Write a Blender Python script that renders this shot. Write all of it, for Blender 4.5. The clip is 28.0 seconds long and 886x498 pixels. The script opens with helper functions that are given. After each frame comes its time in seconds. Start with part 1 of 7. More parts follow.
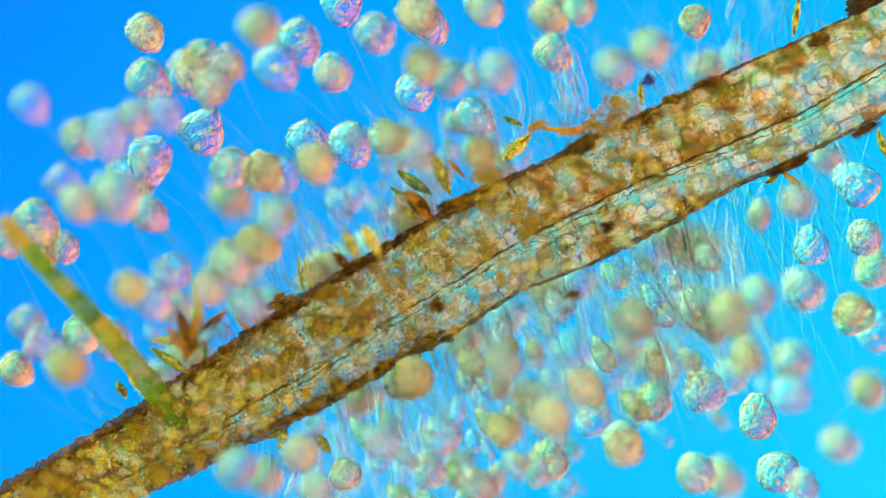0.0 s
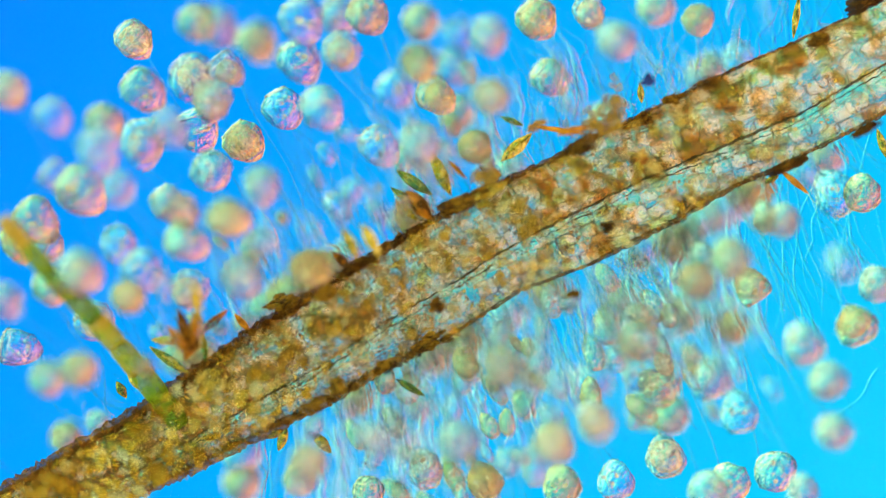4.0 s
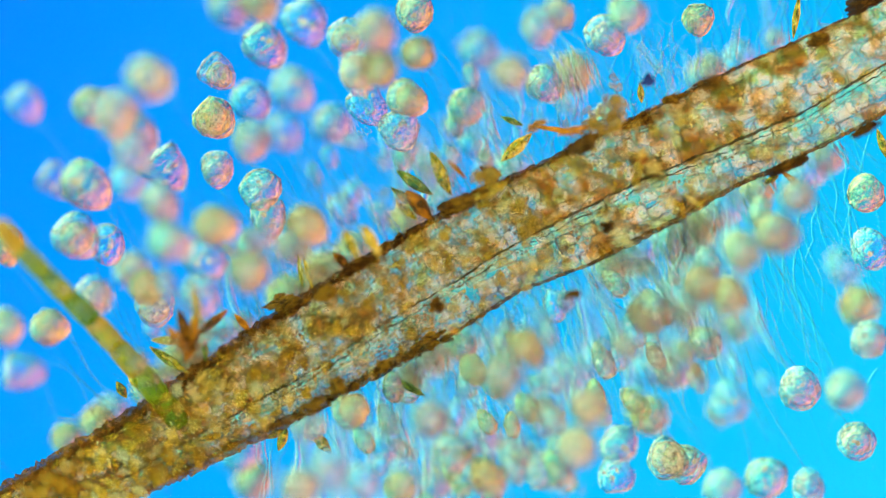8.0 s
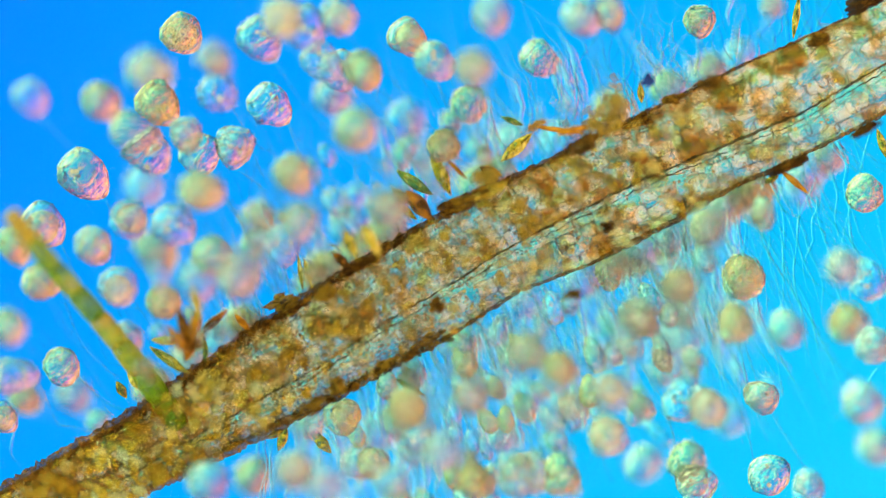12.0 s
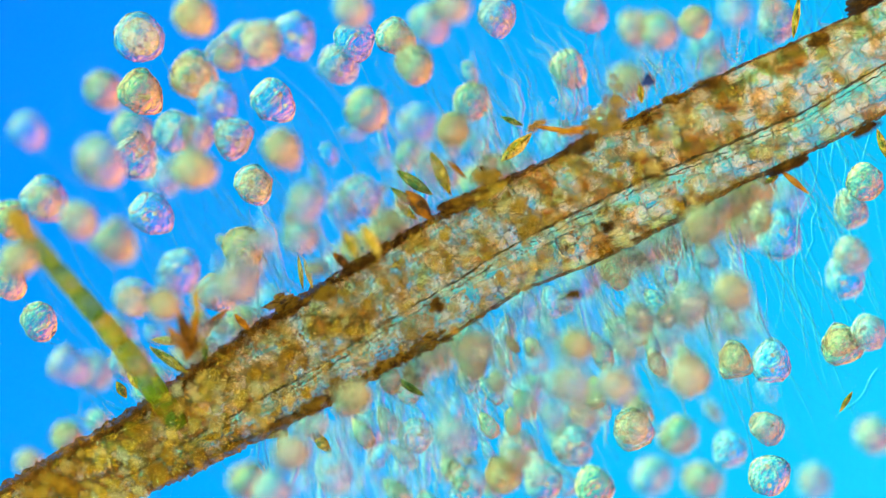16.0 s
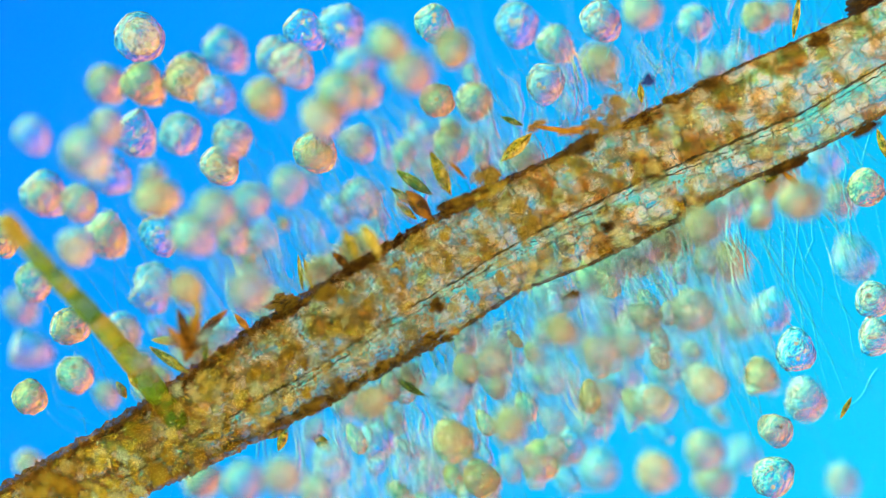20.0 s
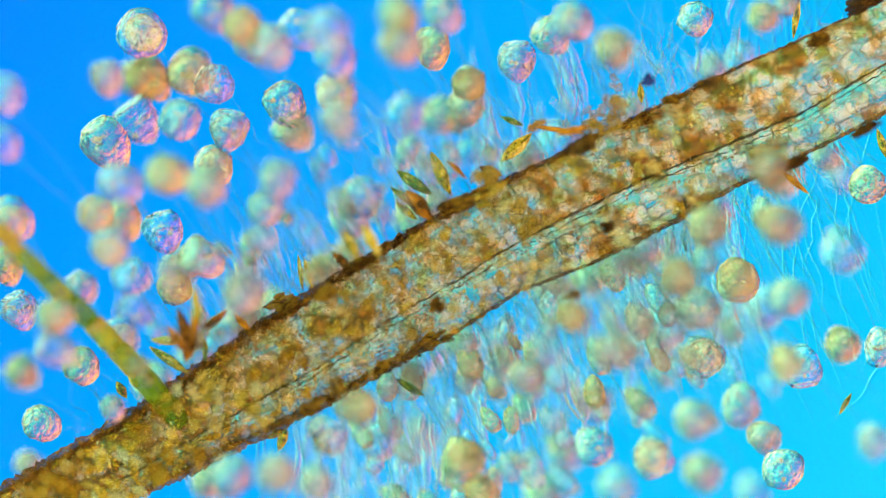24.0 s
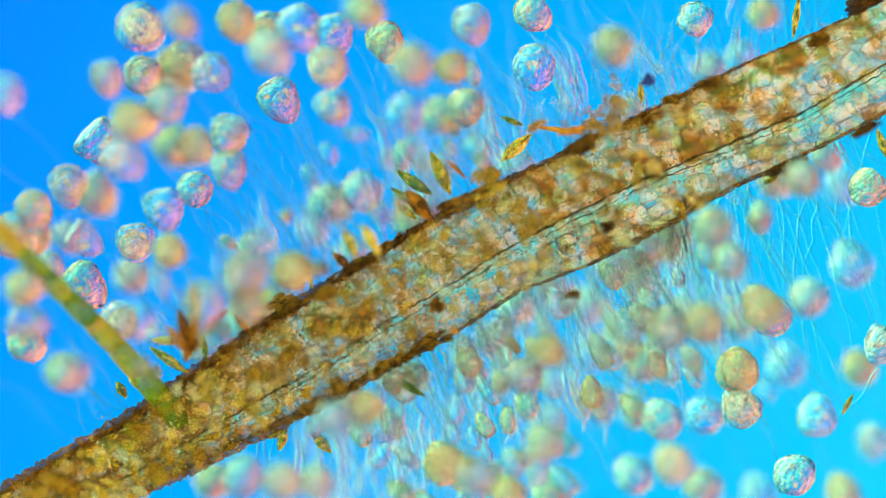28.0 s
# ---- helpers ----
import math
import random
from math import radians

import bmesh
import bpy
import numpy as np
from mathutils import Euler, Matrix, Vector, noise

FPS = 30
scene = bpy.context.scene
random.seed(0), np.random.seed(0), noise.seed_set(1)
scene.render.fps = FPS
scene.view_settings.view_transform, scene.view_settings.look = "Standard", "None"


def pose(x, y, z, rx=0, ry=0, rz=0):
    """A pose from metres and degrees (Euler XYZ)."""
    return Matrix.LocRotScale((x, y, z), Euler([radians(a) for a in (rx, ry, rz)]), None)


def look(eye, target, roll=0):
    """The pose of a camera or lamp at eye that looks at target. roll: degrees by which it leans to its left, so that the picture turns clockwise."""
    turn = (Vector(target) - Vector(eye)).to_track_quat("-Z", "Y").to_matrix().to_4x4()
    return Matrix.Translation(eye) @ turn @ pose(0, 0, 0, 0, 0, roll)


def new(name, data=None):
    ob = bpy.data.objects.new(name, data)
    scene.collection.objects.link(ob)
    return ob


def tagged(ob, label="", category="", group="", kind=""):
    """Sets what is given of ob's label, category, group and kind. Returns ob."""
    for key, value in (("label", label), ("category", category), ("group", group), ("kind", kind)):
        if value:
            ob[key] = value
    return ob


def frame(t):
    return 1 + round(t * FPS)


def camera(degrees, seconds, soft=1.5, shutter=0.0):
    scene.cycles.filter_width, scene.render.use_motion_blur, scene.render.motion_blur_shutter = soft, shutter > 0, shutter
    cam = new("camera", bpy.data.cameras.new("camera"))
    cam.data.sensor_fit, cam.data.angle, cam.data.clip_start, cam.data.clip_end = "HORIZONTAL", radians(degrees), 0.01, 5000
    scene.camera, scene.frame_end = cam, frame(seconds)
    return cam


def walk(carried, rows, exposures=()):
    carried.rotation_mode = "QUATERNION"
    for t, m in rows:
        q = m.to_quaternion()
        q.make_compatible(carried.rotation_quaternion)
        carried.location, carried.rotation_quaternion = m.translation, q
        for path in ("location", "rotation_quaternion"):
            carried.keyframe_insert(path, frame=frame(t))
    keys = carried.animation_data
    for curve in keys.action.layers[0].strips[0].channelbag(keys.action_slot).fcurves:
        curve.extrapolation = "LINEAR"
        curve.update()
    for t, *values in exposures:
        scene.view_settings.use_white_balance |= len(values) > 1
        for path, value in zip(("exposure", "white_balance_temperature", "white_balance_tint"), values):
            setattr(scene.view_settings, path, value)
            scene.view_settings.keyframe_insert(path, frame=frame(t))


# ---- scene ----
# A life-size millimetre is a metre here: the whole field of view is about 1.6 mm of water on a glass slide.
cam = camera(7.476, 28.0, soft=1.0)
cam.data.dof.use_dof = True
cam.data.dof.focus_distance = 12.0
cam.data.dof.aperture_fstop = 0.17
down = look((0, 0, 12.0), (0, 0, 0))
walk(cam, [(0.0, down), (28.0, down)])

MM = 0.001


def at(x, y, z=0.0):
    """A point of the slide: x to the right, y towards the viewer, z above the focus plane, all in thousandths."""
    return Vector(((x - 784) * MM, (441 - y) * MM, z * MM))


# ---- light: the microscope's lamp under the slide, hues standing in for interference, added light from above and both sides ----
world = bpy.data.worlds.new("field_hues")
scene.world = world
world.use_nodes = True


def ramp(nt, source, stops):
    n = nt.nodes.new("ShaderNodeValToRGB")
    while len(n.color_ramp.elements) < len(stops):
        n.color_ramp.elements.new(0.5)
    for e, (p, c) in zip(n.color_ramp.elements, stops):
        e.position, e.color = p, (*c, 1)
    nt.links.new(source, n.inputs["Fac"])
    return n


def stand_in_light(nt, shear, top):
    """Light from below with hues set by direction, standing in for interference colours along the shear (warm, violet,
    blue, cyan, mint), and plain light added from above.
    """
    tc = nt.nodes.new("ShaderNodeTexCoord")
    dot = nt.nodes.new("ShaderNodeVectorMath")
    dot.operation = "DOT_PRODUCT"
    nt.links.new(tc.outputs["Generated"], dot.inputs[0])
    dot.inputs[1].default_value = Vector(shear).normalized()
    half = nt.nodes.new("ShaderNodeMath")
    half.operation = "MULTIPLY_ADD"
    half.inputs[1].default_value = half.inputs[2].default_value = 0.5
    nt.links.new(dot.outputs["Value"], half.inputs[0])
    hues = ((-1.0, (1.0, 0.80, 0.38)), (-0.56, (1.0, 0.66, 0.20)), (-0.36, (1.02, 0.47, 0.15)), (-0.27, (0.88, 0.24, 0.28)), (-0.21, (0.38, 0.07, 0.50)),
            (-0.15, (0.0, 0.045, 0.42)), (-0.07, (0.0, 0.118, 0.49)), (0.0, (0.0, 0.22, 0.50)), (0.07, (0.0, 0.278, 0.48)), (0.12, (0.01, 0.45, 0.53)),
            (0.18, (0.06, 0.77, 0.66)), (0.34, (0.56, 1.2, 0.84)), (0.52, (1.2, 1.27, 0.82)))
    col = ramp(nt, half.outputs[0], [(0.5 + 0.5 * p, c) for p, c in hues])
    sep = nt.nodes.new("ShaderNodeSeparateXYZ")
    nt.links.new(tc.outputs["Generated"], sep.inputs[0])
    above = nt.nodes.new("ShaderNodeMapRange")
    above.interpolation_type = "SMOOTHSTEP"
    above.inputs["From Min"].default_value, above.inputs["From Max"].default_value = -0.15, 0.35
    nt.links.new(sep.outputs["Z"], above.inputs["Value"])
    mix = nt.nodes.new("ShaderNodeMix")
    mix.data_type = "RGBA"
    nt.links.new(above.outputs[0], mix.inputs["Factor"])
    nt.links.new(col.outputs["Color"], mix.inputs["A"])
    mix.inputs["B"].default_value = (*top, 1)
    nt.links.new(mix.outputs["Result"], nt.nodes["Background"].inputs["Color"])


# the last colour is added light from above that brightens the stem
stand_in_light(world.node_tree, (0.80, -0.60, 0.0), (1.03, 1.03, 0.76))
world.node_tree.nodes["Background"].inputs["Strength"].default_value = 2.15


# suns added above the slide to tint left slopes cyan, right slopes orange
def added_sun(name, colour, strength, direction, angle):
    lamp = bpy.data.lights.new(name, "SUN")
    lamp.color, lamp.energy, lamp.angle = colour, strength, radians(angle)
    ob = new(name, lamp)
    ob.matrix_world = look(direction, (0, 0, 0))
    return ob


added_sun("added_cool_sun", (0.06, 1.0, 0.86), 3.0, (-4.0, 1.2, 1.3), 14)
added_sun("added_warm_sun", (1.0, 0.36, 0.16), 3.0, (4.0, -1.2, 1.3), 14)


# ---- materials ----
def material(name):
    m = bpy.data.materials.new(name)
    m.use_nodes = True
    nt = m.node_tree
    return m, nt, nt.nodes["Principled BSDF"], nt.nodes["Material Output"]


def node(nt, kind, **values):
    n = nt.nodes.new(kind)
    for key, value in values.items():
        n.inputs[key].default_value = value
    return n


def grey(v):
    return (v, v, v)


def organic(name, colours, scale, alpha, rough=0.35, bump=0.4, bump_scale=None, alpha_noise=None, per_thing=0.0, flecks=None, spec=0.4, sheen=0.0, ripple=0.25, tint=(0.97, 0.98, 0.96, 1), filled=0.0):
    """Living matter: colours along a noise, a see-through share, relief at two scales; filled: how much denser some of the things are than others."""
    m, nt, bsdf, out = material(name)
    tc = nt.nodes.new("ShaderNodeTexCoord")
    info = nt.nodes.new("ShaderNodeObjectInfo")
    shift = nt.nodes.new("ShaderNodeVectorMath")
    shift.operation = "MULTIPLY_ADD"
    nt.links.new(info.outputs["Random"], shift.inputs[0])
    shift.inputs[1].default_value = (37, 17, 53)
    nt.links.new(tc.outputs["Object"], shift.inputs[2])
    big = node(nt, "ShaderNodeTexNoise", Scale=scale, Detail=3.0, Roughness=0.6)
    fine = node(nt, "ShaderNodeTexNoise", Scale=(bump_scale or scale * 3), Detail=4.0, Roughness=0.65)
    for n in (big, fine):
        nt.links.new(shift.outputs[0], n.inputs["Vector"])
    mix = nt.nodes.new("ShaderNodeMath")
    mix.operation = "MULTIPLY_ADD"
    nt.links.new(info.outputs["Random"], mix.inputs[0])
    mix.inputs[1].default_value = per_thing
    nt.links.new(big.outputs["Fac"], mix.inputs[2])
    sub = nt.nodes.new("ShaderNodeMath")
    sub.operation = "SUBTRACT"
    nt.links.new(mix.outputs[0], sub.inputs[0])
    sub.inputs[1].default_value = per_thing / 2
    k = len(colours) - 1
    col = ramp(nt, sub.outputs[0], [(0.3 + 0.4 * i / k, c) for i, c in enumerate(colours)])
    bsdf.inputs["Roughness"].default_value = rough
    bsdf.inputs["Specular IOR Level"].default_value = spec
    tone = col.outputs["Color"]
    if flecks:
        grain = node(nt, "ShaderNodeTexNoise", Scale=flecks, Detail=2.0, Roughness=0.5, Distortion=0.8)
        nt.links.new(shift.outputs[0], grain.inputs["Vector"])
        dark = ramp(nt, grain.outputs["Fac"], [(0.38, grey(0.25)), (0.45, grey(1.0))])
        mul = nt.nodes.new("ShaderNodeMix")
        mul.data_type, mul.blend_type = "RGBA", "MULTIPLY"
        mul.inputs["Factor"].default_value = 1.0
        nt.links.new(tone, mul.inputs["A"])
        nt.links.new(dark.outputs["Color"], mul.inputs["B"])
        tone = mul.outputs["Result"]
    nt.links.new(tone, bsdf.inputs["Base Color"])
    b = node(nt, "ShaderNodeBump", Strength=bump, Distance=0.01)
    nt.links.new(fine.outputs["Fac"], b.inputs["Height"])
    nt.links.new(b.outputs["Normal"], bsdf.inputs["Normal"])
    if alpha_noise:
        a = ramp(nt, fine.outputs["Fac"], [(0.35, grey(alpha_noise[0])), (0.65, grey(alpha_noise[1]))])
        dense = node(nt, "ShaderNodeMapRange")
        dense.inputs["From Min"].default_value = 0.45
        dense.inputs["To Max"].default_value = filled
        nt.links.new(info.outputs["Random"], dense.inputs["Value"])
        share = nt.nodes.new("ShaderNodeMath")
        share.operation, share.use_clamp = "MULTIPLY_ADD", True
        nt.links.new(dense.outputs[0], share.inputs[0])
        nt.links.new(big.outputs["Fac"], share.inputs[1])
        nt.links.new(a.outputs["Color"], share.inputs[2])
        nt.links.new(share.outputs[0], bsdf.inputs["Alpha"])
    else:
        bsdf.inputs["Alpha"].default_value = alpha
    if sheen:
        lens = node(nt, "ShaderNodeBsdfRefraction", Roughness=0.0, IOR=sheen, Color=tint)
        soft = node(nt, "ShaderNodeBump", Strength=ripple, Distance=0.01)
        folds = node(nt, "ShaderNodeTexNoise", Scale=(bump_scale or scale * 3), Detail=(1.0 if filled else 0.6), Roughness=0.6, Distortion=0.15)
        nt.links.new(shift.outputs[0], folds.inputs["Vector"])
        nt.links.new(folds.outputs["Fac"], soft.inputs["Height"])
        nt.links.new(soft.outputs["Normal"], lens.inputs["Normal"])
        body = nt.nodes.new("ShaderNodeMixShader")
        if alpha_noise:
            nt.links.new(share.outputs[0], body.inputs["Fac"])
            nt.links.remove(bsdf.inputs["Alpha"].links[0])
        else:
            body.inputs["Fac"].default_value = alpha
        bsdf.inputs["Alpha"].default_value = 1.0
        clear = nt.nodes.new("ShaderNodeBsdfTransparent")
        thin = node(nt, "ShaderNodeMixShader", Fac=0.12)
        if filled:
            pale = node(nt, "ShaderNodeMapRange")
            pale.inputs["To Min"].default_value, pale.inputs["To Max"].default_value = 0.50, 0.14
            nt.links.new(info.outputs["Random"], pale.inputs["Value"])
            nt.links.new(pale.outputs[0], thin.inputs[0])
            juice = ramp(nt, info.outputs["Random"], [(0.3, (1.0, 0.99, 0.96)), (0.65, (1.0, 0.96, 0.82)), (1.0, tint[:3])])
            nt.links.new(juice.outputs["Color"], lens.inputs["Color"])
        nt.links.new(lens.outputs[0], thin.inputs[1])
        nt.links.new(clear.outputs[0], thin.inputs[2])
        nt.links.new(thin.outputs[0], body.inputs[1])
        nt.links.new(bsdf.outputs[0], body.inputs[2])
        nt.links.new(body.outputs[0], out.inputs["Surface"])
    return m


BODY = organic("bell_skin", [(0.46, 0.25, 0.09), (0.66, 0.43, 0.21), (0.66, 0.52, 0.38)], 1.6, 0.6, rough=0.3, bump=1.0,
               bump_scale=3.8, alpha_noise=(0.0, 0.03), filled=0.12, per_thing=0.45, flecks=3.6, spec=0.08, sheen=1.125, ripple=1.3, tint=(1.0, 0.93, 0.66, 1))
PLASM = organic("endoplasm", [(0.34, 0.19, 0.07), (0.52, 0.38, 0.21), (0.74, 0.64, 0.48)], 1.7, 0.5, rough=0.6, bump=1.0, bump_scale=3.4, alpha_noise=(-0.10, 0.26),
                filled=0.42, per_thing=0.35, flecks=4.2, spec=0.03, sheen=1.075, ripple=1.6, tint=(1.0, 0.97, 0.9, 1))
LIP = organic("bell_lip", [(0.6, 0.55, 0.42), (0.75, 0.72, 0.62)], 3, 0.06, rough=0.2, sheen=1.2, ripple=0.1)
VACUOLE = organic("vacuole", [(0.46, 0.50, 0.46), (0.52, 0.64, 0.62), (0.66, 0.66, 0.56)], 1.5, 1.0, rough=0.5, bump=0.8, bump_scale=3.0, per_thing=0.9, spec=0.05)
NUCLEUS = organic("nucleus", [(0.55, 0.48, 0.36), (0.7, 0.64, 0.5)], 3, 0.08, rough=0.2, sheen=1.1, ripple=0.1)
GRAIN = organic("granules", [(0.03, 0.04, 0.12), (0.40, 0.22, 0.06), (0.10, 0.16, 0.22)], 3, 0.6, rough=0.15)
STALK = organic("stalk", [(0.40, 0.52, 0.60), (0.60, 0.60, 0.58)], 18, 0.02, rough=0.2, bump=0.1, sheen=1.04, ripple=0.1)
THREAD = organic("thread", [(0.20, 0.40, 0.60), (0.40, 0.50, 0.58)], 12, 0.005, rough=0.2, bump=0.1, sheen=1.022, ripple=0.1)
SHEATH = organic("sheath", [(0.60, 0.46, 0.34), (0.72, 0.64, 0.54)], 12, 0.06, rough=0.3, bump=0.1, sheen=1.10, ripple=0.5, bump_scale=40)
MARGIN = organic("dark_margin", [(0.040, 0.018, 0.003), (0.09, 0.038, 0.003), (0.24, 0.12, 0.012)], 38, 0.9, rough=0.6, bump=1.0, spec=0.04, alpha_noise=(0.35, 0.96))
RIB = organic("midrib", [(0.010, 0.007, 0.002), (0.07, 0.05, 0.008)], 34, 0.9, rough=0.5, spec=0.04, alpha_noise=(0.45, 0.95))
DEBRIS = organic("brown_debris", [(0.03, 0.012, 0.001), (0.10, 0.043, 0.003), (0.24, 0.13, 0.01)], 1.6, 0.9, rough=0.6, bump=1.0, bump_scale=5,
                 alpha_noise=(0.7, 0.95), per_thing=0.3, spec=0.04)
AMBER = organic("amber_shell", [(0.06, 0.022, 0.002), (0.25, 0.09, 0.004), (0.48, 0.20, 0.010)], 1.4, 0.85, rough=0.5, bump=0.6, bump_scale=5, per_thing=0.4, spec=0.04)
SOFT = organic("soft_deposit", [(0.28, 0.13, 0.005), (0.42, 0.25, 0.015), (0.42, 0.36, 0.06)], 1.5, 0.6, rough=0.6, bump=0.8, bump_scale=4,
               alpha_noise=(0.2, 0.65), per_thing=0.3, spec=0.04)
FLOCK = organic("loose_flock", [(0.24, 0.11, 0.006), (0.42, 0.25, 0.02), (0.52, 0.40, 0.12)], 1.5, 0.4, rough=0.6, bump=0.8, bump_scale=4,
                alpha_noise=(0.12, 0.5), spec=0.04)
DIATOM = organic("golden_shell", [(0.04, 0.06, 0.003), (0.18, 0.16, 0.006), (0.48, 0.32, 0.02), (0.66, 0.54, 0.14)], 2.6, 0.75, rough=0.2, bump=0.5, bump_scale=4, alpha_noise=(0.25, 0.9), per_thing=0.3, spec=0.04, sheen=1.2, ripple=0.2, tint=(1.0, 0.86, 0.40, 1))
OLIVE = organic("green_shell", [(0.02, 0.05, 0.004), (0.07, 0.14, 0.006), (0.30, 0.22, 0.01), (0.42, 0.50, 0.22)], 2.6, 0.75, rough=0.2, bump=0.5, bump_scale=4, alpha_noise=(0.25, 0.85), per_thing=0.3, spec=0.04, sheen=1.2, ripple=0.2, tint=(0.9, 0.95, 0.5, 1))
INK = organic("dark_clot", [(0.008, 0.015, 0.08), (0.02, 0.05, 0.20)], 1.5, 0.85, rough=0.6, spec=0.04)
GREEN = organic("green_filament", [(0.05, 0.11, 0.002), (0.13, 0.18, 0.004), (0.26, 0.17, 0.010)], 13, 0.7, rough=0.4, bump_scale=30, alpha_noise=(0.6, 0.95), per_thing=0.35, spec=0.1)
WALL = organic("cell_wall", [(0.07, 0.035, 0.006), (0.20, 0.12, 0.03), (0.40, 0.30, 0.14)], 14, 0.5, rough=0.4, bump_scale=30, alpha_noise=(0.05, 0.52), spec=0.04)


def cell_material(name, clear, fill=0.0):
    """Cells of the stem: clear towards the tip, filled with brown matter towards the base."""
    m, nt, bsdf, out = material(name)
    geo = nt.nodes.new("ShaderNodeNewGeometry")
    info = nt.nodes.new("ShaderNodeObjectInfo")
    sep = nt.nodes.new("ShaderNodeSeparateXYZ")
    nt.links.new(geo.outputs["Position"], sep.inputs[0])
    big = node(nt, "ShaderNodeTexNoise", Scale=19.0, Detail=2.0, Distortion=0.4)
    fine = node(nt, "ShaderNodeTexNoise", Scale=85.0, Detail=4.0, Roughness=0.7)
    for n in (big, fine):
        nt.links.new(geo.outputs["Position"], n.inputs["Vector"])
    place = node(nt, "ShaderNodeMapRange")
    place.inputs["From Min"].default_value, place.inputs["From Max"].default_value = -0.8, 0.8
    nt.links.new(sep.outputs["X"], place.inputs["Value"])
    filling = ramp(nt, place.outputs[0], [(0.0, grey(0.92)), (0.17, grey(0.80)), (0.30, grey(0.52)), (0.44, grey(0.22)), (0.58, grey(0.24)), (0.68, grey(0.42)), (0.76, grey(0.56)), (0.86, grey(0.34)), (1.0, grey(0.16))])
    along = nt.nodes.new("ShaderNodeMath")
    along.operation = "MULTIPLY_ADD"
    nt.links.new(filling.outputs["Color"], along.inputs[0])
    along.inputs[1].default_value, along.inputs[2].default_value = 0.58, -1.50 + fill
    s1 = nt.nodes.new("ShaderNodeMath")
    s1.operation = "MULTIPLY_ADD"
    nt.links.new(big.outputs["Fac"], s1.inputs[0])
    s1.inputs[1].default_value = 2.2
    nt.links.new(along.outputs[0], s1.inputs[2])
    s2 = nt.nodes.new("ShaderNodeMath")
    s2.operation = "MULTIPLY_ADD"
    nt.links.new(info.outputs["Random"], s2.inputs[0])
    s2.inputs[1].default_value = 0.42
    nt.links.new(s1.outputs[0], s2.inputs[2])
    s3 = nt.nodes.new("ShaderNodeMath")
    s3.operation = "MULTIPLY_ADD"
    nt.links.new(fine.outputs["Fac"], s3.inputs[0])
    s3.inputs[1].default_value = 1.0
    nt.links.new(s2.outputs[0], s3.inputs[2])
    col = ramp(nt, s3.outputs[0], [(0.36, (0.80, 0.71, 0.62)), (0.56, (0.74, 0.60, 0.42)), (0.74, (0.52, 0.31, 0.09)), (0.95, (0.30, 0.14, 0.018))])
    alp = ramp(nt, s3.outputs[0], [(0.15, grey(0.06)), (0.34, grey(0.16)), (0.55, grey(0.22)), (0.9, grey(0.42))] if clear else [(0.10, grey(0.03)), (0.22, grey(0.20)), (0.40, grey(0.38)), (0.72, grey(0.44)), (0.95, grey(0.58))])
    mapping = nt.nodes.new("ShaderNodeMapping")
    mapping.inputs["Rotation"].default_value = (0, 0, radians(-29))
    mapping.inputs["Scale"].default_value = (9, 26, 9)
    nt.links.new(geo.outputs["Position"], mapping.inputs["Vector"])
    stain = node(nt, "ShaderNodeTexNoise", Scale=1.0, Detail=4.0, Roughness=0.65)
    nt.links.new(mapping.outputs[0], stain.inputs["Vector"])
    brown = ramp(nt, stain.outputs["Fac"], [(0.36, (0.52, 0.31, 0.12)), (0.45, (0.95, 0.88, 0.78)), (0.6, (1.0, 1.0, 1.0))])
    mul = nt.nodes.new("ShaderNodeMix")
    mul.data_type, mul.blend_type = "RGBA", "MULTIPLY"
    mul.inputs["Factor"].default_value = 1.0
    nt.links.new(col.outputs["Color"], mul.inputs["A"])
    nt.links.new(brown.outputs["Color"], mul.inputs["B"])
    patch = node(nt, "ShaderNodeTexNoise", Scale=31.0, Detail=1.5, Distortion=0.6)
    drift = nt.nodes.new("ShaderNodeVectorMath")
    drift.inputs[1].default_value = (3.7, 1.9, 8.3)
    nt.links.new(geo.outputs["Position"], drift.inputs[0])
    nt.links.new(drift.outputs[0], patch.inputs["Vector"])
    hue = ramp(nt, patch.outputs["Fac"], [(0.36, (0.62, 0.86, 0.35)), (0.46, (0.95, 0.95, 0.9)), (0.55, (1.0, 0.92, 0.85)), (0.66, (1.0, 0.66, 0.35))])
    shade = nt.nodes.new("ShaderNodeMix")
    shade.data_type, shade.blend_type = "RGBA", "MULTIPLY"
    shade.inputs["Factor"].default_value = 1.0
    nt.links.new(mul.outputs["Result"], shade.inputs["A"])
    nt.links.new(hue.outputs["Color"], shade.inputs["B"])
    nt.links.new(shade.outputs["Result"], bsdf.inputs["Base Color"])
    bsdf.inputs["Roughness"].default_value = 0.5
    bsdf.inputs["Specular IOR Level"].default_value = 0.04
    b = node(nt, "ShaderNodeBump", Strength=0.6, Distance=0.01)
    nt.links.new(fine.outputs["Fac"], b.inputs["Height"])
    nt.links.new(b.outputs["Normal"], bsdf.inputs["Normal"])
    body = nt.nodes.new("ShaderNodeMixShader")
    if clear:
        lens = node(nt, "ShaderNodeBsdfRefraction", Roughness=0.0, IOR=1.14)
        tint = ramp(nt, s3.outputs[0], [(0.36, (0.97, 0.91, 0.74)), (0.6, (0.92, 0.76, 0.46)), (0.85, (0.86, 0.58, 0.22))])
        nt.links.new(tint.outputs["Color"], lens.inputs["Color"])
        folds = node(nt, "ShaderNodeTexNoise", Scale=72.0, Detail=2.2, Roughness=0.6, Distortion=0.3)
        nt.links.new(geo.outputs["Position"], folds.inputs["Vector"])
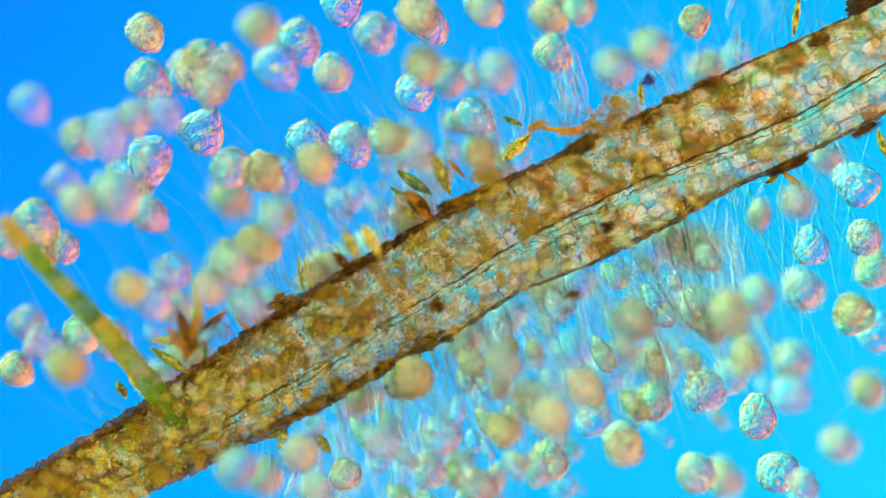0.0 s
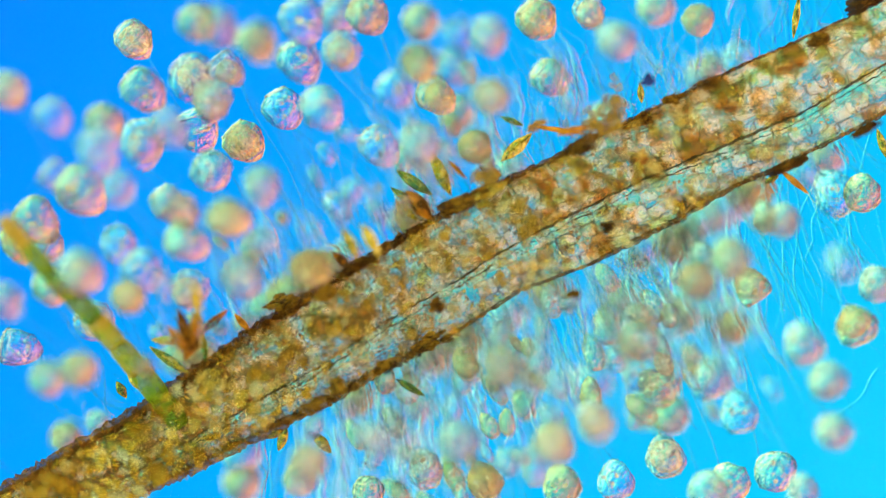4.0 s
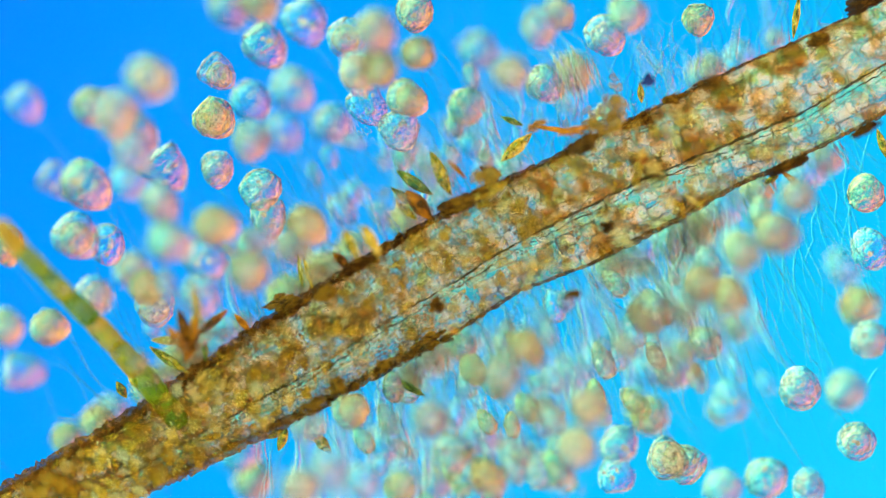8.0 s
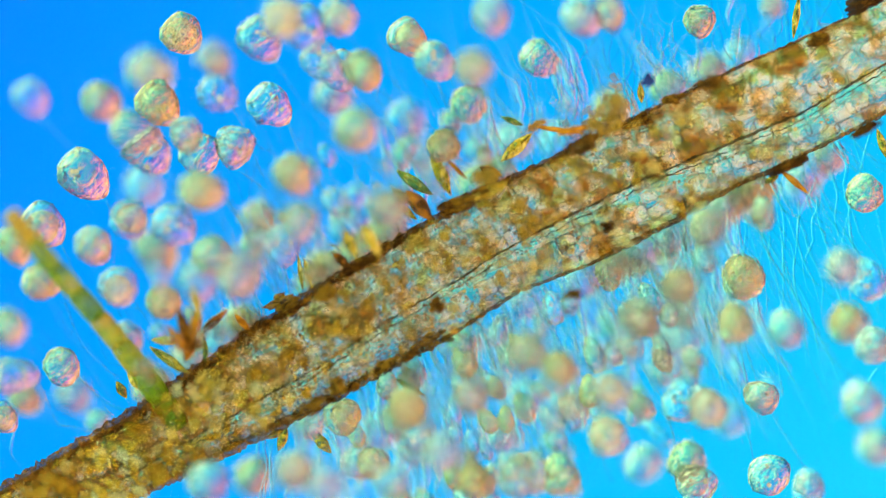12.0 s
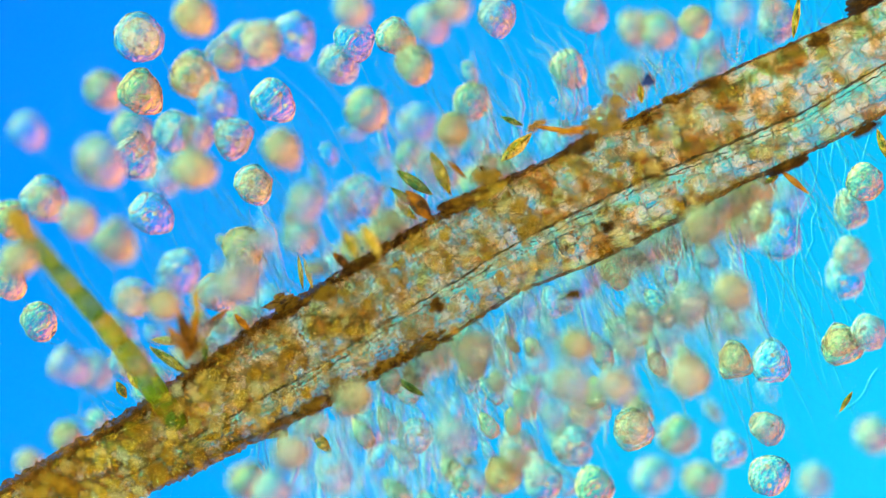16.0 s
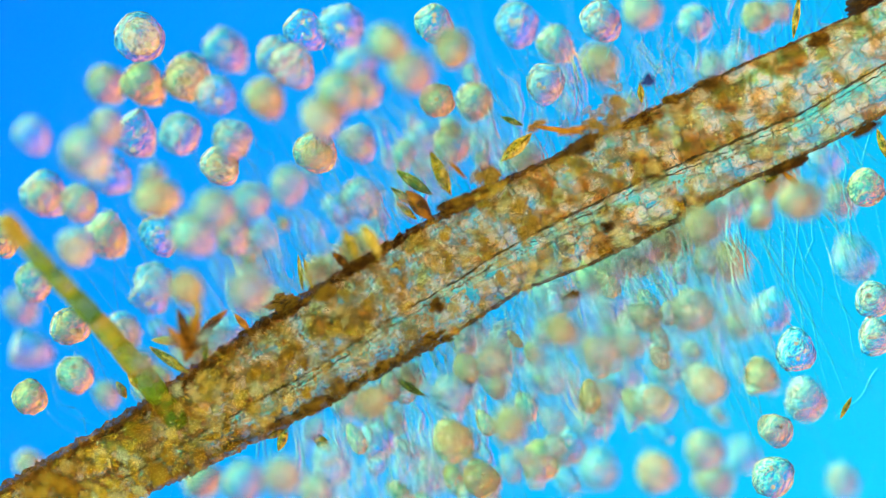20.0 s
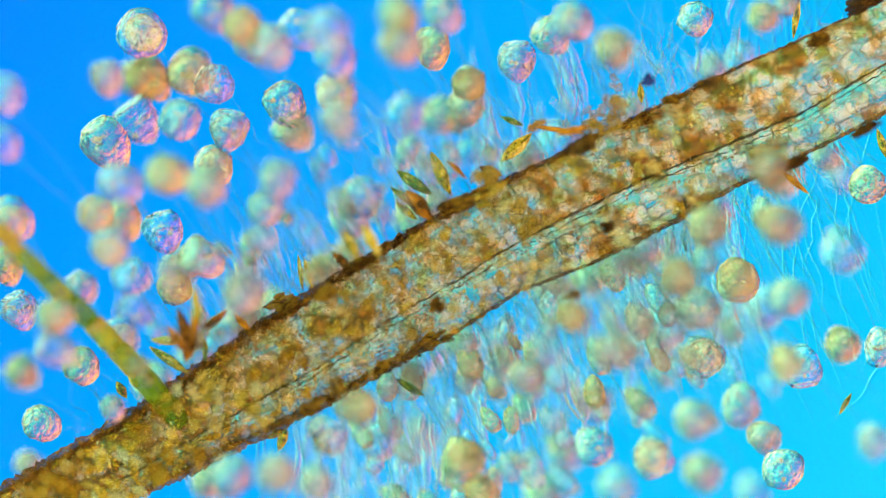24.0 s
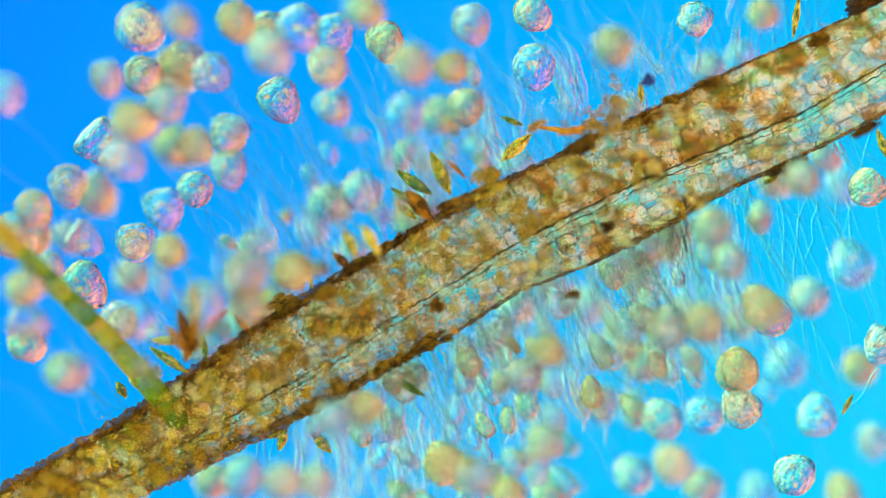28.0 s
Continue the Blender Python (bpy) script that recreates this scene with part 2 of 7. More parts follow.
        soft = node(nt, "ShaderNodeBump", Strength=0.75, Distance=0.011)
        nt.links.new(folds.outputs["Fac"], soft.inputs["Height"])
        nt.links.new(soft.outputs["Normal"], lens.inputs["Normal"])
    else:
        lens = nt.nodes.new("ShaderNodeBsdfTransparent")
    nt.links.new(alp.outputs["Color"], body.inputs["Fac"])
    nt.links.new(lens.outputs[0], body.inputs[1])
    nt.links.new(bsdf.outputs[0], body.inputs[2])
    nt.links.new(body.outputs[0], out.inputs["Surface"])
    return m


CELL = cell_material("stem_cell", False)
PALE_CELL = cell_material("pale_stem_cell", False, 0.0)
SKIN = cell_material("stem_skin", True)


def glass_material():
    m, nt, bsdf, out = material("slide_glass")
    clear = nt.nodes.new("ShaderNodeBsdfTransparent")
    gloss = node(nt, "ShaderNodeBsdfGlossy", Roughness=0.1)
    mix = node(nt, "ShaderNodeMixShader", Fac=0.001)
    nt.links.new(clear.outputs[0], mix.inputs[1])
    nt.links.new(gloss.outputs[0], mix.inputs[2])
    nt.links.new(mix.outputs[0], out.inputs["Surface"])
    return m


# ---- mesh helpers ----
def mesh_of(name, verts, faces, smooth=True):
    me = bpy.data.meshes.new(name)
    me.from_pydata([tuple(v) for v in verts], [], faces)
    if smooth:
        me.polygons.foreach_set("use_smooth", [True] * len(me.polygons))
    me.update()
    return me


def part(name, me, mat, parent, label="", place=None):
    ob = new(name, me)
    if mat.name not in [m.name for m in me.materials if m]:
        me.materials.append(mat)
    ob.parent = parent
    if place is not None:
        ob.matrix_basis = place
    if label:
        tagged(ob, label)
    return ob


def tube(points, radii, sides=6):
    """A tube along points; returns verts and faces."""
    verts, faces = [], []
    n = len(points)
    for i, p in enumerate(points):
        t = (points[min(i + 1, n - 1)] - points[max(i - 1, 0)]).normalized()
        a = t.orthogonal().normalized() if abs(t.z) > 0.9 else t.cross(Vector((0, 0, 1))).normalized()
        b = t.cross(a)
        for k in range(sides):
            w = math.tau * k / sides
            verts.append(p + (a * math.cos(w) + b * math.sin(w)) * radii[i])
    for i in range(n - 1):
        for k in range(sides):
            q = (k + 1) % sides
            faces.append((i * sides + k, i * sides + q, (i + 1) * sides + q, (i + 1) * sides + k))
    faces.append(tuple(range(sides - 1, -1, -1)))
    faces.append(tuple((n - 1) * sides + k for k in range(sides)))
    return verts, faces


def revolve(profile, sides, wobble, seed):
    """A turned body with an uneven skin, along z."""
    verts, faces = [], []
    n = len(profile)
    off = Vector((seed * 3.1, seed * 1.7, seed * 0.9))
    for i, (r, z) in enumerate(profile):
        for k in range(sides):
            w = math.tau * k / sides
            d = Vector((math.cos(w) * r, math.sin(w) * r, z))
            s = 1 + wobble * noise.noise(d * 1.7 + off) + wobble * 0.5 * noise.noise(d * 4.2 + off)
            verts.append(Vector((d.x * s, d.y * s, d.z * (1 + wobble * 0.4 * noise.noise(d + off)))))
    for i in range(n - 1):
        for k in range(sides):
            q = (k + 1) % sides
            faces.append((i * sides + k, i * sides + q, (i + 1) * sides + q, (i + 1) * sides + k))
    faces.append(tuple(range(sides - 1, -1, -1)))
    faces.append(tuple((n - 1) * sides + k for k in range(sides)))
    return verts, faces


def blob(name, radius, uneven, seed, level=2, squash=(1, 1, 1)):
    bm = bmesh.new()
    bmesh.ops.create_icosphere(bm, subdivisions=level, radius=1)
    off = Vector((seed * 2.3, seed * 5.1, seed * 1.1))
    for v in bm.verts:
        s = 1 + uneven * noise.noise(v.co * 1.3 + off) + uneven * 0.7 * noise.noise(v.co * 3.1 + off) + (uneven * 0.5 * noise.noise(v.co * 7.3 + off) if level > 3 else 0)
        v.co = Vector((v.co.x * s * squash[0], v.co.y * s * squash[1], v.co.z * s * squash[2])) * radius
    me = bpy.data.meshes.new(name)
    bm.to_mesh(me)
    bm.free()
    me.polygons.foreach_set("use_smooth", [True] * len(me.polygons))
    return me


# ---- the setting: the slide ----
def sheet(name, z, half, thick, deep=1.0):
    v = [Vector((sx * half, sy * half * deep, z + dz)) for dz in (0, -thick) for sx, sy in ((-1, -1), (1, -1), (1, 1), (-1, 1))]
    f = [(0, 1, 2, 3), (7, 6, 5, 4), (0, 4, 5, 1), (1, 5, 6, 2), (2, 6, 7, 3), (3, 7, 4, 0)]
    return mesh_of(name, v, f, False)


slide = part("ground", sheet("ground", -0.42, 3.0, 0.10), glass_material(), None)
tagged(slide, "clear glass microscope slide over the lit field", "glass slide", kind="structure")

# ---- the stem ----
TOP = [(-60, 905), (120, 800), (235, 733), (370, 640), (500, 552), (630, 470), (760, 392), (900, 318), (1030, 255), (1150, 195), (1300, 122), (1450, 55), (1640, -35)]
MID = [(-60, 990), (250, 830), (400, 742), (560, 652), (680, 572), (800, 502), (900, 438), (1000, 386), (1150, 312), (1310, 246), (1420, 200), (1500, 152), (1640, 70)]
LOW = [(-60, 1030), (180, 905), (330, 835), (480, 760), (600, 698), (700, 642), (790, 598), (920, 515), (1050, 465), (1200, 388), (1300, 330), (1400, 285), (1500, 235), (1640, 160)]


def along(line, x):
    return float(np.interp(x, [p[0] for p in line], [p[1] for p in line]))


def rise(c):
    """Height of the stem's skin over its edge, across one half."""
    return 7 * math.sin(math.pi * min(max(c, 0), 1)) ** 1.6


def stem_point(half, x, c, lift=0.0):
    """half 0: upper lamina, 1: lower lamina; c across it from the outer edge (0) to the midrib (1)."""
    edge = TOP if half == 0 else LOW
    y = along(edge, x) * (1 - c) + along(MID, x) * c
    return at(x, y, rise(c) + lift - 6)


stem = tagged(new("plant_stem"), "brown translucent plant stem with dark margins and small cells", "plant stem")
stem.location = at(784, 441, 0)


def lamina(half, name):
    nx, nc = 70, 8
    verts, faces = [], []
    for side in (0, 1):
        for i in range(nx):
            for j in range(nc):
                x = -50 + 1680 * i / (nx - 1)
                p = stem_point(half, x, j / (nc - 1), -9)
                if side:
                    p.z = -p.z * 0.6 - 0.016
                verts.append(p)
    n = nx * nc
    for i in range(nx - 1):
        for j in range(nc - 1):
            a = i * nc + j
            faces.append((a, a + nc, a + nc + 1, a + 1) if half else (a, a + 1, a + nc + 1, a + nc))
            faces.append((n + a, n + a + 1, n + a + nc + 1, n + a + nc) if half else (n + a, n + a + nc, n + a + nc + 1, n + a + 1))
    return part(name, mesh_of(name, verts, faces), SKIN, stem)


upper, lower = lamina(0, "upper_lamina"), lamina(1, "lower_lamina")


def bumpy_line(name, line, radius, z, mat, uneven, seed, start=-50, step=9):
    rnd = random.Random(seed)
    pts, rad = [], []
    x = start
    while x < 1630:
        j = uneven * 3
        pts.append(at(x, along(line, x) + rnd.uniform(-j, j), z + rnd.uniform(-j, j)))
        base = radius(x) if callable(radius) else radius
        rad.append(base * MM * (1 + uneven * rnd.uniform(-0.6, 0.9)))
        x += step
    v, f = tube(pts, rad, 7)
    return part(name, mesh_of(name, v, f), mat, stem)


bumpy_line("upper_margin", TOP, lambda x: float(np.interp(x, [0, 500, 620, 760, 830, 900, 1100, 1400, 1600], [11, 11, 8, 6, 9, 5, 3.4, 2.2, 2.2])), 0, MARGIN, 0.5, 1, step=5)
bumpy_line("lower_margin", LOW, lambda x: float(np.interp(x, [0, 600, 740, 800, 1050, 1130, 1300, 1600], [9, 9, 7, 3.4, 3.2, 5, 4, 3.5])), 0, MARGIN, 0.5, 2, step=5)
bumpy_line("midrib", MID, lambda x: float(np.interp(x, [0, 600, 900, 1100, 1300, 1600], [1.4, 1.4, 1.7, 2.0, 2.0, 2.0])), 12, RIB, 0.7, 3)
bumpy_line("midrib_fibre", [(x, y + 13) for x, y in MID], 0.8, 10, RIB, 0.8, 4)


OUTLINE = [(0.47, 0.30), (0.36, 0.46), (-0.36, 0.46), (-0.47, 0.30), (-0.47, -0.30), (-0.36, -0.46), (0.36, -0.46), (0.47, -0.30)]


def hex_cell(seed, mat):
    rnd = random.Random(seed)
    ring = [Vector((x + rnd.uniform(-0.08, 0.08), y + rnd.uniform(-0.08, 0.08), 0)) for x, y in OUTLINE]
    verts = [v.copy() for v in ring] + [v * 0.86 + Vector((0, 0, 0.16)) for v in ring] + [v * 0.5 + Vector((0, 0, 0.27)) for v in ring] + [Vector((0, 0, 0.3))]
    faces = []
    for a in (0, 8):
        for k in range(8):
            q = (k + 1) % 8
            faces.append((a + k, a + q, a + 8 + q, a + 8 + k))
    for k in range(8):
        faces.append((16 + k, 16 + (k + 1) % 8, 24))
    me = mesh_of("cell", verts, faces)
    me.materials.append(mat)
    return me


CELLS = [[hex_cell(s, mat) for s in range(8)] for mat in (CELL, PALE_CELL)]


def cells_of(half, owner, seed):
    """Rows of cells on one lamina, with a net of walls between them."""
    rnd = random.Random(seed)
    wv, wf = [], []
    x = -30.0
    while x < 1600:
        width = abs(along(MID, x) - along(TOP if half == 0 else LOW, x)) * 0.96
        rows = max(2, round(width / 27))
        length = rnd.uniform(34, 42)
        for k in range(rows):
            c = (k + 0.5) / rows
            xx = x + (length / 2 if k % 2 else 0) + rnd.uniform(-10, 10)
            c += rnd.uniform(-0.06, 0.06)
            p, ahead = stem_point(half, xx, c, -5), stem_point(half, xx + 10, c, -5)
            d = (ahead - p).normalized()
            across = (stem_point(half, xx, min(c + 0.1, 1), -5) - stem_point(half, xx, max(c - 0.1, 0), -5)).normalized()
            if half == 1:
                across = -across
            up = d.cross(-across).normalized()
            if up.z < 0:
                up = -up
            yv = up.cross(d).normalized()
            basis = Matrix((d, yv, up)).transposed().to_4x4()
            sx, sy = length * 0.98 * MM, width / rows * 1.02 * MM
            m = Matrix.Translation(p) @ basis @ pose(0, 0, 0, 0, 0, rnd.uniform(-16, 16)) @ Matrix.Diagonal((sx * rnd.uniform(0.8, 1.1), sy * rnd.uniform(0.85, 1.15), 11 * MM, 1))
            ob = new("cell", CELLS[half][rnd.randrange(8)])
            ob.parent, ob.matrix_basis = owner, m
            base = len(wv)
            for s, h in ((1.10, 0.0), (1.02, 0.5), (0.94, 0.0)):
                for q, (ox, oy) in enumerate(OUTLINE):
                    w = m @ Vector((ox * s, oy * s, h))
                    wv.append(w + 0.003 * noise.noise_vector(w * 60))
            for a in (0, 8):
                for q in range(8):
                    r = (q + 1) % 8
                    wf.append((base + a + q, base + a + r, base + a + 8 + r, base + a + 8 + q))
        x += length * 0.9
    walls = part("wall_net", mesh_of("wall_net", wv, wf), WALL, owner)
    tagged(walls, "thin tan walls between the cells", kind="stuff")


# ---- bell animals ----
PROFILES = {
    "bell": [(0.06, -1.14), (0.25, -1.05), (0.5, -0.86), (0.74, -0.56), (0.87, -0.18), (0.95, 0.22), (0.98, 0.5), (0.97, 0.68), (0.91, 0.81), (0.76, 0.89), (0.5, 0.94), (0.25, 0.98), (0.03, 0.99)],
    "pear": [(0.10, -1.12), (0.30, -1.02), (0.54, -0.82), (0.77, -0.50), (0.92, -0.1), (0.96, 0.25), (0.9, 0.55), (0.74, 0.78), (0.5, 0.92), (0.22, 0.99), (0.03, 1.0)],
    "egg": [(0.06, -1.03), (0.34, -0.93), (0.63, -0.73), (0.86, -0.42), (0.97, 0.0), (0.94, 0.34), (0.8, 0.62), (0.56, 0.83), (0.28, 0.94), (0.03, 0.97)],
}
SKINS = {k: [mesh_of("body", *revolve(p, 28, 0.15, s)) for s in range(1, 7)] for k, p in PROFILES.items()}
CORES = [mesh_of("endoplasm", *revolve(PROFILES["egg"], 20, 0.2, s)) for s in range(7, 11)]
LIPS = {}
for kind, (rr, zz, thick) in {"bell": (0.84, 0.77, 0.055), "pear": (0.60, 0.86, 0.06), "egg": (0.5, 0.86, 0.05)}.items():
    ring = [Vector((math.cos(a) * rr, math.sin(a) * rr, zz)) for a in np.linspace(0, math.tau * 0.999, 22)]
    LIPS[kind] = mesh_of("lip", *tube(ring, [thick] * 22, 6))
DROPS = [blob("vacuole", 1, 0.25, s, 2) for s in range(4)]
NUCLEI = []
for s in range(3):
    rnd = random.Random(s)
    arc = [Vector((math.cos(a) * 0.42, math.sin(a) * 0.42, 0.15 * math.sin(a * 1.5 + s) - 0.1)) for a in np.linspace(0.2, 4.2, 10)]
    NUCLEI.append(mesh_of("nucleus", *tube(arc, [0.06 + 0.06 * math.sin(math.pi * (i + 0.5) / 10) for i in range(10)], 6)))


def grains(seed):
    rnd = random.Random(seed)
    verts, faces = [], []
    for _ in range(84):
        w, z = rnd.uniform(0, math.tau), rnd.uniform(-0.75, 0.75)
        rad = (0.96 - 0.38 * abs(z - 0.1)) * rnd.uniform(0.84, 1.0)
        c = Vector((math.cos(w) * rad, math.sin(w) * rad, z))
        s = rnd.uniform(0.018, 0.055)
        b = len(verts)
        verts += [c + Vector(d) * s for d in ((1, 0, 0), (-1, 0, 0), (0, 1, 0), (0, -1, 0), (0, 0, 1), (0, 0, -1))]
        faces += [(b + i, b + j, b + k) for i, j, k in ((0, 2, 4), (2, 1, 4), (1, 3, 4), (3, 0, 4), (2, 0, 5), (1, 2, 5), (3, 1, 5), (0, 3, 5))]
    return mesh_of("granules", verts, faces)


GRAINS = [grains(s) for s in range(4)]
WORDS = {"bell": "pale translucent bell animal with an open mouth on a thin stalk",
         "pear": "pale translucent pear-shaped bell animal on a long stalk",
         "egg": "rounded translucent bell animal with its mouth closed, on a stalk"}
bells = []
spare = random.Random(11)


def member(r, shape, ax, ay, reach, slim=1.0, soft=False):
    """One bell animal of the colony: body size r, rooted at (ax, ay) on the stem, with a stalk of the given reach; soft: it stays far from the focus."""
    ob = tagged(new("bell_animal"), WORDS[shape], "ciliate", "bell animals of the colony")
    k = len(bells)
    s = r * MM
    nod = pose(0, 0, 0, spare.gauss(0, 18), spare.gauss(0, 18), 0)
    turn = nod @ pose(0, 0, 0, 0, 0, spare.uniform(0, 360))
    base = nod @ Vector((0, 0, -1.08 * s))
    size = Matrix.Diagonal((s * slim * spare.uniform(0.96, 1.1), s * slim * spare.uniform(0.96, 1.1), s * spare.uniform(0.98, 1.12), 1))
    part("body", SKINS[shape][k % 6], BODY, ob, place=turn @ size)
    core = Matrix.Translation((spare.uniform(-0.08, 0.08) * s, spare.uniform(-0.08, 0.08) * s, spare.uniform(-0.1, 0.05) * s)) @ Matrix.Scale(spare.uniform(0.7, 0.84), 4)
    if k % (5 if soft else 2) == 0:
        part("endoplasm", CORES[k % 4], PLASM, ob, "tan grainy filling", turn @ core @ size)
    part("lip", LIPS[shape], LIP, ob, "paler rim of the mouth", turn @ size)
    if not soft:
        part("nucleus", NUCLEI[k % 3], NUCLEUS, ob, place=pose(0, 0, 0, spare.uniform(-60, 60), spare.uniform(-60, 60), spare.uniform(0, 360)) @ Matrix.Scale(s, 4))
        tagged(part("granules", GRAINS[k % 4], GRAIN, ob, place=turn @ Matrix.Scale(s * 0.9, 4)), kind="stuff")
    for i in range(1 if soft else 3):
        w, h, d = spare.uniform(0, math.tau), spare.uniform(-0.45, 0.5), spare.uniform(0.1, 0.5)
        part("vacuole", DROPS[(k + i) % 4], VACUOLE, ob, place=Matrix.Translation((math.cos(w) * d * s * slim, math.sin(w) * d * s * slim, h * s)) @ Matrix.Scale(s * slim * spare.uniform(0.06, 0.13), 4))
    length = reach * MM
    coiled = shape == "egg" and k % 3 == 0
    n = 64 if coiled else 18
    wave, phase, lean = spare.uniform(4, 13) * MM, spare.uniform(0, 6), spare.uniform(-28, 28) * MM
    pts, rad = [], []
    for i in range(n):
        u = i / (n - 1)
        a = math.sin(math.pi * min(u * 1.0, 1))
        near = max(0, 1 - u * 4) ** 2
        pts.append(Vector((a * (lean + wave * math.sin(u * 11 + phase)) + base.x * near, a * wave * math.cos(u * 9 + phase) + base.y * near, base.z - u * (length + base.z))))
        if coiled and u < 0.55:
            grip = min(u * 12, (0.55 - u) * 12, 1.0) * 5.5 * MM
            pts[-1] += Vector((math.cos(u * 62) * grip, math.sin(u * 62) * grip, 0))
        rad.append((1.6 - 0.5 * u) * MM * (0.7 + r / 100))
    part("stalk", mesh_of("stalk", *tube(pts, rad, 5)), STALK, ob, "thin glassy stalk")
    bells.append((ob, at(ax, ay, -55)))


def sway(bell, rows):
    """Key one bell animal: seconds, its place and its height; the stalk slides in and out of its root in the stem."""
    ob, root = bell
    keys = []
    for t, x, y, z in rows:
        p = at(x, y, z)
        p.xy *= 1 - p.z / 12.0
        axis = (p - root).normalized()
        keys.append((t, Matrix.Translation(p) @ axis.to_track_quat("Z", "Y").to_matrix().to_4x4()))
    walk(ob, keys)


member(34, 'pear', 559, 545, 606)
member(34, 'egg', 656, 484, 577)
member(32, 'bell', 650, 488, 601)
member(38, 'pear', 505, 579, 526)
member(34, 'pear', 598, 520, 458)
member(40, 'bell', 494, 586, 486)
member(30, 'pear', 544, 554, 575)
member(34, 'pear', 506, 578, 466)
member(42, 'egg', 580, 532, 614)
member(34, 'pear', 376, 666, 617, soft=True)
member(36, 'egg', 486, 591, 562)
member(38, 'pear', 425, 633, 488)
member(40, 'pear', 494, 586, 508)
member(35, 'pear', 425, 633, 415)
member(24, 'egg', 461, 609, 401)
member(30, 'bell', 364, 674, 483)
member(34, 'egg', 354, 681, 652)
member(44, 'pear', 403, 648, 478)
member(34, 'pear', 458, 611, 344)
member(39, 'pear', 297, 720, 439)
member(32, 'egg', 307, 714, 386)
member(24, 'pear', 197, 785, 434)
member(32, 'pear', 254, 750, 459)
member(34, 'pear', 361, 676, 646)
member(32, 'egg', 386, 659, 261)
member(36, 'pear', 544, 554, 475)
member(36, 'pear', 597, 521, 593)
member(36, 'egg', 614, 510, 479)
member(38, 'pear', 536, 560, 527)
member(34, 'pear', 601, 518, 323)
member(38, 'pear', 502, 581, 480)
member(36, 'bell', 461, 608, 284)
member(34, 'pear', 340, 691, 354)
member(38, 'pear', 442, 621, 433)
member(34, 'pear', 221, 771, 354)
member(34, 'bell', 169, 802, 291)
member(30, 'pear', 145, 815, 300)
member(34, 'pear', 205, 780, 369)
member(36, 'egg', 297, 720, 333)
member(34, 'egg', 201, 783, 346)
member(34, 'pear', 244, 757, 393)
member(36, 'pear', 404, 647, 329)
member(34, 'pear', 385, 660, 381)
member(36, 'egg', 705, 455, 416)
member(36, 'pear', 646, 491, 539)
member(40, 'pear', 688, 465, 497)
member(34, 'bell', 861, 368, 438)
member(35, 'pear', 767, 418, 483)
member(36, 'egg', 798, 402, 460)
member(38, 'pear', 699, 459, 576)
member(37, 'pear', 711, 451, 556)
member(40, 'pear', 772, 415, 492)
member(36, 'egg', 772, 416, 536)
member(34, 'pear', 817, 392, 321)
member(34, 'bell', 867, 366, 371)
member(36, 'pear', 803, 399, 467)
member(36, 'pear', 863, 367, 438)
member(34, 'pear', 919, 339, 398)
member(34, 'pear', 950, 324, 378)
member(35, 'pear', 931, 333, 324)
member(30, 'pear', 875, 361, 328)
member(34, 'pear', 1037, 282, 303)
member(36, 'pear', 1110, 245, 302)
member(28, 'egg', 1085, 257, 298)
member(28, 'egg', 1259, 172, 212)
member(36, 'egg', 1192, 204, 227)
member(36, 'pear', 985, 307, 347)
member(34, 'egg', 899, 349, 263)
member(36, 'pear', 1108, 246, 277)
member(40, 'pear', 1404, 253, 283)
member(32, 'pear', 1402, 254, 424)
member(34, 'pear', 1436, 237, 269)
member(34, 'egg', 1401, 254, 416)
member(32, 'pear', 1473, 218, 296)
member(36, 'pear', 1245, 332, 500)
member(36, 'bell', 1096, 411, 237)
member(30, 'pear', 1176, 370, 469)
member(32, 'pear', 1232, 339, 318, soft=True)
member(36, 'pear', 1359, 273, 463)
member(36, 'egg', 1406, 252, 423)
member(34, 'egg', 1273, 316, 487, soft=True)
member(36, 'pear', 1256, 326, 481)
member(34, 'egg', 1320, 291, 483)
member(36, 'pear', 1163, 377, 483)
member(38, 'pear', 1117, 401, 353)
member(32, 'pear', 1110, 404, 549)
member(31, 'bell', 1200, 358, 618)
member(36, 'egg', 1026, 444, 446)
member(34, 'pear', 1048, 436, 500)
member(35, 'egg', 1053, 433, 533)
member(37, 'pear', 1081, 419, 443)
member(34, 'pear', 910, 491, 464)
member(36, 'pear', 954, 472, 461)
member(36, 'pear', 1088, 415, 241)
member(38, 'egg', 1232, 339, 354)
member(36, 'pear', 1224, 344, 246)
member(34, 'egg', 1297, 302, 587)
member(36, 'egg', 1148, 385, 553)
member(30, 'pear', 1195, 361, 601)
member(34, 'pear', 1064, 428, 536)
member(33, 'pear', 1079, 420, 518, soft=True)
member(34, 'pear', 848, 531, 416)
member(33, 'pear', 770, 578, 350)
member(34, 'egg', 738, 594, 297)
member(32, 'pear', 690, 618, 286)
member(34, 'pear', 570, 684, 209)
member(34, 'pear', 806, 558, 340)
member(30, 'egg', 607, 664, 252)
member(36, 'pear', 504, 717, 175)
member(30, 'pear', 540, 699, 208)
member(34, 'pear', 428, 756, 146, soft=True)
member(36, 'pear', 428, 756, 155, soft=True)
member(37, 'pear', 751, 587, 280)
member(36, 'pear', 912, 490, 389)
member(36, 'pear', 960, 470, 364)
member(34, 'egg', 1012, 449, 398)
member(36, 'bell', 923, 484, 350)
member(34, 'pear', 893, 502, 280, soft=True)
member(34, 'egg', 900, 348, 404)
member(28, 'bell', 935, 331, 362, soft=True)
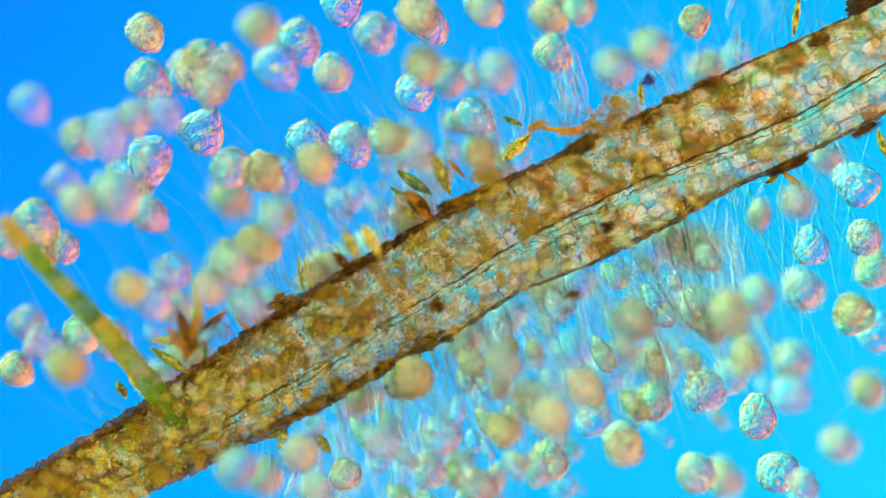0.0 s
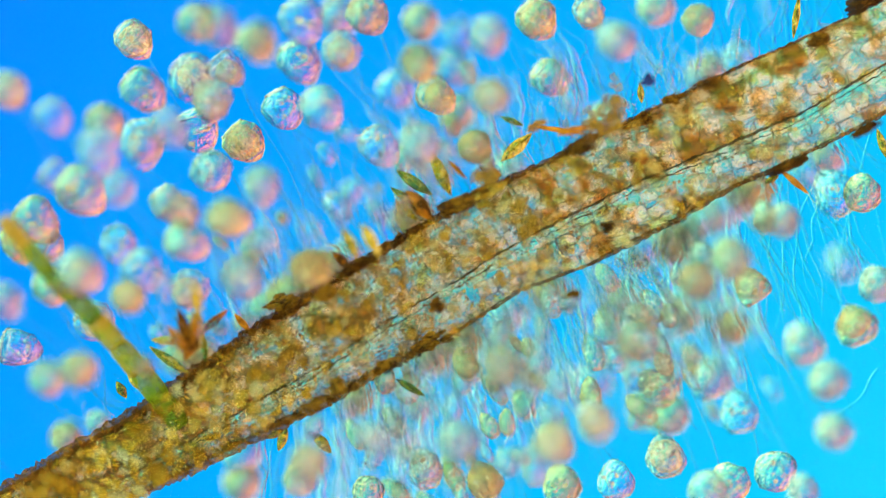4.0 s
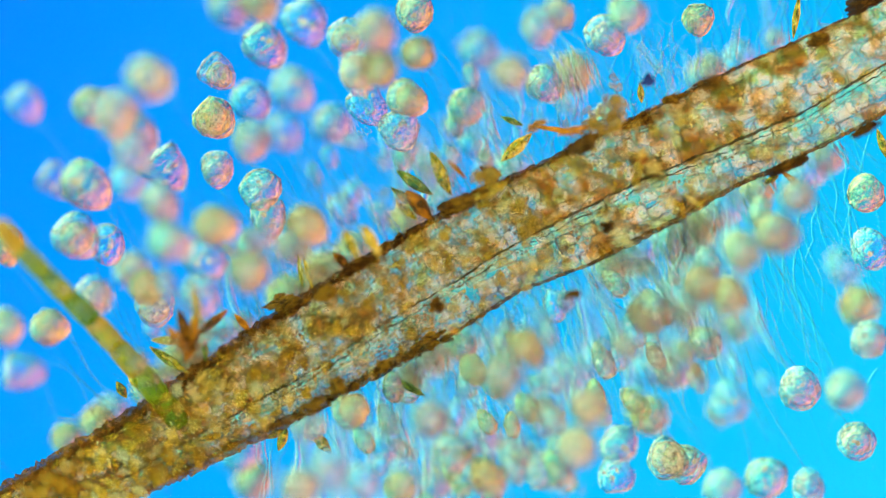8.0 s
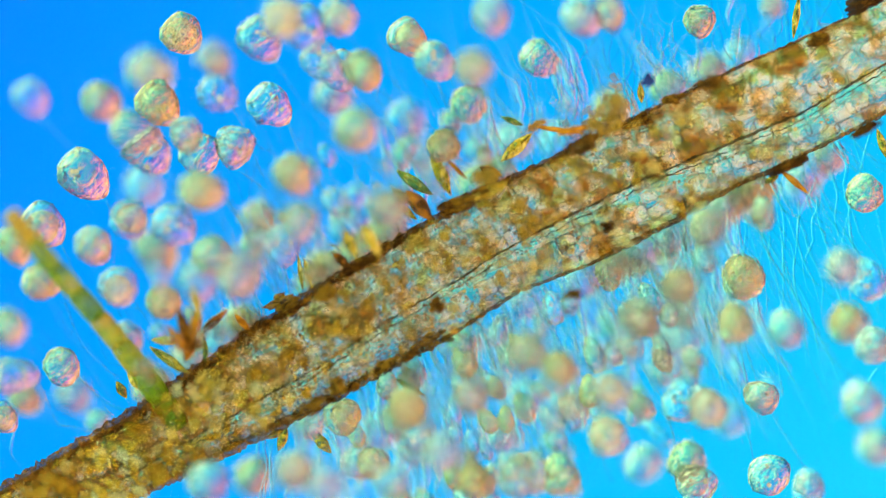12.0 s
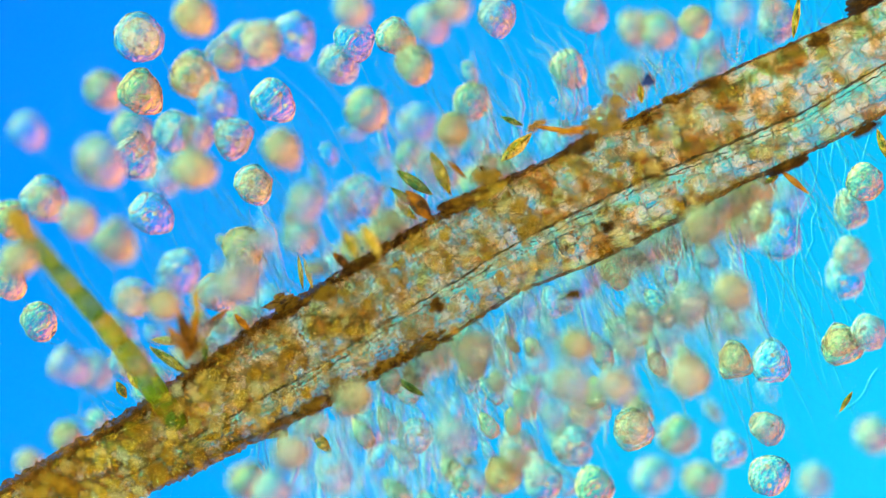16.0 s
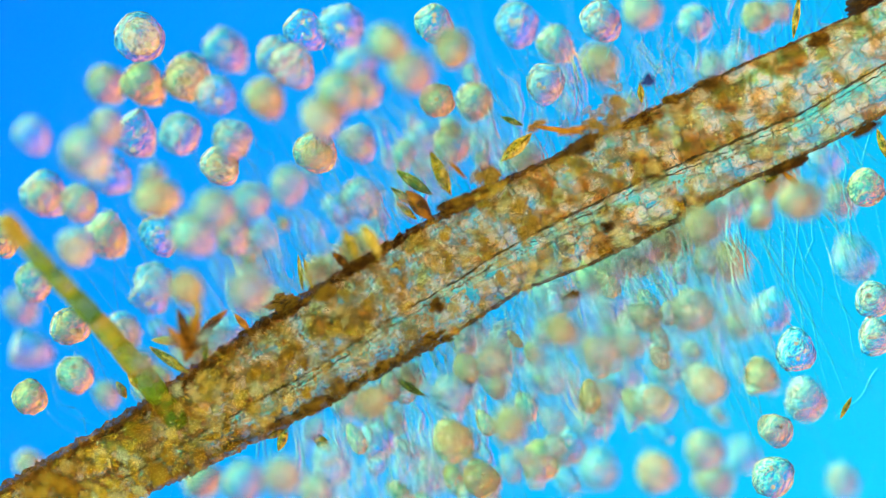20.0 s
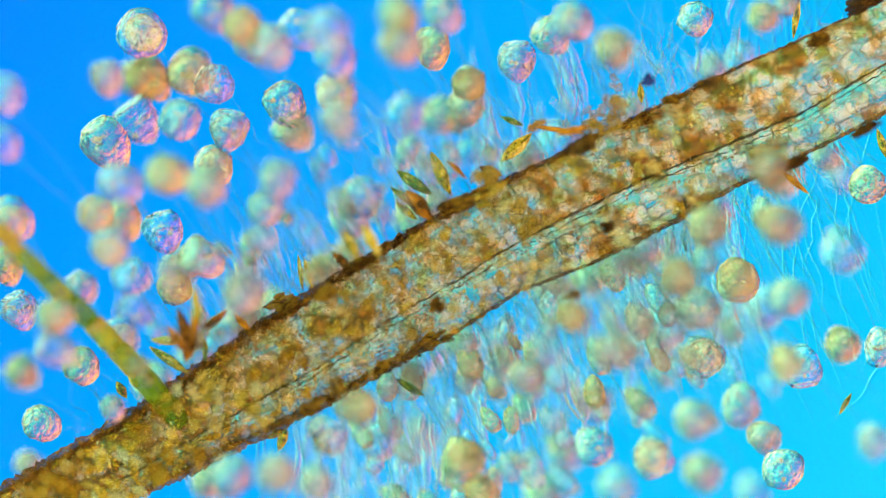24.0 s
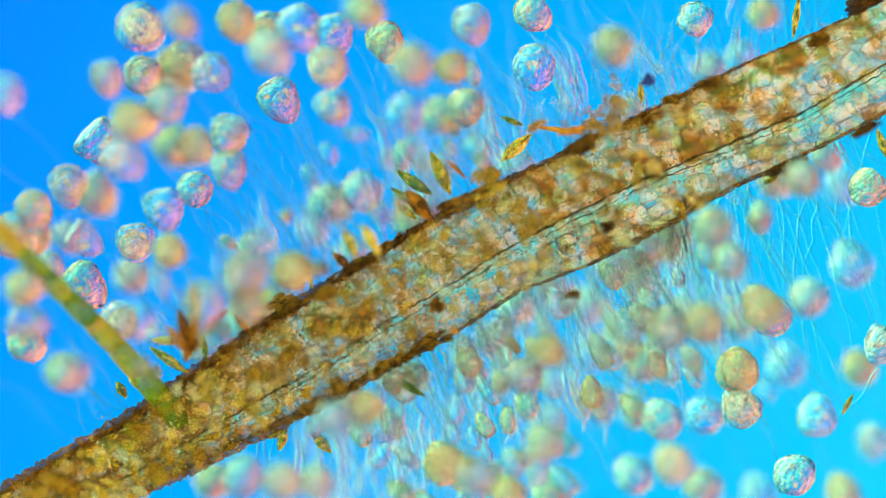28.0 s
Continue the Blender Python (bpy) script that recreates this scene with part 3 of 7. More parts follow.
member(30, 'pear', 1128, 236, 282)
member(32, 'egg', 1252, 175, 178)
member(34, 'pear', 1168, 374, 278)
member(36, 'pear', 1137, 390, 443)
member(38, 'bell', 1296, 302, 571)
member(34, 'egg', 640, 646, 227)
member(27, 'pear', 714, 605, 182)
member(38, 'pear', 678, 471, 592)
member(38, 'pear', 310, 711, 470)
member(34, 'pear', 1007, 451, 281)
member(20, 'egg', 1376, 118, 141)
member(38, 'egg', 494, 586, 368)
member(38, 'pear', 758, 423, 496)
member(34, 'pear', 956, 471, 472)
member(30, 'bell', 627, 653, 114)
member(34, 'egg', 876, 513, 448)
member(34, 'pear', 811, 554, 307)
member(30, 'pear', 603, 666, 237, soft=True)
member(32, 'egg', 949, 474, 231)
member(37, 'egg', 756, 425, 333)
member(38, 'bell', 361, 676, 412)
member(38, 'egg', 1007, 296, 320)
member(34, 'pear', 739, 435, 316)
member(36, 'egg', 895, 501, 445)
member(27, 'pear', 77, 855, 166)
member(34, 'pear', 697, 614, 255)
member(42, 'pear', 602, 518, 531)
member(29, 'pear', 614, 510, 381)
member(30, 'pear', 1268, 168, 143)
member(30, 'pear', 1311, 147, 158)
member(37, 'egg', 1383, 115, 120)
member(31, 'egg', 570, 538, 333)
member(31, 'pear', 1445, 232, 254)
member(34, 'pear', 801, 561, 308, soft=True)
member(37, 'pear', 370, 670, 452)
member(31, 'pear', 644, 491, 303, soft=True)


def crowd():
    """The deeper layer of the colony, out of focus behind and before the bells that move apart."""
    rnd = random.Random(23)
    still = []
    for i in range(150):
        if i % 4:
            x = rnd.uniform(520, 1360) if i < 72 else rnd.uniform(620, 1250)
            y = along(LOW, x) + (rnd.uniform(20, 400) if i < 72 else rnd.uniform(25, 340))
            ax = x - (y - along(LOW, x)) * 0.4
            ay = along(LOW, ax) - 30
        else:
            x = rnd.uniform(240, 880)
            y = along(TOP, x) - rnd.uniform(35, 230)
            ax = x + (along(TOP, x) - y) * 0.4
            ay = along(TOP, ax) + 30
        z = rnd.choice((-1, -1, 1)) * (rnd.uniform(12, 75) if i >= 72 and i % 4 else rnd.uniform(70, 180))
        member(rnd.uniform(18, 34), rnd.choice(("pear", "egg")), ax, ay, 20 + math.hypot(x - ax, y - ay), rnd.uniform(0.42, 0.75), True)
        still.append((len(bells) - 1, x, y, z, rnd.uniform(3, 9), rnd.uniform(0, 6)))
    return still


deep = crowd()


# ---- threads: bare stalks and fine hairs round the stem ----
def thread(x0, y0, x1, y1, z, width, bend, rnd, label="fine glassy thread rooted in the stem", sink=0.2, name="thread", curl=0.0):
    a, b = at(x0, y0, z * sink), at(x1, y1, z)
    d = b - a
    side = d.cross(Vector((0, 0, 1))).normalized()
    ph, fr, wob = rnd.uniform(0, 6), rnd.uniform(3, 9), rnd.uniform(3, 12) if width < 3 else rnd.uniform(2, 5)
    pts = []
    for i in range(16 if not curl else 40):
        u = i / (15 if not curl else 39)
        pts.append(a + d * u + side * curl * MM * (math.sin(23 * u + ph) + 0.6 * math.sin(41 * u + 3 * ph)) + side * (bend * MM * math.sin(math.pi * u) + wob * MM * (math.sin(fr * u + ph) + 0.5 * math.sin(2.7 * fr * u + 2 * ph))))
    n = len(pts)
    swell = [1 - 0.88 * (i / (n - 1)) ** 2 for i in range(n)] if width < 3 else [math.sin(math.pi * (i + 0.15) / 15.3) for i in range(n)]
    thick = width * MM * (1.7 if width < 3 else 1)
    me = mesh_of(name, *tube(pts, [thick * k for k in swell], 5 if width < 3 else 9))
    tagged(part(name, me, SHEATH if width > 3 else STALK if curl else THREAD, None), label, "thread", "fine threads round the stem" if width < 3 else "broad sheaths round the stem")


def threads():
    rnd = random.Random(5)
    for _ in range(46):
        x = rnd.uniform(430, 980)
        L = rnd.uniform(110, 330)
        w = rnd.uniform(0.35, 0.75)
        thread(x, along(TOP, x) + 20, x - L * w, along(TOP, x) - L, rnd.uniform(-110, 70), rnd.uniform(0.9, 1.6), rnd.uniform(-25, 25), rnd)
    for _ in range(30):
        x = rnd.uniform(940, 1460)
        L = rnd.uniform(90, 260)
        thread(x, along(TOP, x) + 20, x + L * rnd.uniform(-0.5, 0.25), along(TOP, x) - L, rnd.uniform(-90, 60), rnd.uniform(0.9, 1.6), rnd.uniform(-25, 25), rnd)
    for _ in range(72):
        x = rnd.uniform(480, 1300)
        L = rnd.uniform(90, 330)
        w = float(np.interp(x, [520, 900, 1300], [0.05, 0.4, 0.45])) + rnd.uniform(-0.15, 0.15)
        thread(x, along(LOW, x) - 20, x + L * w, along(LOW, x) + L, rnd.uniform(-120, 60), rnd.uniform(0.9, 1.6), rnd.uniform(-25, 25), rnd)
    for x0, y0, x1, y1 in ((1555, 668, 1470, 778), (1290, 360, 1400, 800), (1310, 350, 1568, 545), (1330, 345, 1330, 640), (1300, 370, 1560, 860), (1250, 400, 1480, 880),
                           (1400, 300, 1470, 480), (1420, 290, 1560, 420), (1210, 420, 1330, 720), (1180, 430, 1240, 780), (1350, 330, 1440, 620)):
        thread(x0, y0 - 15, x1, y1, rnd.uniform(-60, 30), 1.7, rnd.uniform(-30, 30), rnd, "long fine hair in open water, rooted in the stem", name="hair")
    for x0, y0, x1, y1 in ((240, 760, 10, 560), (255, 740, 60, 590), (230, 770, 0, 690), (300, 700, 130, 520), (260, 750, -20, 480), (330, 680, 200, 420)):
        thread(x0, y0, x1, y1, rnd.uniform(-70, 20), 1.8, rnd.uniform(-25, 25), rnd)

    for _ in range(26):
        x = rnd.uniform(520, 1050)
        L = rnd.uniform(230, 400)
        w = float(np.interp(x, [520, 1050], [0.15, 0.5])) + rnd.uniform(-0.1, 0.1)
        thread(x, along(LOW, x) - 12, x + L * w, along(LOW, x) + L, rnd.uniform(-25, 25), rnd.uniform(1.2, 2.2), rnd.uniform(-20, 20), rnd)
    for _ in range(40):
        x = rnd.uniform(880, 1560)
        L = rnd.uniform(60, 240)
        thread(x, along(TOP, x) + 12, x + L * rnd.uniform(-0.9, 0.6), along(TOP, x) - L, rnd.uniform(-50, 40), rnd.uniform(1.0, 2.4), rnd.uniform(-45, 45), rnd)
    for _ in range(34):
        x = rnd.uniform(1080, 1560)
        L = rnd.uniform(120, 420)
        thread(x, along(LOW, x) - 12, x + L * rnd.uniform(-0.2, 0.9), along(LOW, x) + L, rnd.uniform(-50, 40), rnd.uniform(1.0, 2.4), rnd.uniform(-45, 45), rnd)
    for _ in range(26):
        x = rnd.uniform(1090, 1500)
        L = rnd.uniform(150, 430)
        thread(x, along(LOW, x) - 12, x + L * rnd.uniform(0.1, 0.8), along(LOW, x) + L, rnd.uniform(-14, 14), rnd.uniform(1.8, 2.8), rnd.uniform(-50, 50), rnd, "long fine hair in open water, rooted in the stem", name="hair")
    for _ in range(16):
        x = rnd.uniform(900, 1540)
        L = rnd.uniform(80, 250)
        thread(x, along(TOP, x) + 12, x - L * rnd.uniform(-0.3, 0.7), along(TOP, x) - L, rnd.uniform(-14, 14), rnd.uniform(1.8, 2.8), rnd.uniform(-40, 40), rnd, "long fine hair in open water, rooted in the stem", name="hair")
    for _ in range(40):
        x = rnd.uniform(260, 900)
        L = rnd.uniform(80, 380)
        thread(x, along(TOP, x) + 12, x - L * rnd.uniform(0.1, 1.1), along(TOP, x) - L, rnd.uniform(-60, 40), rnd.uniform(0.8, 1.5), rnd.uniform(-60, 60), rnd)
    for i in range(240):
        if i % 3:
            x = rnd.uniform(500, 1330)
            gap, size = rnd.uniform(-10, 190), rnd.uniform(60, 170)
            y = along(LOW, x) + gap
            w = float(np.interp(x, [520, 900, 1300], [0.0, 0.3, 0.4])) + rnd.uniform(-0.2, 0.2)
            ends = (x, y, x + size * w, y + size)
        else:
            x = rnd.uniform(300, 1480) if i % 2 else rnd.uniform(420, 900)
            gap, size = rnd.uniform(-10, 110), rnd.uniform(60, 150)
            y = along(TOP, x) - gap
            ends = (x, y, x - size * rnd.uniform(0.2, 0.7), y - size)
        z = rnd.uniform(-150, -30)
        thread(*ends, z, rnd.uniform(3.2, 7), rnd.uniform(-22, 22), rnd, "broad pale glassy stalk sheath standing by the stem", 1.0, "stalk_sheath")
    for i in range(80):
        if i % 4:
            x = rnd.uniform(640, 1260)
            L = rnd.uniform(110, 330)
            ends = (x, along(LOW, x) - 10, x + L * rnd.uniform(0.05, 0.65), along(LOW, x) + L)
        else:
            x = rnd.uniform(560, 1250)
            L = rnd.uniform(90, 260)
            ends = (x, along(TOP, x) + 10, x - L * rnd.uniform(0.1, 0.8), along(TOP, x) - L)
        thread(*ends, rnd.uniform(-26, 26), rnd.uniform(0.9, 1.7), rnd.uniform(-30, 30), rnd, "wavy bare glassy stalk rooted in the stem", name="bare_stalk", curl=rnd.uniform(1.5, 4.5))
    for x, w, size, count in BUNDLES:
        up = size < 0
        edge = TOP if up else LOW
        verts, faces = [], []
        z, bend = rnd.uniform(-130, 60), rnd.uniform(-26, 26)
        for _ in range(count):
            x0, reach = x + rnd.uniform(-26, 26), size * rnd.uniform(0.6, 1.1)
            a = at(x0, along(edge, x0) + (16 if up else -16), z * 0.2)
            b = at(x0 + abs(reach) * (w + rnd.uniform(-0.09, 0.09)), along(edge, x0) + reach, z + rnd.uniform(-30, 30))
            d = b - a
            side = d.cross(Vector((0, 0, 1))).normalized()
            ph, wob = rnd.uniform(0, 6), rnd.uniform(3, 11)
            pts = [a + d * (i / 23) + side * MM * (bend * math.sin(math.pi * i / 23) + wob * math.sin(0.42 * i + ph) + 2.5 * math.sin(1.1 * i + 2 * ph)) for i in range(24)]
            thick = rnd.uniform(1.3, 3.2) * MM
            v, f = tube(pts, [thick * (1 - 0.7 * (i / 23) ** 2) for i in range(24)], 6)
            base = len(verts)
            verts += v
            faces += [tuple(base + k for k in q) for q in f]
        tagged(part("thread_bundle", mesh_of("thread_bundle", verts, faces), STALK, None), "loose bundle of fine glassy stalks rooted in the stem", "thread", "bundles of bare stalks", kind="stuff")


# foot along the stem, lean, length (upwards if negative), number of strands
BUNDLES = ((470, -0.05, 240, 2), (530, 0.08, 230, 3), (585, 0.1, 250, 3), (640, 0.12, 290, 3), (690, 0.2, 300, 4), (735, 0.3, 330, 6), (780, 0.42, 350, 6), (815, 0.45, 340, 6), (850, 0.42, 330, 5),
           (905, 0.4, 380, 5), (960, 0.45, 360, 5), (1020, 0.48, 370, 5), (1075, 0.5, 330, 4), (1130, 0.5, 340, 4), (1180, 0.45, 380, 5), (1240, 0.5, 360, 4), (1290, 0.42, 420, 3),
           (560, -0.7, -220, 4), (620, -0.72, -250, 4), (690, -0.68, -280, 4), (760, -0.6, -300, 4), (830, -0.55, -300, 4), (900, -0.5, -280, 5), (960, -0.35, -250, 5),
           (1030, -0.28, -240, 5), (1090, -0.2, -200, 5), (1150, -0.12, -190, 4), (1210, -0.05, -170, 4), (1280, 0.05, -130, 3), (460, -0.75, -200, 3), (380, -0.8, -180, 3), (290, -0.85, -160, 3))


def coiled(x, y, length, angle, z=0, ring=6.5):
    """A stalk drawn together like a spring; angle in degrees from the x axis, counter-clockwise."""
    n = int(length / 7 * 10)
    pts = [Vector((length * MM * (i / n - 0.5), math.cos(i * 0.628) * ring * MM, math.sin(i * 0.628) * ring * MM)) for i in range(n + 1)]
    ob = part("coiled_stalk", mesh_of("coiled_stalk", *tube(pts, [1.7 * MM] * (n + 1), 5)), STALK, None)
    ob.matrix_basis = Matrix.Translation(at(x, y, z)) @ pose(0, 0, 0, 0, 0, angle)
    tagged(ob, "glassy stalk drawn together into a tight spiral", "stalk", "coiled stalks")


threads()
for spot in ((905, 580, 56, -78), (1108, 472, 60, -25, 20), (1150, 486, 44, -62, 10), (1152, 104, 66, -50), (1300, 76, 56, 84), (762, 690, 30, -40, 8), (1292, 346, 50, -35, -20), (640, 236, 34, 30, -15),
             (990, 190, 40, -40, 30), (1225, 545, 34, 70, 12), (895, 610, 40, -100, 40), (1065, 630, 50, -65, 50), (958, 560, 44, -60, 40), (1180, 520, 46, -55, 40), (1022, 600, 40, -80, 60)):
    coiled(*spot)


# ---- algae shells, debris and the green filament ----
def spindle(name_seed):
    prof = [(0.02, -1.0), (0.14, -0.82), (0.30, -0.5), (0.40, -0.1), (0.40, 0.15), (0.28, 0.55), (0.13, 0.84), (0.02, 1.0)]
    return mesh_of("shell", *revolve(prof, 10, 0.12, name_seed))


SHELLS = {kind: [spindle(s) for s in range(4)] for kind in ("gold", "brown", "green")}
SEAM = mesh_of("seam", *tube([Vector((0, 0.30 * math.cos(u * math.pi / 2), u * 0.9)) for u in np.linspace(-1, 1, 9)], [0.05] * 9, 5))


SHELL_KINDS = {"gold": (DIATOM, "golden brown boat-shaped algal shell beside the stem"), "brown": (AMBER, "dark brown boat-shaped algal shell stuck to the stem"),
               "green": (OLIVE, "dark green striped boat-shaped algal shell by the stem")}


def shell(x, y, length, width, angle, z=10, kind="gold"):
    """A boat-shaped algal shell; angle in degrees from the x axis, counter-clockwise."""
    mat, words = SHELL_KINDS[kind]
    ob = tagged(new("algal_shell"), words, "diatom", "algal shells on the stem")
    ob.matrix_basis = Matrix.Translation(at(x, y, z)) @ pose(0, 0, 0, 0, 0, angle) @ pose(0, 0, 0, 90, 0, 90)
    m = Matrix.Diagonal((width * MM * 1.25, width * MM * 1.25, length * MM / 2, 1))
    part("valve", SHELLS[kind][int(x) % 4], mat, ob, place=m)
    part("seam", SEAM, RIB, ob, "dark seam along the shell", m)
    return ob


def crumbly(name, seed, pieces):
    """A ragged heap of grown-together crumbs, about two units across."""
    rnd = random.Random(seed)
    bm = bmesh.new()
    for i in range(pieces):
        w, d = rnd.uniform(0, math.tau), 0.75 * math.sqrt(rnd.random()) if i else 0.0
        size = rnd.uniform(0.22, 0.5) if i else 0.55
        m = Matrix.Translation((math.cos(w) * d, math.sin(w) * d, rnd.uniform(-0.3, 0.3))) @ Matrix.Diagonal((size * rnd.uniform(0.8, 1.6), size, size, 1))
        made = bmesh.ops.create_icosphere(bm, subdivisions=2, radius=1, matrix=m)
        for v in made["verts"]:
            v.co *= 1 + 0.35 * noise.noise(v.co * 3.3 + Vector((seed, i, 0))) + 0.25 * noise.noise(v.co * 8.1 + Vector((i, seed, 3)))
    me = bpy.data.meshes.new(name)
    bm.to_mesh(me)
    bm.free()
    return me


def lump(x, y, w, h, angle, z, mat, seed, label="brown crumbly debris stuck to the stem", name="debris"):
    me = crumbly("debris", seed, 9 if seed < 40 else 4)
    ob = part(name, me, mat, None)
    ob.matrix_basis = Matrix.Translation(at(x, y, z)) @ pose(0, 0, 0, 0, 0, angle) @ Matrix.Diagonal((w * MM / 2, h * MM / 2, min(w, h) * MM / 2.4, 1))
    return tagged(ob, label, "debris", "debris on the stem")


# the tuft near the base of the stem
shell(296, 603, 56, 16, -4, 30, "green")
shell(300, 637, 86, 18, -34, 25, "green")
shell(378, 570, 74, 15, 40, 45, "brown")
shell(363, 618, 46, 11, 94, 15, "green")
shell(328, 578, 70, 20, 108, 80, "brown")
shell(348, 574, 62, 18, 78, 90, "brown")
shell(318, 600, 66, 20, 130, 90, "brown")
shell(340, 612, 60, 24, 70, 80, "brown")
shell(352, 535, 70, 16, 100, 120, "gold")
shell(430, 572, 44, 12, -48, 15, "brown")
shell(215, 690, 36, 17, -58, 0)
shell(236, 672, 40, 14, -60, 20)
# along the upper edge
shell(532, 482, 66, 9, -82, 6, "green")
shell(546, 485, 60, 9, -74, 10)
shell(606, 462, 46, 16, -42, 40, "brown")
shell(622, 433, 62, 18, -64, 95)
shell(657, 425, 66, 22, -62, 110)
shell(734, 324, 78, 20, -34, 3, "green")
shell(716, 350, 62, 15, -36, 12, "green")
shell(742, 364, 72, 28, -48, 25, "brown")
shell(720, 374, 48, 14, -40, 20, "gold")
shell(780, 307, 86, 24, -65, 28)
shell(808, 300, 52, 9, -44, 45, "brown")
shell(868, 303, 44, 17, -22, 14, "brown")
shell(914, 261, 74, 23, 42, 2)
shell(906, 215, 44, 11, -22, 20, "green")
shell(985, 230, 104, 9, -8, 20, "brown")
shell(1012, 232, 60, 13, 15, 60, "brown")
shell(1134, 165, 38, 12, -85, 0)
shell(1409, 30, 80, 13, 82, 0)
shell(1562, 256, 60, 15, -70, 0)
# along the lower edge
shell(1406, 322, 70, 11, -40, 0, "brown")
shell(1365, 318, 30, 12, 30, 5)
shell(726, 686, 62, 13, -30, 0, "green")
shell(500, 778, 44, 18, 70, 0)
shell(570, 784, 50, 20, -48, 0)
shell(487, 768, 34, 14, 30, 0)
mote = shell(0, 0, 44, 10, 60, 0)


CRUMBS = [blob("crumb", 1, 0.6, 70 + i, 2) for i in range(4)]


def crumbs():
    rnd = random.Random(9)
    lump(500, 533, 62, 34, 25, 20, DEBRIS, 0)
    lump(520, 545, 60, 30, 30, 33, DEBRIS, 1)
    lump(822, 356, 100, 30, 24, 46, DEBRIS, 2)
    lump(1030, 256, 76, 32, 25, 59, DEBRIS, 3)
    lump(1245, 150, 52, 30, 10, 72, DEBRIS, 4)
    lump(1522, 10, 72, 24, 20, 20, DEBRIS, 5)
    lump(1392, 294, 84, 26, 28, 33, DEBRIS, 6)
    lump(1448, 74, 42, 32, 0, 46, DEBRIS, 7)
    lump(1075, 405, 36, 24, 0, 59, DEBRIS, 8)
    lump(1016, 519, 38, 26, 20, 84, DEBRIS, 9)
    lump(755, 602, 70, 20, 24, 20, DEBRIS, 10)
    lump(690, 640, 50, 24, 20, 33, DEBRIS, 11)
    lump(600, 684, 36, 40, 70, 46, DEBRIS, 12)
    lump(555, 716, 46, 26, 20, 59, DEBRIS, 13)
    lump(770, 542, 36, 36, 0, 72, DEBRIS, 14)
    lump(1130, 215, 50, 24, 20, 20, DEBRIS, 15)
    lump(1190, 178, 40, 20, 20, 33, DEBRIS, 16)
    lump(640, 470, 60, 22, 30, 46, DEBRIS, 17)
    lump(575, 520, 70, 22, 33, 59, DEBRIS, 18)
    lump(1530, 228, 70, 24, 25, 72, DEBRIS, 19)
    lump(335, 602, 52, 58, 5, 60, SOFT, 21)
    lump(858, 336, 80, 30, 22, 45, SOFT, 22)
    lump(948, 224, 40, 24, 15, 60, SOFT, 23)
    lump(1142, 144, 30, 22, 30, 60, INK, 24, "small dark blue clot above the stem", "dark_clot")
    for i in range(45):
        x = rnd.uniform(200, 1250) if i % 3 else rnd.uniform(230, 800)
        c = rnd.uniform(0.1, 0.9)
        half = rnd.choice((0, 0, 1))
        p = stem_point(half, x, c)
        y = 441 - p.y / MM
        s = rnd.uniform(11, 30)
        lump(x, y, s * rnd.uniform(1, 1.7), s, rnd.uniform(0, 180), p.z / MM + 8, SOFT, 40 + i, "soft orange-brown deposit on the stem")
    for i in range(80):
        x = rnd.uniform(230, 900) if i % 2 else rnd.uniform(480, 800)
        line = TOP if i % 2 else LOW
        s = rnd.uniform(8, 20)
        lump(x, along(line, x) + rnd.uniform(-5, 5), s * 1.4, s, rnd.uniform(0, 60), rnd.uniform(-30, 50), DEBRIS, 180 + i)
    for i, (x, y, w, h) in enumerate(((1085, 185, 60, 70), (935, 390, 60, 70), (1060, 225, 90, 40), (862, 312, 46, 20))):
        ob = tagged(new("flock"), "loose brown flock of soft crumbs caught on the stem", "debris", "debris on the stem")
        ob.location = at(x, y, 36)
        for k in range(26):
            c = (rnd.gauss(0, w / 4) * MM, rnd.gauss(0, h / 4) * MM, rnd.gauss(0, 22) * MM)
            size = rnd.uniform(3.5, 10) * MM
            part("crumb", CRUMBS[k % 4], FLOCK, ob, place=Matrix.Translation(c) @ pose(0, 0, 0, rnd.uniform(0, 180), 0, rnd.uniform(0, 360)) @ Matrix.Diagonal((size * 1.4, size, size, 1)))


crumbs()

filament = tagged(new("green_filament"), "olive green jointed algal filament leaning from the stem", "alga")
filament.location = at(285, 705, 20)
for i in range(8):
    u0, u1 = i / 8, (i + 0.97) / 8
    pts = [Vector((0.006 * math.sin(5 * u), 0.51 * u - 0.07, 0.004 * math.sin(9 * u))) for u in np.linspace(u0, u1, 6)]
    w = [(23 - 7 * u) * MM * (0.9 if k in (0, 5) else 1.0) for k, u in enumerate(np.linspace(u0, u1, 6))]
    part("joint", mesh_of("joint", *tube(pts, w, 10)), GREEN, filament)


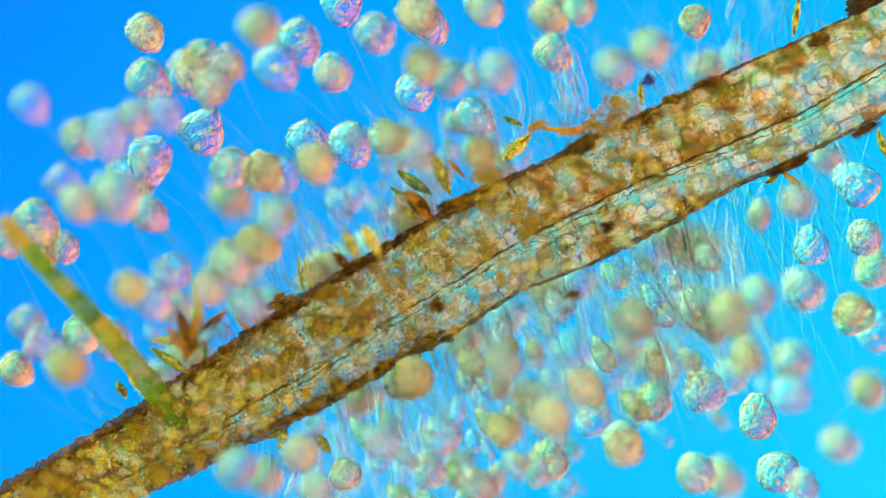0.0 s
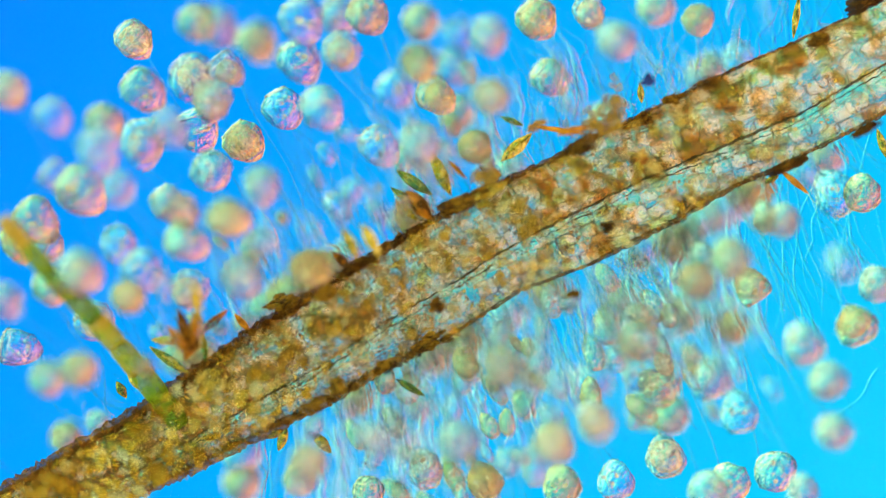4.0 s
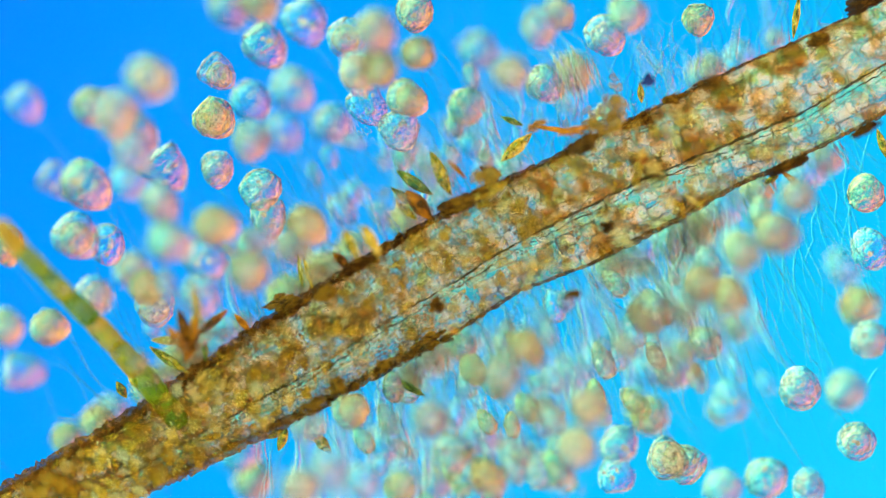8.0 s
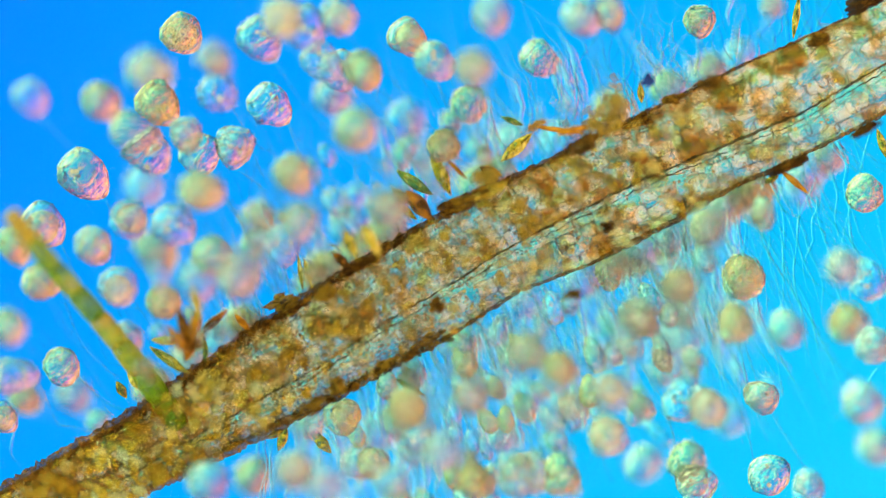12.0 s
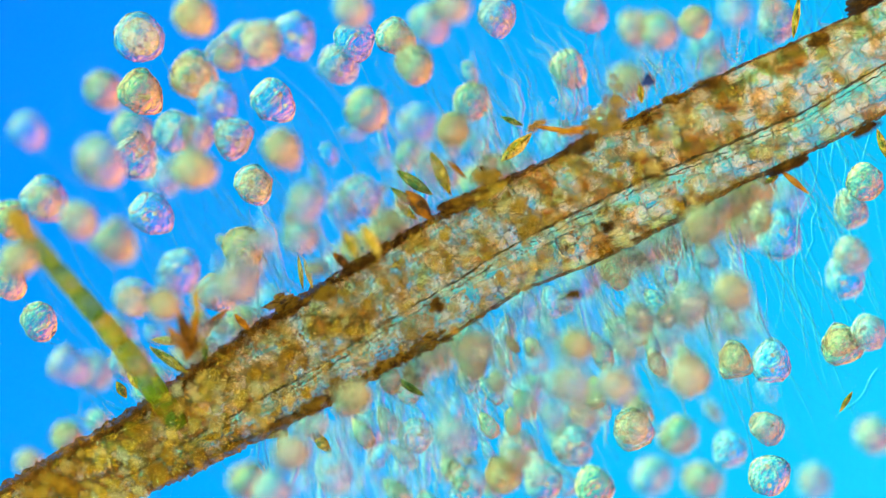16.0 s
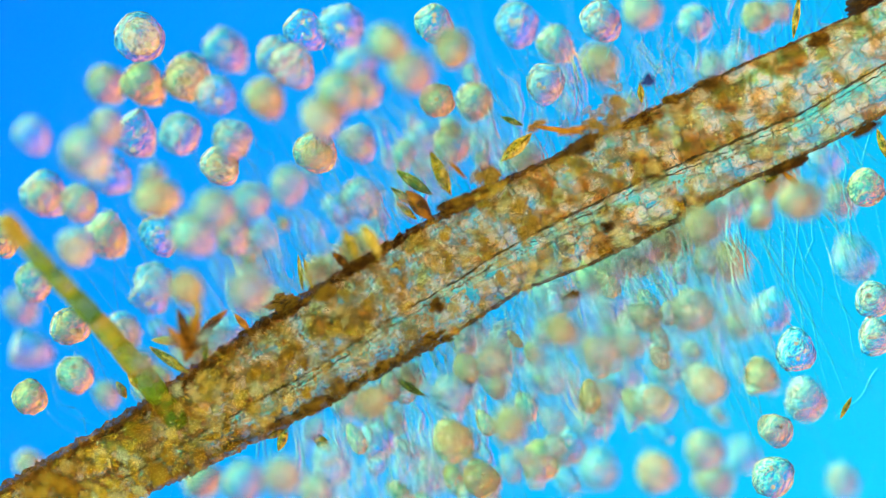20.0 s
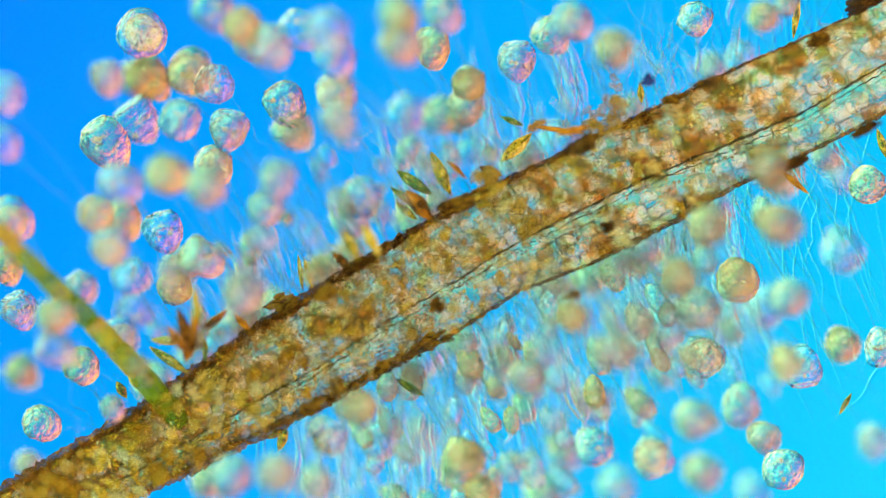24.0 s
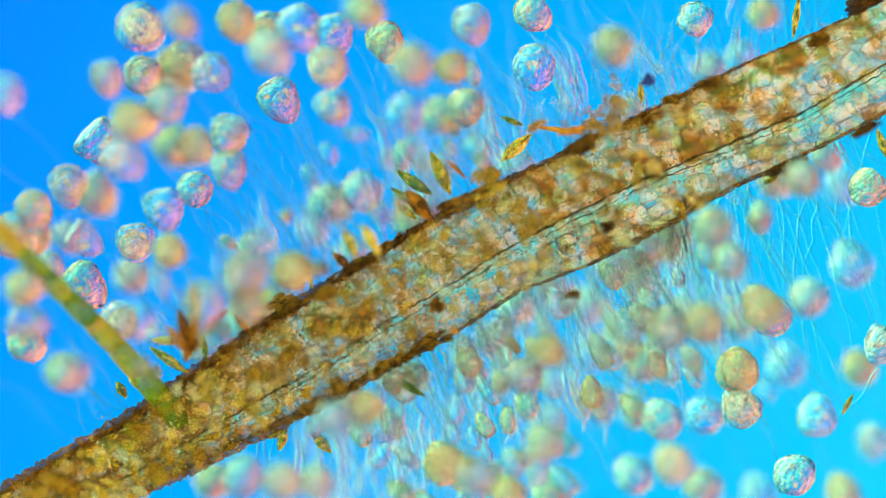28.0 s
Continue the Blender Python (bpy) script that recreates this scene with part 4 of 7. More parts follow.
def silt(name, seed, count, long, wide, lift, alpha, words):
    """Fine silt and dead matter lying on the stem, thick towards its base."""
    rnd = random.Random(seed)
    verts, faces = [], []
    while len(verts) < 6 * count:
        x = rnd.uniform(-20, 1580)
        if rnd.random() > float(np.interp(x, [0, 700, 1000, 1350, 1580], [1.0, 0.75, 0.35, 0.12, 0.05])):
            continue
        half, c = (0, rnd.random()) if rnd.random() < 0.56 else (1, rnd.random())
        p = stem_point(half, x, c, rnd.uniform(*lift))
        q = Euler((rnd.uniform(-0.25, 0.25), rnd.uniform(-0.25, 0.25), rnd.uniform(0, 6))).to_matrix()
        sx, sy, sz = rnd.uniform(*long) * MM, rnd.uniform(*wide) * MM, rnd.uniform(0.6, 1.6) * MM
        b = len(verts)
        verts += [p + q @ Vector(d) for d in ((sx, 0, 0), (-sx, rnd.uniform(-1, 1) * MM, 0), (0, sy, 0), (0, -sy, 0), (0, 0, sz), (0, 0, -sz))]
        faces += [(b + i, b + j, b + k) for i, j, k in ((0, 2, 4), (2, 1, 4), (1, 3, 4), (3, 0, 4), (2, 0, 5), (1, 2, 5), (3, 1, 5), (0, 3, 5))]
    m, nt, bsdf, out = material(name)
    geo = nt.nodes.new("ShaderNodeNewGeometry")
    col = ramp(nt, geo.outputs["Random Per Island"], [(0.0, (0.16, 0.08, 0.004)), (0.2, (0.42, 0.25, 0.012)), (0.42, (0.55, 0.39, 0.05)), (0.6, (0.30, 0.28, 0.02)),
                                                      (0.78, (0.60, 0.45, 0.10)), (0.92, (0.44, 0.56, 0.36)), (1.0, (0.62, 0.28, 0.015))])
    patch = node(nt, "ShaderNodeTexNoise", Scale=9.0, Detail=3.0, Roughness=0.6)
    nt.links.new(geo.outputs["Position"], patch.inputs["Vector"])
    dull = ramp(nt, patch.outputs["Fac"], [(0.36, (0.55, 0.38, 0.18)), (0.5, (0.95, 0.86, 0.7)), (0.66, (1.0, 1.0, 1.0))])
    mul = nt.nodes.new("ShaderNodeMix")
    mul.data_type, mul.blend_type = "RGBA", "MULTIPLY"
    mul.inputs["Factor"].default_value = 1.0
    nt.links.new(col.outputs["Color"], mul.inputs["A"])
    nt.links.new(dull.outputs["Color"], mul.inputs["B"])
    nt.links.new(mul.outputs["Result"], bsdf.inputs["Base Color"])
    bsdf.inputs["Roughness"].default_value = 0.6
    bsdf.inputs["Specular IOR Level"].default_value = 0.04
    bsdf.inputs["Alpha"].default_value = alpha
    tagged(part(name, mesh_of(name, verts, faces), m, stem, words), kind="stuff")


silt("silt", 77, 600, (9, 26), (7, 18), (-3, 40), 0.18, "mottled ochre silt on the stem")
silt("fine_grit", 78, 2200, (2, 6), (1.5, 4.5), (2, 14), 0.42, "fine brown and pale grit on the stem")

# ---- cells of the stem ----
cells_of(0, upper, 21)
cells_of(1, lower, 22)


def motions():
    lean = [(0, 39), (2, 39), (7, 40), (9, 41), (11, 37), (15, 36.5), (17, 36.5), (19, 38), (21, 39), (24, 41.5), (26, 43.5), (28, 41)]
    walk(filament, [(t, Matrix.Translation(at(276, 700, 10)) @ pose(0, 0, 0, 22, 0, a)) for t, a in lean])
    drift = [(0, 1640, 640, 20), (13, 1640, 640, 20), (14.5, 1520, 690, 40), (16.5, 1497, 712, 60), (20, 1497, 722, 62), (25, 1496, 714, 60), (28, 1500, 716, 62)]
    turned = pose(0, 0, 0, 90, 0, 90)
    walk(mote, [(t, Matrix.Translation(at(x, y)) @ pose(0, 0, 0, 0, 0, a) @ turned) for t, x, y, a in drift])
    for k, x, y, z, swing, start in deep:
        sway(bells[k], [(t, x + swing * math.sin(t * 0.7 + start), y + swing * math.cos(t * 0.5 + start), z) for t in range(0, 29, 2)])
    sway(bells[0], [(0, 258, 60, -6), (1, 247, 68, -6), (2, 243, 65, -6), (3, 238, 75, -6), (6.35, 240, 65, -33), (6.5, 529, 507, -115), (7, 510, 420, -140), (8, 520, 440, -163), (9, 500, 430, -152), (10, 490, 405, -99), (11, 485, 400, -152), (12, 460, 390, -163), (15, 460, 360, -6), (16, 450, 330, -6), (17, 440, 320, -6), (18, 415, 315, -6), (19, 400, 305, -6), (21, 385, 293, -6), (25, 380, 295, -6), (26, 385, 288, -15), (27, 380, 280, -75), (28, 350, 260, -146)])
    sway(bells[1], [(0, 360, 105, -69), (3, 345, 55, -147), (6, 360, 25, -147), (6.35, 360, 25, -147), (6.5, 628, 442, -120), (21.8, 636, 448, -120), (24, 620, 390, -147), (26, 600, 400, -147), (27, 600, 380, -147), (28, 580, 360, -147)])
    sway(bells[2], [(0, 405, 113, 61), (1, 410, 120, 61), (3, 402, 125, 61), (6, 408, 122, -9), (7, 395, 130, -9), (8, 387, 130, -9), (9, 385, 132, -9), (10, 388, 128, 10), (11, 410, 120, 145), (12, 380, 105, 175), (15, 400, 95, 61), (18, 395, 105, 61), (19, 385, 95, 61), (19.45, 385, 95, 61), (19.6, 628, 454, -154), (24.1, 620, 451, -154), (25, 330, 15, 175), (26, 320, 50, 175), (27, 345, 50, 175), (28, 320, 40, 175)])
    sway(bells[3], [(0, 265, 145, -67), (1, 260, 160, -67), (3, 255, 160, -67), (6, 255, 160, -80), (7, 255, 180, -123), (8, 240, 235, -132), (9, 240, 235, -132), (10, 230, 230, -132), (11, 235, 235, -132), (16.45, 240, 235, -132), (16.6, 483, 541, -166), (28, 477, 545, -166)])
    sway(bells[4], [(0, 375, 155, 68), (1, 370, 180, 68), (3, 375, 180, 68), (6.35, 375, 185, 68), (6.5, 572, 479, -146), (7, 480, 220, 80), (8, 445, 250, 134), (9, 455, 265, 80), (10, 440, 255, 60), (11, 425, 260, 17), (12, 415, 260, 10), (15, 415, 250, 56), (16, 412, 245, 17), (18, 410, 240, 17), (19, 420, 270, 60), (20, 410, 250, 68), (21, 410, 245, 68), (24, 405, 230, 10), (25, 405, 230, 10), (26, 408, 213, 17), (27, 405, 230, 60), (28, 405, 240, 68)])
    sway(bells[5], [(0, 360, 235, -12), (1, 355, 238, -12), (3, 350, 235, -12), (6, 350, 225, -66), (7, 325, 290, -66), (8, 295, 300, -66), (9, 260, 330, -66), (12, 265, 270, -66), (15, 235, 285, -66), (16, 240, 280, -66), (17, 240, 250, -66), (18, 255, 230, -66), (19, 230, 240, -66), (20, 240, 240, -66), (21, 230, 240, -66), (24, 245, 215, -66), (25, 240, 220, -59), (26, 222, 232, -19), (27, 185, 255, -12), (28, 180, 255, -12)])
    sway(bells[6], [(0, 240, 210, 130), (0.45, 240, 210, 130), (0.6, 519, 516, -165), (1, 375, 390, 130), (2, 340, 375, 130), (3, 325, 385, 130), (6, 325, 340, 130), (7, 350, 320, 115), (8, 385, 300, 23), (9, 370, 310, 62), (10, 340, 270, 62), (11, 330, 245, 12), (12, 330, 240, 57), (15, 335, 230, 74), (16, 350, 240, 74), (17, 375, 310, 74), (17.45, 375, 310, 74), (17.6, 515, 516, -165), (19.1, 519, 518, -165), (20, 190, 225, 130), (21, 180, 215, 130), (24, 190, 140, 130), (28, 190, 140, 130)])
    sway(bells[7], [(0, 290, 200, 143), (1, 285, 215, 143), (2, 284, 215, 143), (3, 295, 215, 143), (6, 300, 270, 143), (7, 235, 275, 143), (10.45, 250, 260, 143), (10.6, 481, 538, -156), (11.1, 478, 537, -156), (12, 500, 435, 52), (15, 490, 465, 143), (15.45, 490, 465, 143), (15.6, 480, 536, -156), (25.1, 482, 544, -156), (26, 445, 420, 143), (27, 410, 395, 143), (27.45, 410, 395, 143), (27.6, 485, 543, -156), (28, 485, 535, -156)])
    sway(bells[8], [(0, 340, 130, -64), (1, 355, 130, -64), (3, 345, 140, -64), (6, 345, 140, -92), (7, 320, 145, -182), (8, 265, 140, -200), (9, 275, 140, -200), (10, 265, 130, -200), (11, 270, 130, -200), (12, 265, 130, -200), (15, 250, 65, 8), (17, 245, 70, 8), (19, 247, 68, 8), (25, 255, 55, -2), (26, 262, 48, -55), (28, 250, 50, -64)])
    sway(bells[9], [(0, 55, 185, 148), (1, 55, 205, 148), (2, 52, 213, 148), (3, 95, 215, 148), (6, 90, 175, 148), (7, 70, 165, 148), (8, 45, 185, 148), (9, 55, 210, 148), (10, 95, 205, 148), (11, 100, 185, 148), (12, 55, 175, 148), (15, 50, 225, 148), (19, 50, 240, 148), (21, 65, 245, 148), (24, 5, 255, 148), (25, 40, 255, 148), (27, 15, 245, 148), (27.9, -60, 245, 148), (28, -60, 245, 148)])
    sway(bells[10], [(0, 145, 245, -129), (1, 165, 232, -129), (2, 160, 232, -129), (3, 180, 230, -129), (6, 190, 195, -129), (7, 165, 200, -129), (8, 165, 190, -129), (10, 165, 195, -129), (11, 185, 180, -129), (12, 180, 180, -129), (15, 185, 160, -129), (18, 185, 160, -129), (20, 190, 150, -129), (21, 190, 150, -129), (24, 245, 140, -113), (25, 245, 140, -61), (26, 255, 135, -50), (27, 250, 135, -50), (28, 255, 135, -50)])
    sway(bells[11], [(0, 190, 240, 160), (1, 200, 270, 160), (2, 200, 270, 160), (3, 175, 270, 160), (4.05, 175, 270, 160), (4.2, 403, 591, -122), (9.1, 394, 597, -122), (10, 215, 310, 70), (11, 190, 330, 70), (11.45, 190, 330, 70), (11.6, 400, 600, -122), (24.1, 400, 596, -122), (25, 350, 490, 160), (26, 350, 530, 160), (27, 360, 540, 160), (28, 360, 540, 160)])
    sway(bells[12], [(0, 265, 285, 14), (1, 255, 290, 19), (2, 255, 280, 49), (3, 255, 265, 54), (6, 225, 250, 77), (7, 200, 255, 152), (8, 205, 205, 167), (8.45, 205, 205, 167), (8.6, 468, 553, -156), (10.1, 468, 545, -156), (11, 440, 490, 167), (12, 420, 490, 167), (15, 430, 510, 167), (16, 420, 500, 167), (17, 460, 490, 167), (18, 445, 495, 167), (19, 440, 510, 167), (21, 440, 515, 167), (24, 430, 520, 145), (25, 440, 510, 84), (26, 430, 490, 152), (27, 430, 510, 167), (28, 430, 490, 167)])
    sway(bells[13], [(0, 225, 310, -66), (3, 205, 340, -177), (6, 215, 310, -177), (7, 235, 325, -177), (8, 230, 320, -177), (9, 225, 355, -177), (10, 240, 350, -177), (15, 270, 310, -177), (17, 300, 330, -177), (18, 290, 370, -147), (19, 290, 425, -31), (20, 275, 500, -58), (21, 255, 490, -66), (24, 235, 490, -88), (25, 235, 510, -162), (26, 260, 520, -177), (27, 210, 520, -177), (28, 240, 570, -177)])
    sway(bells[14], [(0, 250, 330, -13), (0.45, 250, 330, -13), (0.6, 432, 574, -122), (19.1, 431, 566, -122), (20, 270, 310, -144), (21, 255, 300, -144), (22.15, 255, 300, -144), (22.3, 439, 571, -122), (28, 440, 570, -122)])
    sway(bells[15], [(0, 115, 325, -142), (1, 120, 305, -142), (2, 115, 315, -142), (3, 100, 315, -142), (6, 110, 315, -142), (8, 100, 320, -142), (9, 100, 325, -142), (10, 95, 310, -142), (10.45, 95, 310, -142), (10.6, 341, 641, -162), (17.1, 336, 638, -162), (18, 270, 525, -53), (19, 280, 520, -53), (20, 265, 525, -53), (21, 240, 520, -53), (24, 240, 550, -142), (25.45, 240, 550, -142), (25.6, 340, 638, -162), (27.1, 341, 637, -162), (28, 150, 425, -53)])
    sway(bells[16], [(0, 140, 360, 165), (0.45, 140, 360, 165), (0.6, 325, 645, -162), (2, 325, 642, -162), (3, 15, 160, 165), (4.05, 15, 160, 165), (4.2, 329, 646, -162), (8.1, 325, 647, -162), (9, 125, 470, 9), (10, 155, 490, 55), (11, 200, 470, 64), (12, 165, 435, 64), (15, 170, 410, 84), (16, 140, 390, 151), (17, 160, 385, 165), (18, 155, 370, 165), (19, 145, 375, 151), (20, 140, 360, 77), (21, 130, 360, 64), (24, 170, 380, 84), (25, 170, 410, 151), (26, 140, 380, 151), (27, 90, 375, 77), (28, 60, 370, 64)])
    sway(bells[17], [(0, 205, 350, 175), (1, 175, 335, 93), (2, 160, 345, 76), (3, 145, 340, 76), (6, 155, 340, 76), (7, 165, 335, 76), (8, 155, 330, 76), (9, 155, 320, 76), (10, 150, 300, 66), (11, 155, 320, 12), (12, 150, 310, 2), (15, 180, 300, 101), (16, 180, 290, 166), (17, 190, 280, 93), (18, 210, 280, 93), (19, 160, 280, 183), (20, 155, 275, 183), (21, 170, 290, 101), (24, 190, 255, 2), (25.45, 185, 258, 2), (25.6, 371, 614, -123), (28, 371, 614, -123)])
    sway(bells[18], [(0, 265, 380, 69), (2, 283, 360, 69), (3, 300, 365, 69), (6, 295, 355, 69), (7, 290, 355, 86), (8, 285, 360, 162), (9, 290, 345, 86), (10, 300, 350, 69), (10.45, 300, 350, 69), (10.6, 433, 571, -122), (12.8, 436, 575, -122), (15, 385, 540, 58), (16, 385, 520, 26), (17, 385, 510, 69), (18, 390, 510, 162), (19, 395, 440, 86), (20, 415, 415, 69), (20.45, 415, 415, 69), (20.6, 431, 573, -122), (24.1, 427, 568, -122), (25, 380, 540, 195), (28, 440, 540, 195)])
    sway(bells[19], [(0, 65, 395, 59), (1, 65, 400, 59), (2, 55, 390, 59), (3, 65, 390, 59), (4.05, 65, 390, 59), (4.2, 266, 687, -112), (24.1, 274, 681, -112), (25, 170, 580, 48), (26, 160, 515, 17), (27, 170, 505, 44), (28, 150, 505, 13)])
    sway(bells[20], [(0, 112, 438, -12), (1, 100, 442, -12), (2, 82, 445, -12), (3, 85, 435, -12), (4.05, 85, 435, -12), (4.2, 278, 673, -157), (6, 225, 610, -155), (6.35, 225, 610, -155), (6.5, 280, 681, -157), (9.1, 276, 672, -157), (10, 180, 600, -138), (11, 230, 620, -81), (12, 225, 600, -69), (15, 220, 590, -155), (16, 210, 590, -155), (16.45, 210, 590, -155), (16.6, 281, 680, -157), (21.8, 280, 675, -157), (24, 145, 510, -69), (25, 135, 470, -69), (26, 120, 455, -81), (27, 120, 450, -144), (28, 120, 420, -155)])
    sway(bells[21], [(0, 10, 435, -12), (1.45, 5, 430, -12), (1.6, 174, 747, -128), (19.1, 174, 744, -128), (20, 190, 700, 141), (21, 130, 690, 141), (24, 200, 725, 81), (25.45, 200, 725, 81), (25.6, 174, 744, -128), (27.1, 167, 747, -128), (28, 90, 470, 81)])
    sway(bells[22], [(0, 75, 440, -50), (1, 50, 440, -50), (2, 35, 440, -50), (3, 35, 430, -50), (7, 40, 440, -50), (8, 10, 435, -50), (9, 15, 425, -63), (10, 30, 440, -130), (15, 25, 400, -50), (16, 20, 390, -50), (17, 25, 390, -50), (18, 20, 390, -50), (19, 25, 395, -43), (20, 5, 420, -17), (21, 15, 430, -110), (24, 10, 470, -39), (25, 5, 510, -9), (26, 30, 430, -43), (27, 45, 430, -63), (28, 60, 420, -130)])
    sway(bells[23], [(0, 305, 485, 68), (1, 300, 475, 80), (2, 240, 440, 134), (3, 215, 430, 86), (7, 205, 465, 55), (8, 190, 435, 10), (9, 150, 410, 19), (10, 155, 420, 122), (10.45, 155, 420, 122), (10.6, 332, 635, -128), (21.8, 339, 633, -128), (24, 10, 170, 158), (25, 15, 170, 158), (28, 10, 170, 158)])
    sway(bells[24], [(0, 230, 510, 188), (1, 210, 525, 188), (2, 205, 520, 188), (3, 230, 530, 188), (6, 220, 515, 82), (7, 260, 535, 82), (8, 260, 510, 82), (11, 275, 550, 17), (12, 290, 535, 66), (15, 240, 540, 103), (16, 290, 540, 173), (17, 320, 520, 188), (18, 330, 540, 188), (19, 340, 510, 188), (20, 330, 510, 173), (21, 345, 520, 103), (24, 310, 510, 1), (25, 290, 490, 1), (26, 325, 465, 1), (27, 310, 450, 23), (28, 300, 445, 145)])
    sway(bells[25], [(0, 410, 300, 65), (1, 395, 300, 65), (2, 383, 283, 65), (3, 375, 300, 65), (6, 380, 310, 53), (7, 430, 325, 11), (8, 462, 338, 3), (9, 435, 310, 3), (10, 418, 300, 3), (11, 380, 285, 3), (12, 355, 275, 3), (15, 300, 240, 16), (16, 310, 235, 57), (17, 310, 240, 65), (18, 320, 240, 75), (19, 320, 240, 117), (20, 320, 240, 75), (21, 310, 220, 65), (24, 320, 215, 65), (25, 320, 220, 65), (26, 330, 200, 75), (27, 310, 180, 127), (28, 295, 185, 136)])
    sway(bells[26], [(0, 465, 305, 40), (1, 460, 288, -2), (2, 447, 265, -10), (3, 435, 255, -10), (6, 430, 250, -10), (7, 415, 252, -10), (8, 380, 210, -10), (9, 340, 185, -10), (10, 325, 145, -10), (11, 335, 98, -10), (12, 322, 60, -10), (15, 340, 20, 137), (16, 345, 30, 137), (17, 340, 30, 137), (18.45, 345, 30, 137), (18.6, 568, 487, -159), (24.1, 570, 484, -159), (25, 445, 320, 70), (26, 450, 340, 125), (26.45, 450, 340, 125), (26.6, 570, 484, -159), (27, 520, 480, 137), (28, 520, 480, 137)])
    sway(bells[27], [(0, 495, 310, 82), (0.45, 495, 310, 82), (0.6, 585, 476, -132), (6, 589, 472, -132), (7, 520, 300, 96), (8, 500, 235, 133), (9, 435, 190, 91), (11, 385, 170, 82), (12, 385, 165, 82), (15, 370, 180, 82), (16, 385, 180, 82), (18, 385, 170, 82), (19, 385, 175, 82), (21, 380, 160, 82), (24, 380, 150, 4), (25, 375, 145, 4), (26, 395, 140, 4), (27, 388, 140, 14), (28, 375, 130, 66)])
    sway(bells[28], [(0, 410, 350, -201), (1, 400, 330, -201), (2.35, 405, 320, -201), (2.5, 511, 521, -120), (6, 510, 526, -120), (7, 490, 505, -201), (7.35, 490, 505, -201), (7.5, 512, 526, -120), (8.1, 506, 523, -120), (9, 355, 275, -78), (10, 335, 225, -67), (11, 300, 215, -3), (12, 280, 185, 8), (16, 250, 165, -3), (17, 255, 160, -67), (19, 250, 155, -78), (20, 255, 150, -78), (21, 255, 155, -78), (24.45, 270, 140, -78), (24.6, 511, 524, -120), (25.1, 511, 525, -120), (26, 350, 230, -201), (27, 335, 240, -201), (28, 310, 260, -201)])
    sway(bells[29], [(0, 490, 385, 164), (1, 465, 350, 164), (2, 445, 330, 164), (6, 480, 350, 122), (7, 480, 380, 23), (8, 475, 385, 11), (9, 470, 370, 11), (10, 455, 355, 23), (10.45, 455, 355, 23), (10.6, 574, 482, -123), (11, 560, 410, 136), (12, 530, 395, 164), (15, 545, 370, 164), (16, 540, 360, 164), (18, 490, 335, 150), (19, 510, 360, 87), (20, 510, 330, 150), (21, 500, 325, 164), (24, 490, 320, 164), (25, 500, 320, 164), (26, 500, 310, 164), (27, 460, 280, 150), (28, 405, 300, 79)])
    sway(bells[30], [(0, 460, 435, 83), (1, 455, 420, 145), (2, 430, 390, 157), (3, 395, 370, 157), (6, 440, 440, 157), (7, 420, 400, 157), (8, 385, 400, 157), (9, 360, 375, 157), (10, 350, 360, 157), (15, 375, 310, 157), (16, 345, 300, 157), (17, 330, 280, 145), (18, 330, 300, 89), (19, 305, 360, 145), (20, 280, 350, 157), (21, 290, 340, 157), (24, 300, 310, 157), (25, 285, 280, 157), (26, 280, 250, 157), (27, 260, 215, 157), (28, 240, 215, 157)])
    sway(bells[31], [(0, 410, 470, 169), (1, 385, 465, 96), (2, 345, 445, 160), (3, 340, 435, 86), (6, 320, 425, 197), (7, 320, 425, 197), (8, 305, 430, 197), (9, 285, 425, 178), (10, 310, 420, 86), (10.45, 310, 420, 86), (10.6, 436, 574, -138), (17.1, 434, 569, -138), (18, 335, 450, 59), (19, 320, 430, 77), (20, 345, 420, 169), (24, 360, 460, 59), (25, 350, 435, 59), (27, 350, 390, 197), (27.45, 350, 390, 197), (27.6, 431, 570, -138), (28, 435, 575, -138)])
    sway(bells[32], [(0, 370, 510, 132), (1, 365, 530, 132), (2, 365, 530, 123), (3, 345, 500, 75), (6, 325, 555, 49), (7, 300, 540, 11), (8, 275, 545, 3), (9, 262, 535, 3), (10, 212, 540, 18), (11, 210, 545, 104), (12, 210, 510, 75), (15, 215, 490, 118), (16, 235, 530, 80), (17, 215, 530, 123), (18, 165, 520, 132), (20, 135, 440, 132), (21, 150, 430, 132), (24, 195, 440, 132), (25, 200, 460, 132), (26, 220, 440, 113), (27, 205, 445, 18), (28, 240, 430, 3)])
    sway(bells[33], [(0, 440, 540, 137), (1, 430, 500, 137), (6, 430, 490, 77), (8, 365, 462, 77), (9, 340, 455, 77), (11, 335, 445, 77), (12, 310, 400, 77), (15, 300, 405, 11), (16, 270, 380, 20), (17, 260, 385, 60), (18, 225, 360, 20), (19, 215, 325, 20), (20, 195, 310, 77), (21, 210, 300, 125), (25, 215, 330, 125), (26, 210, 305, 93), (27, 225, 295, 129), (28, 220, 285, 137)])
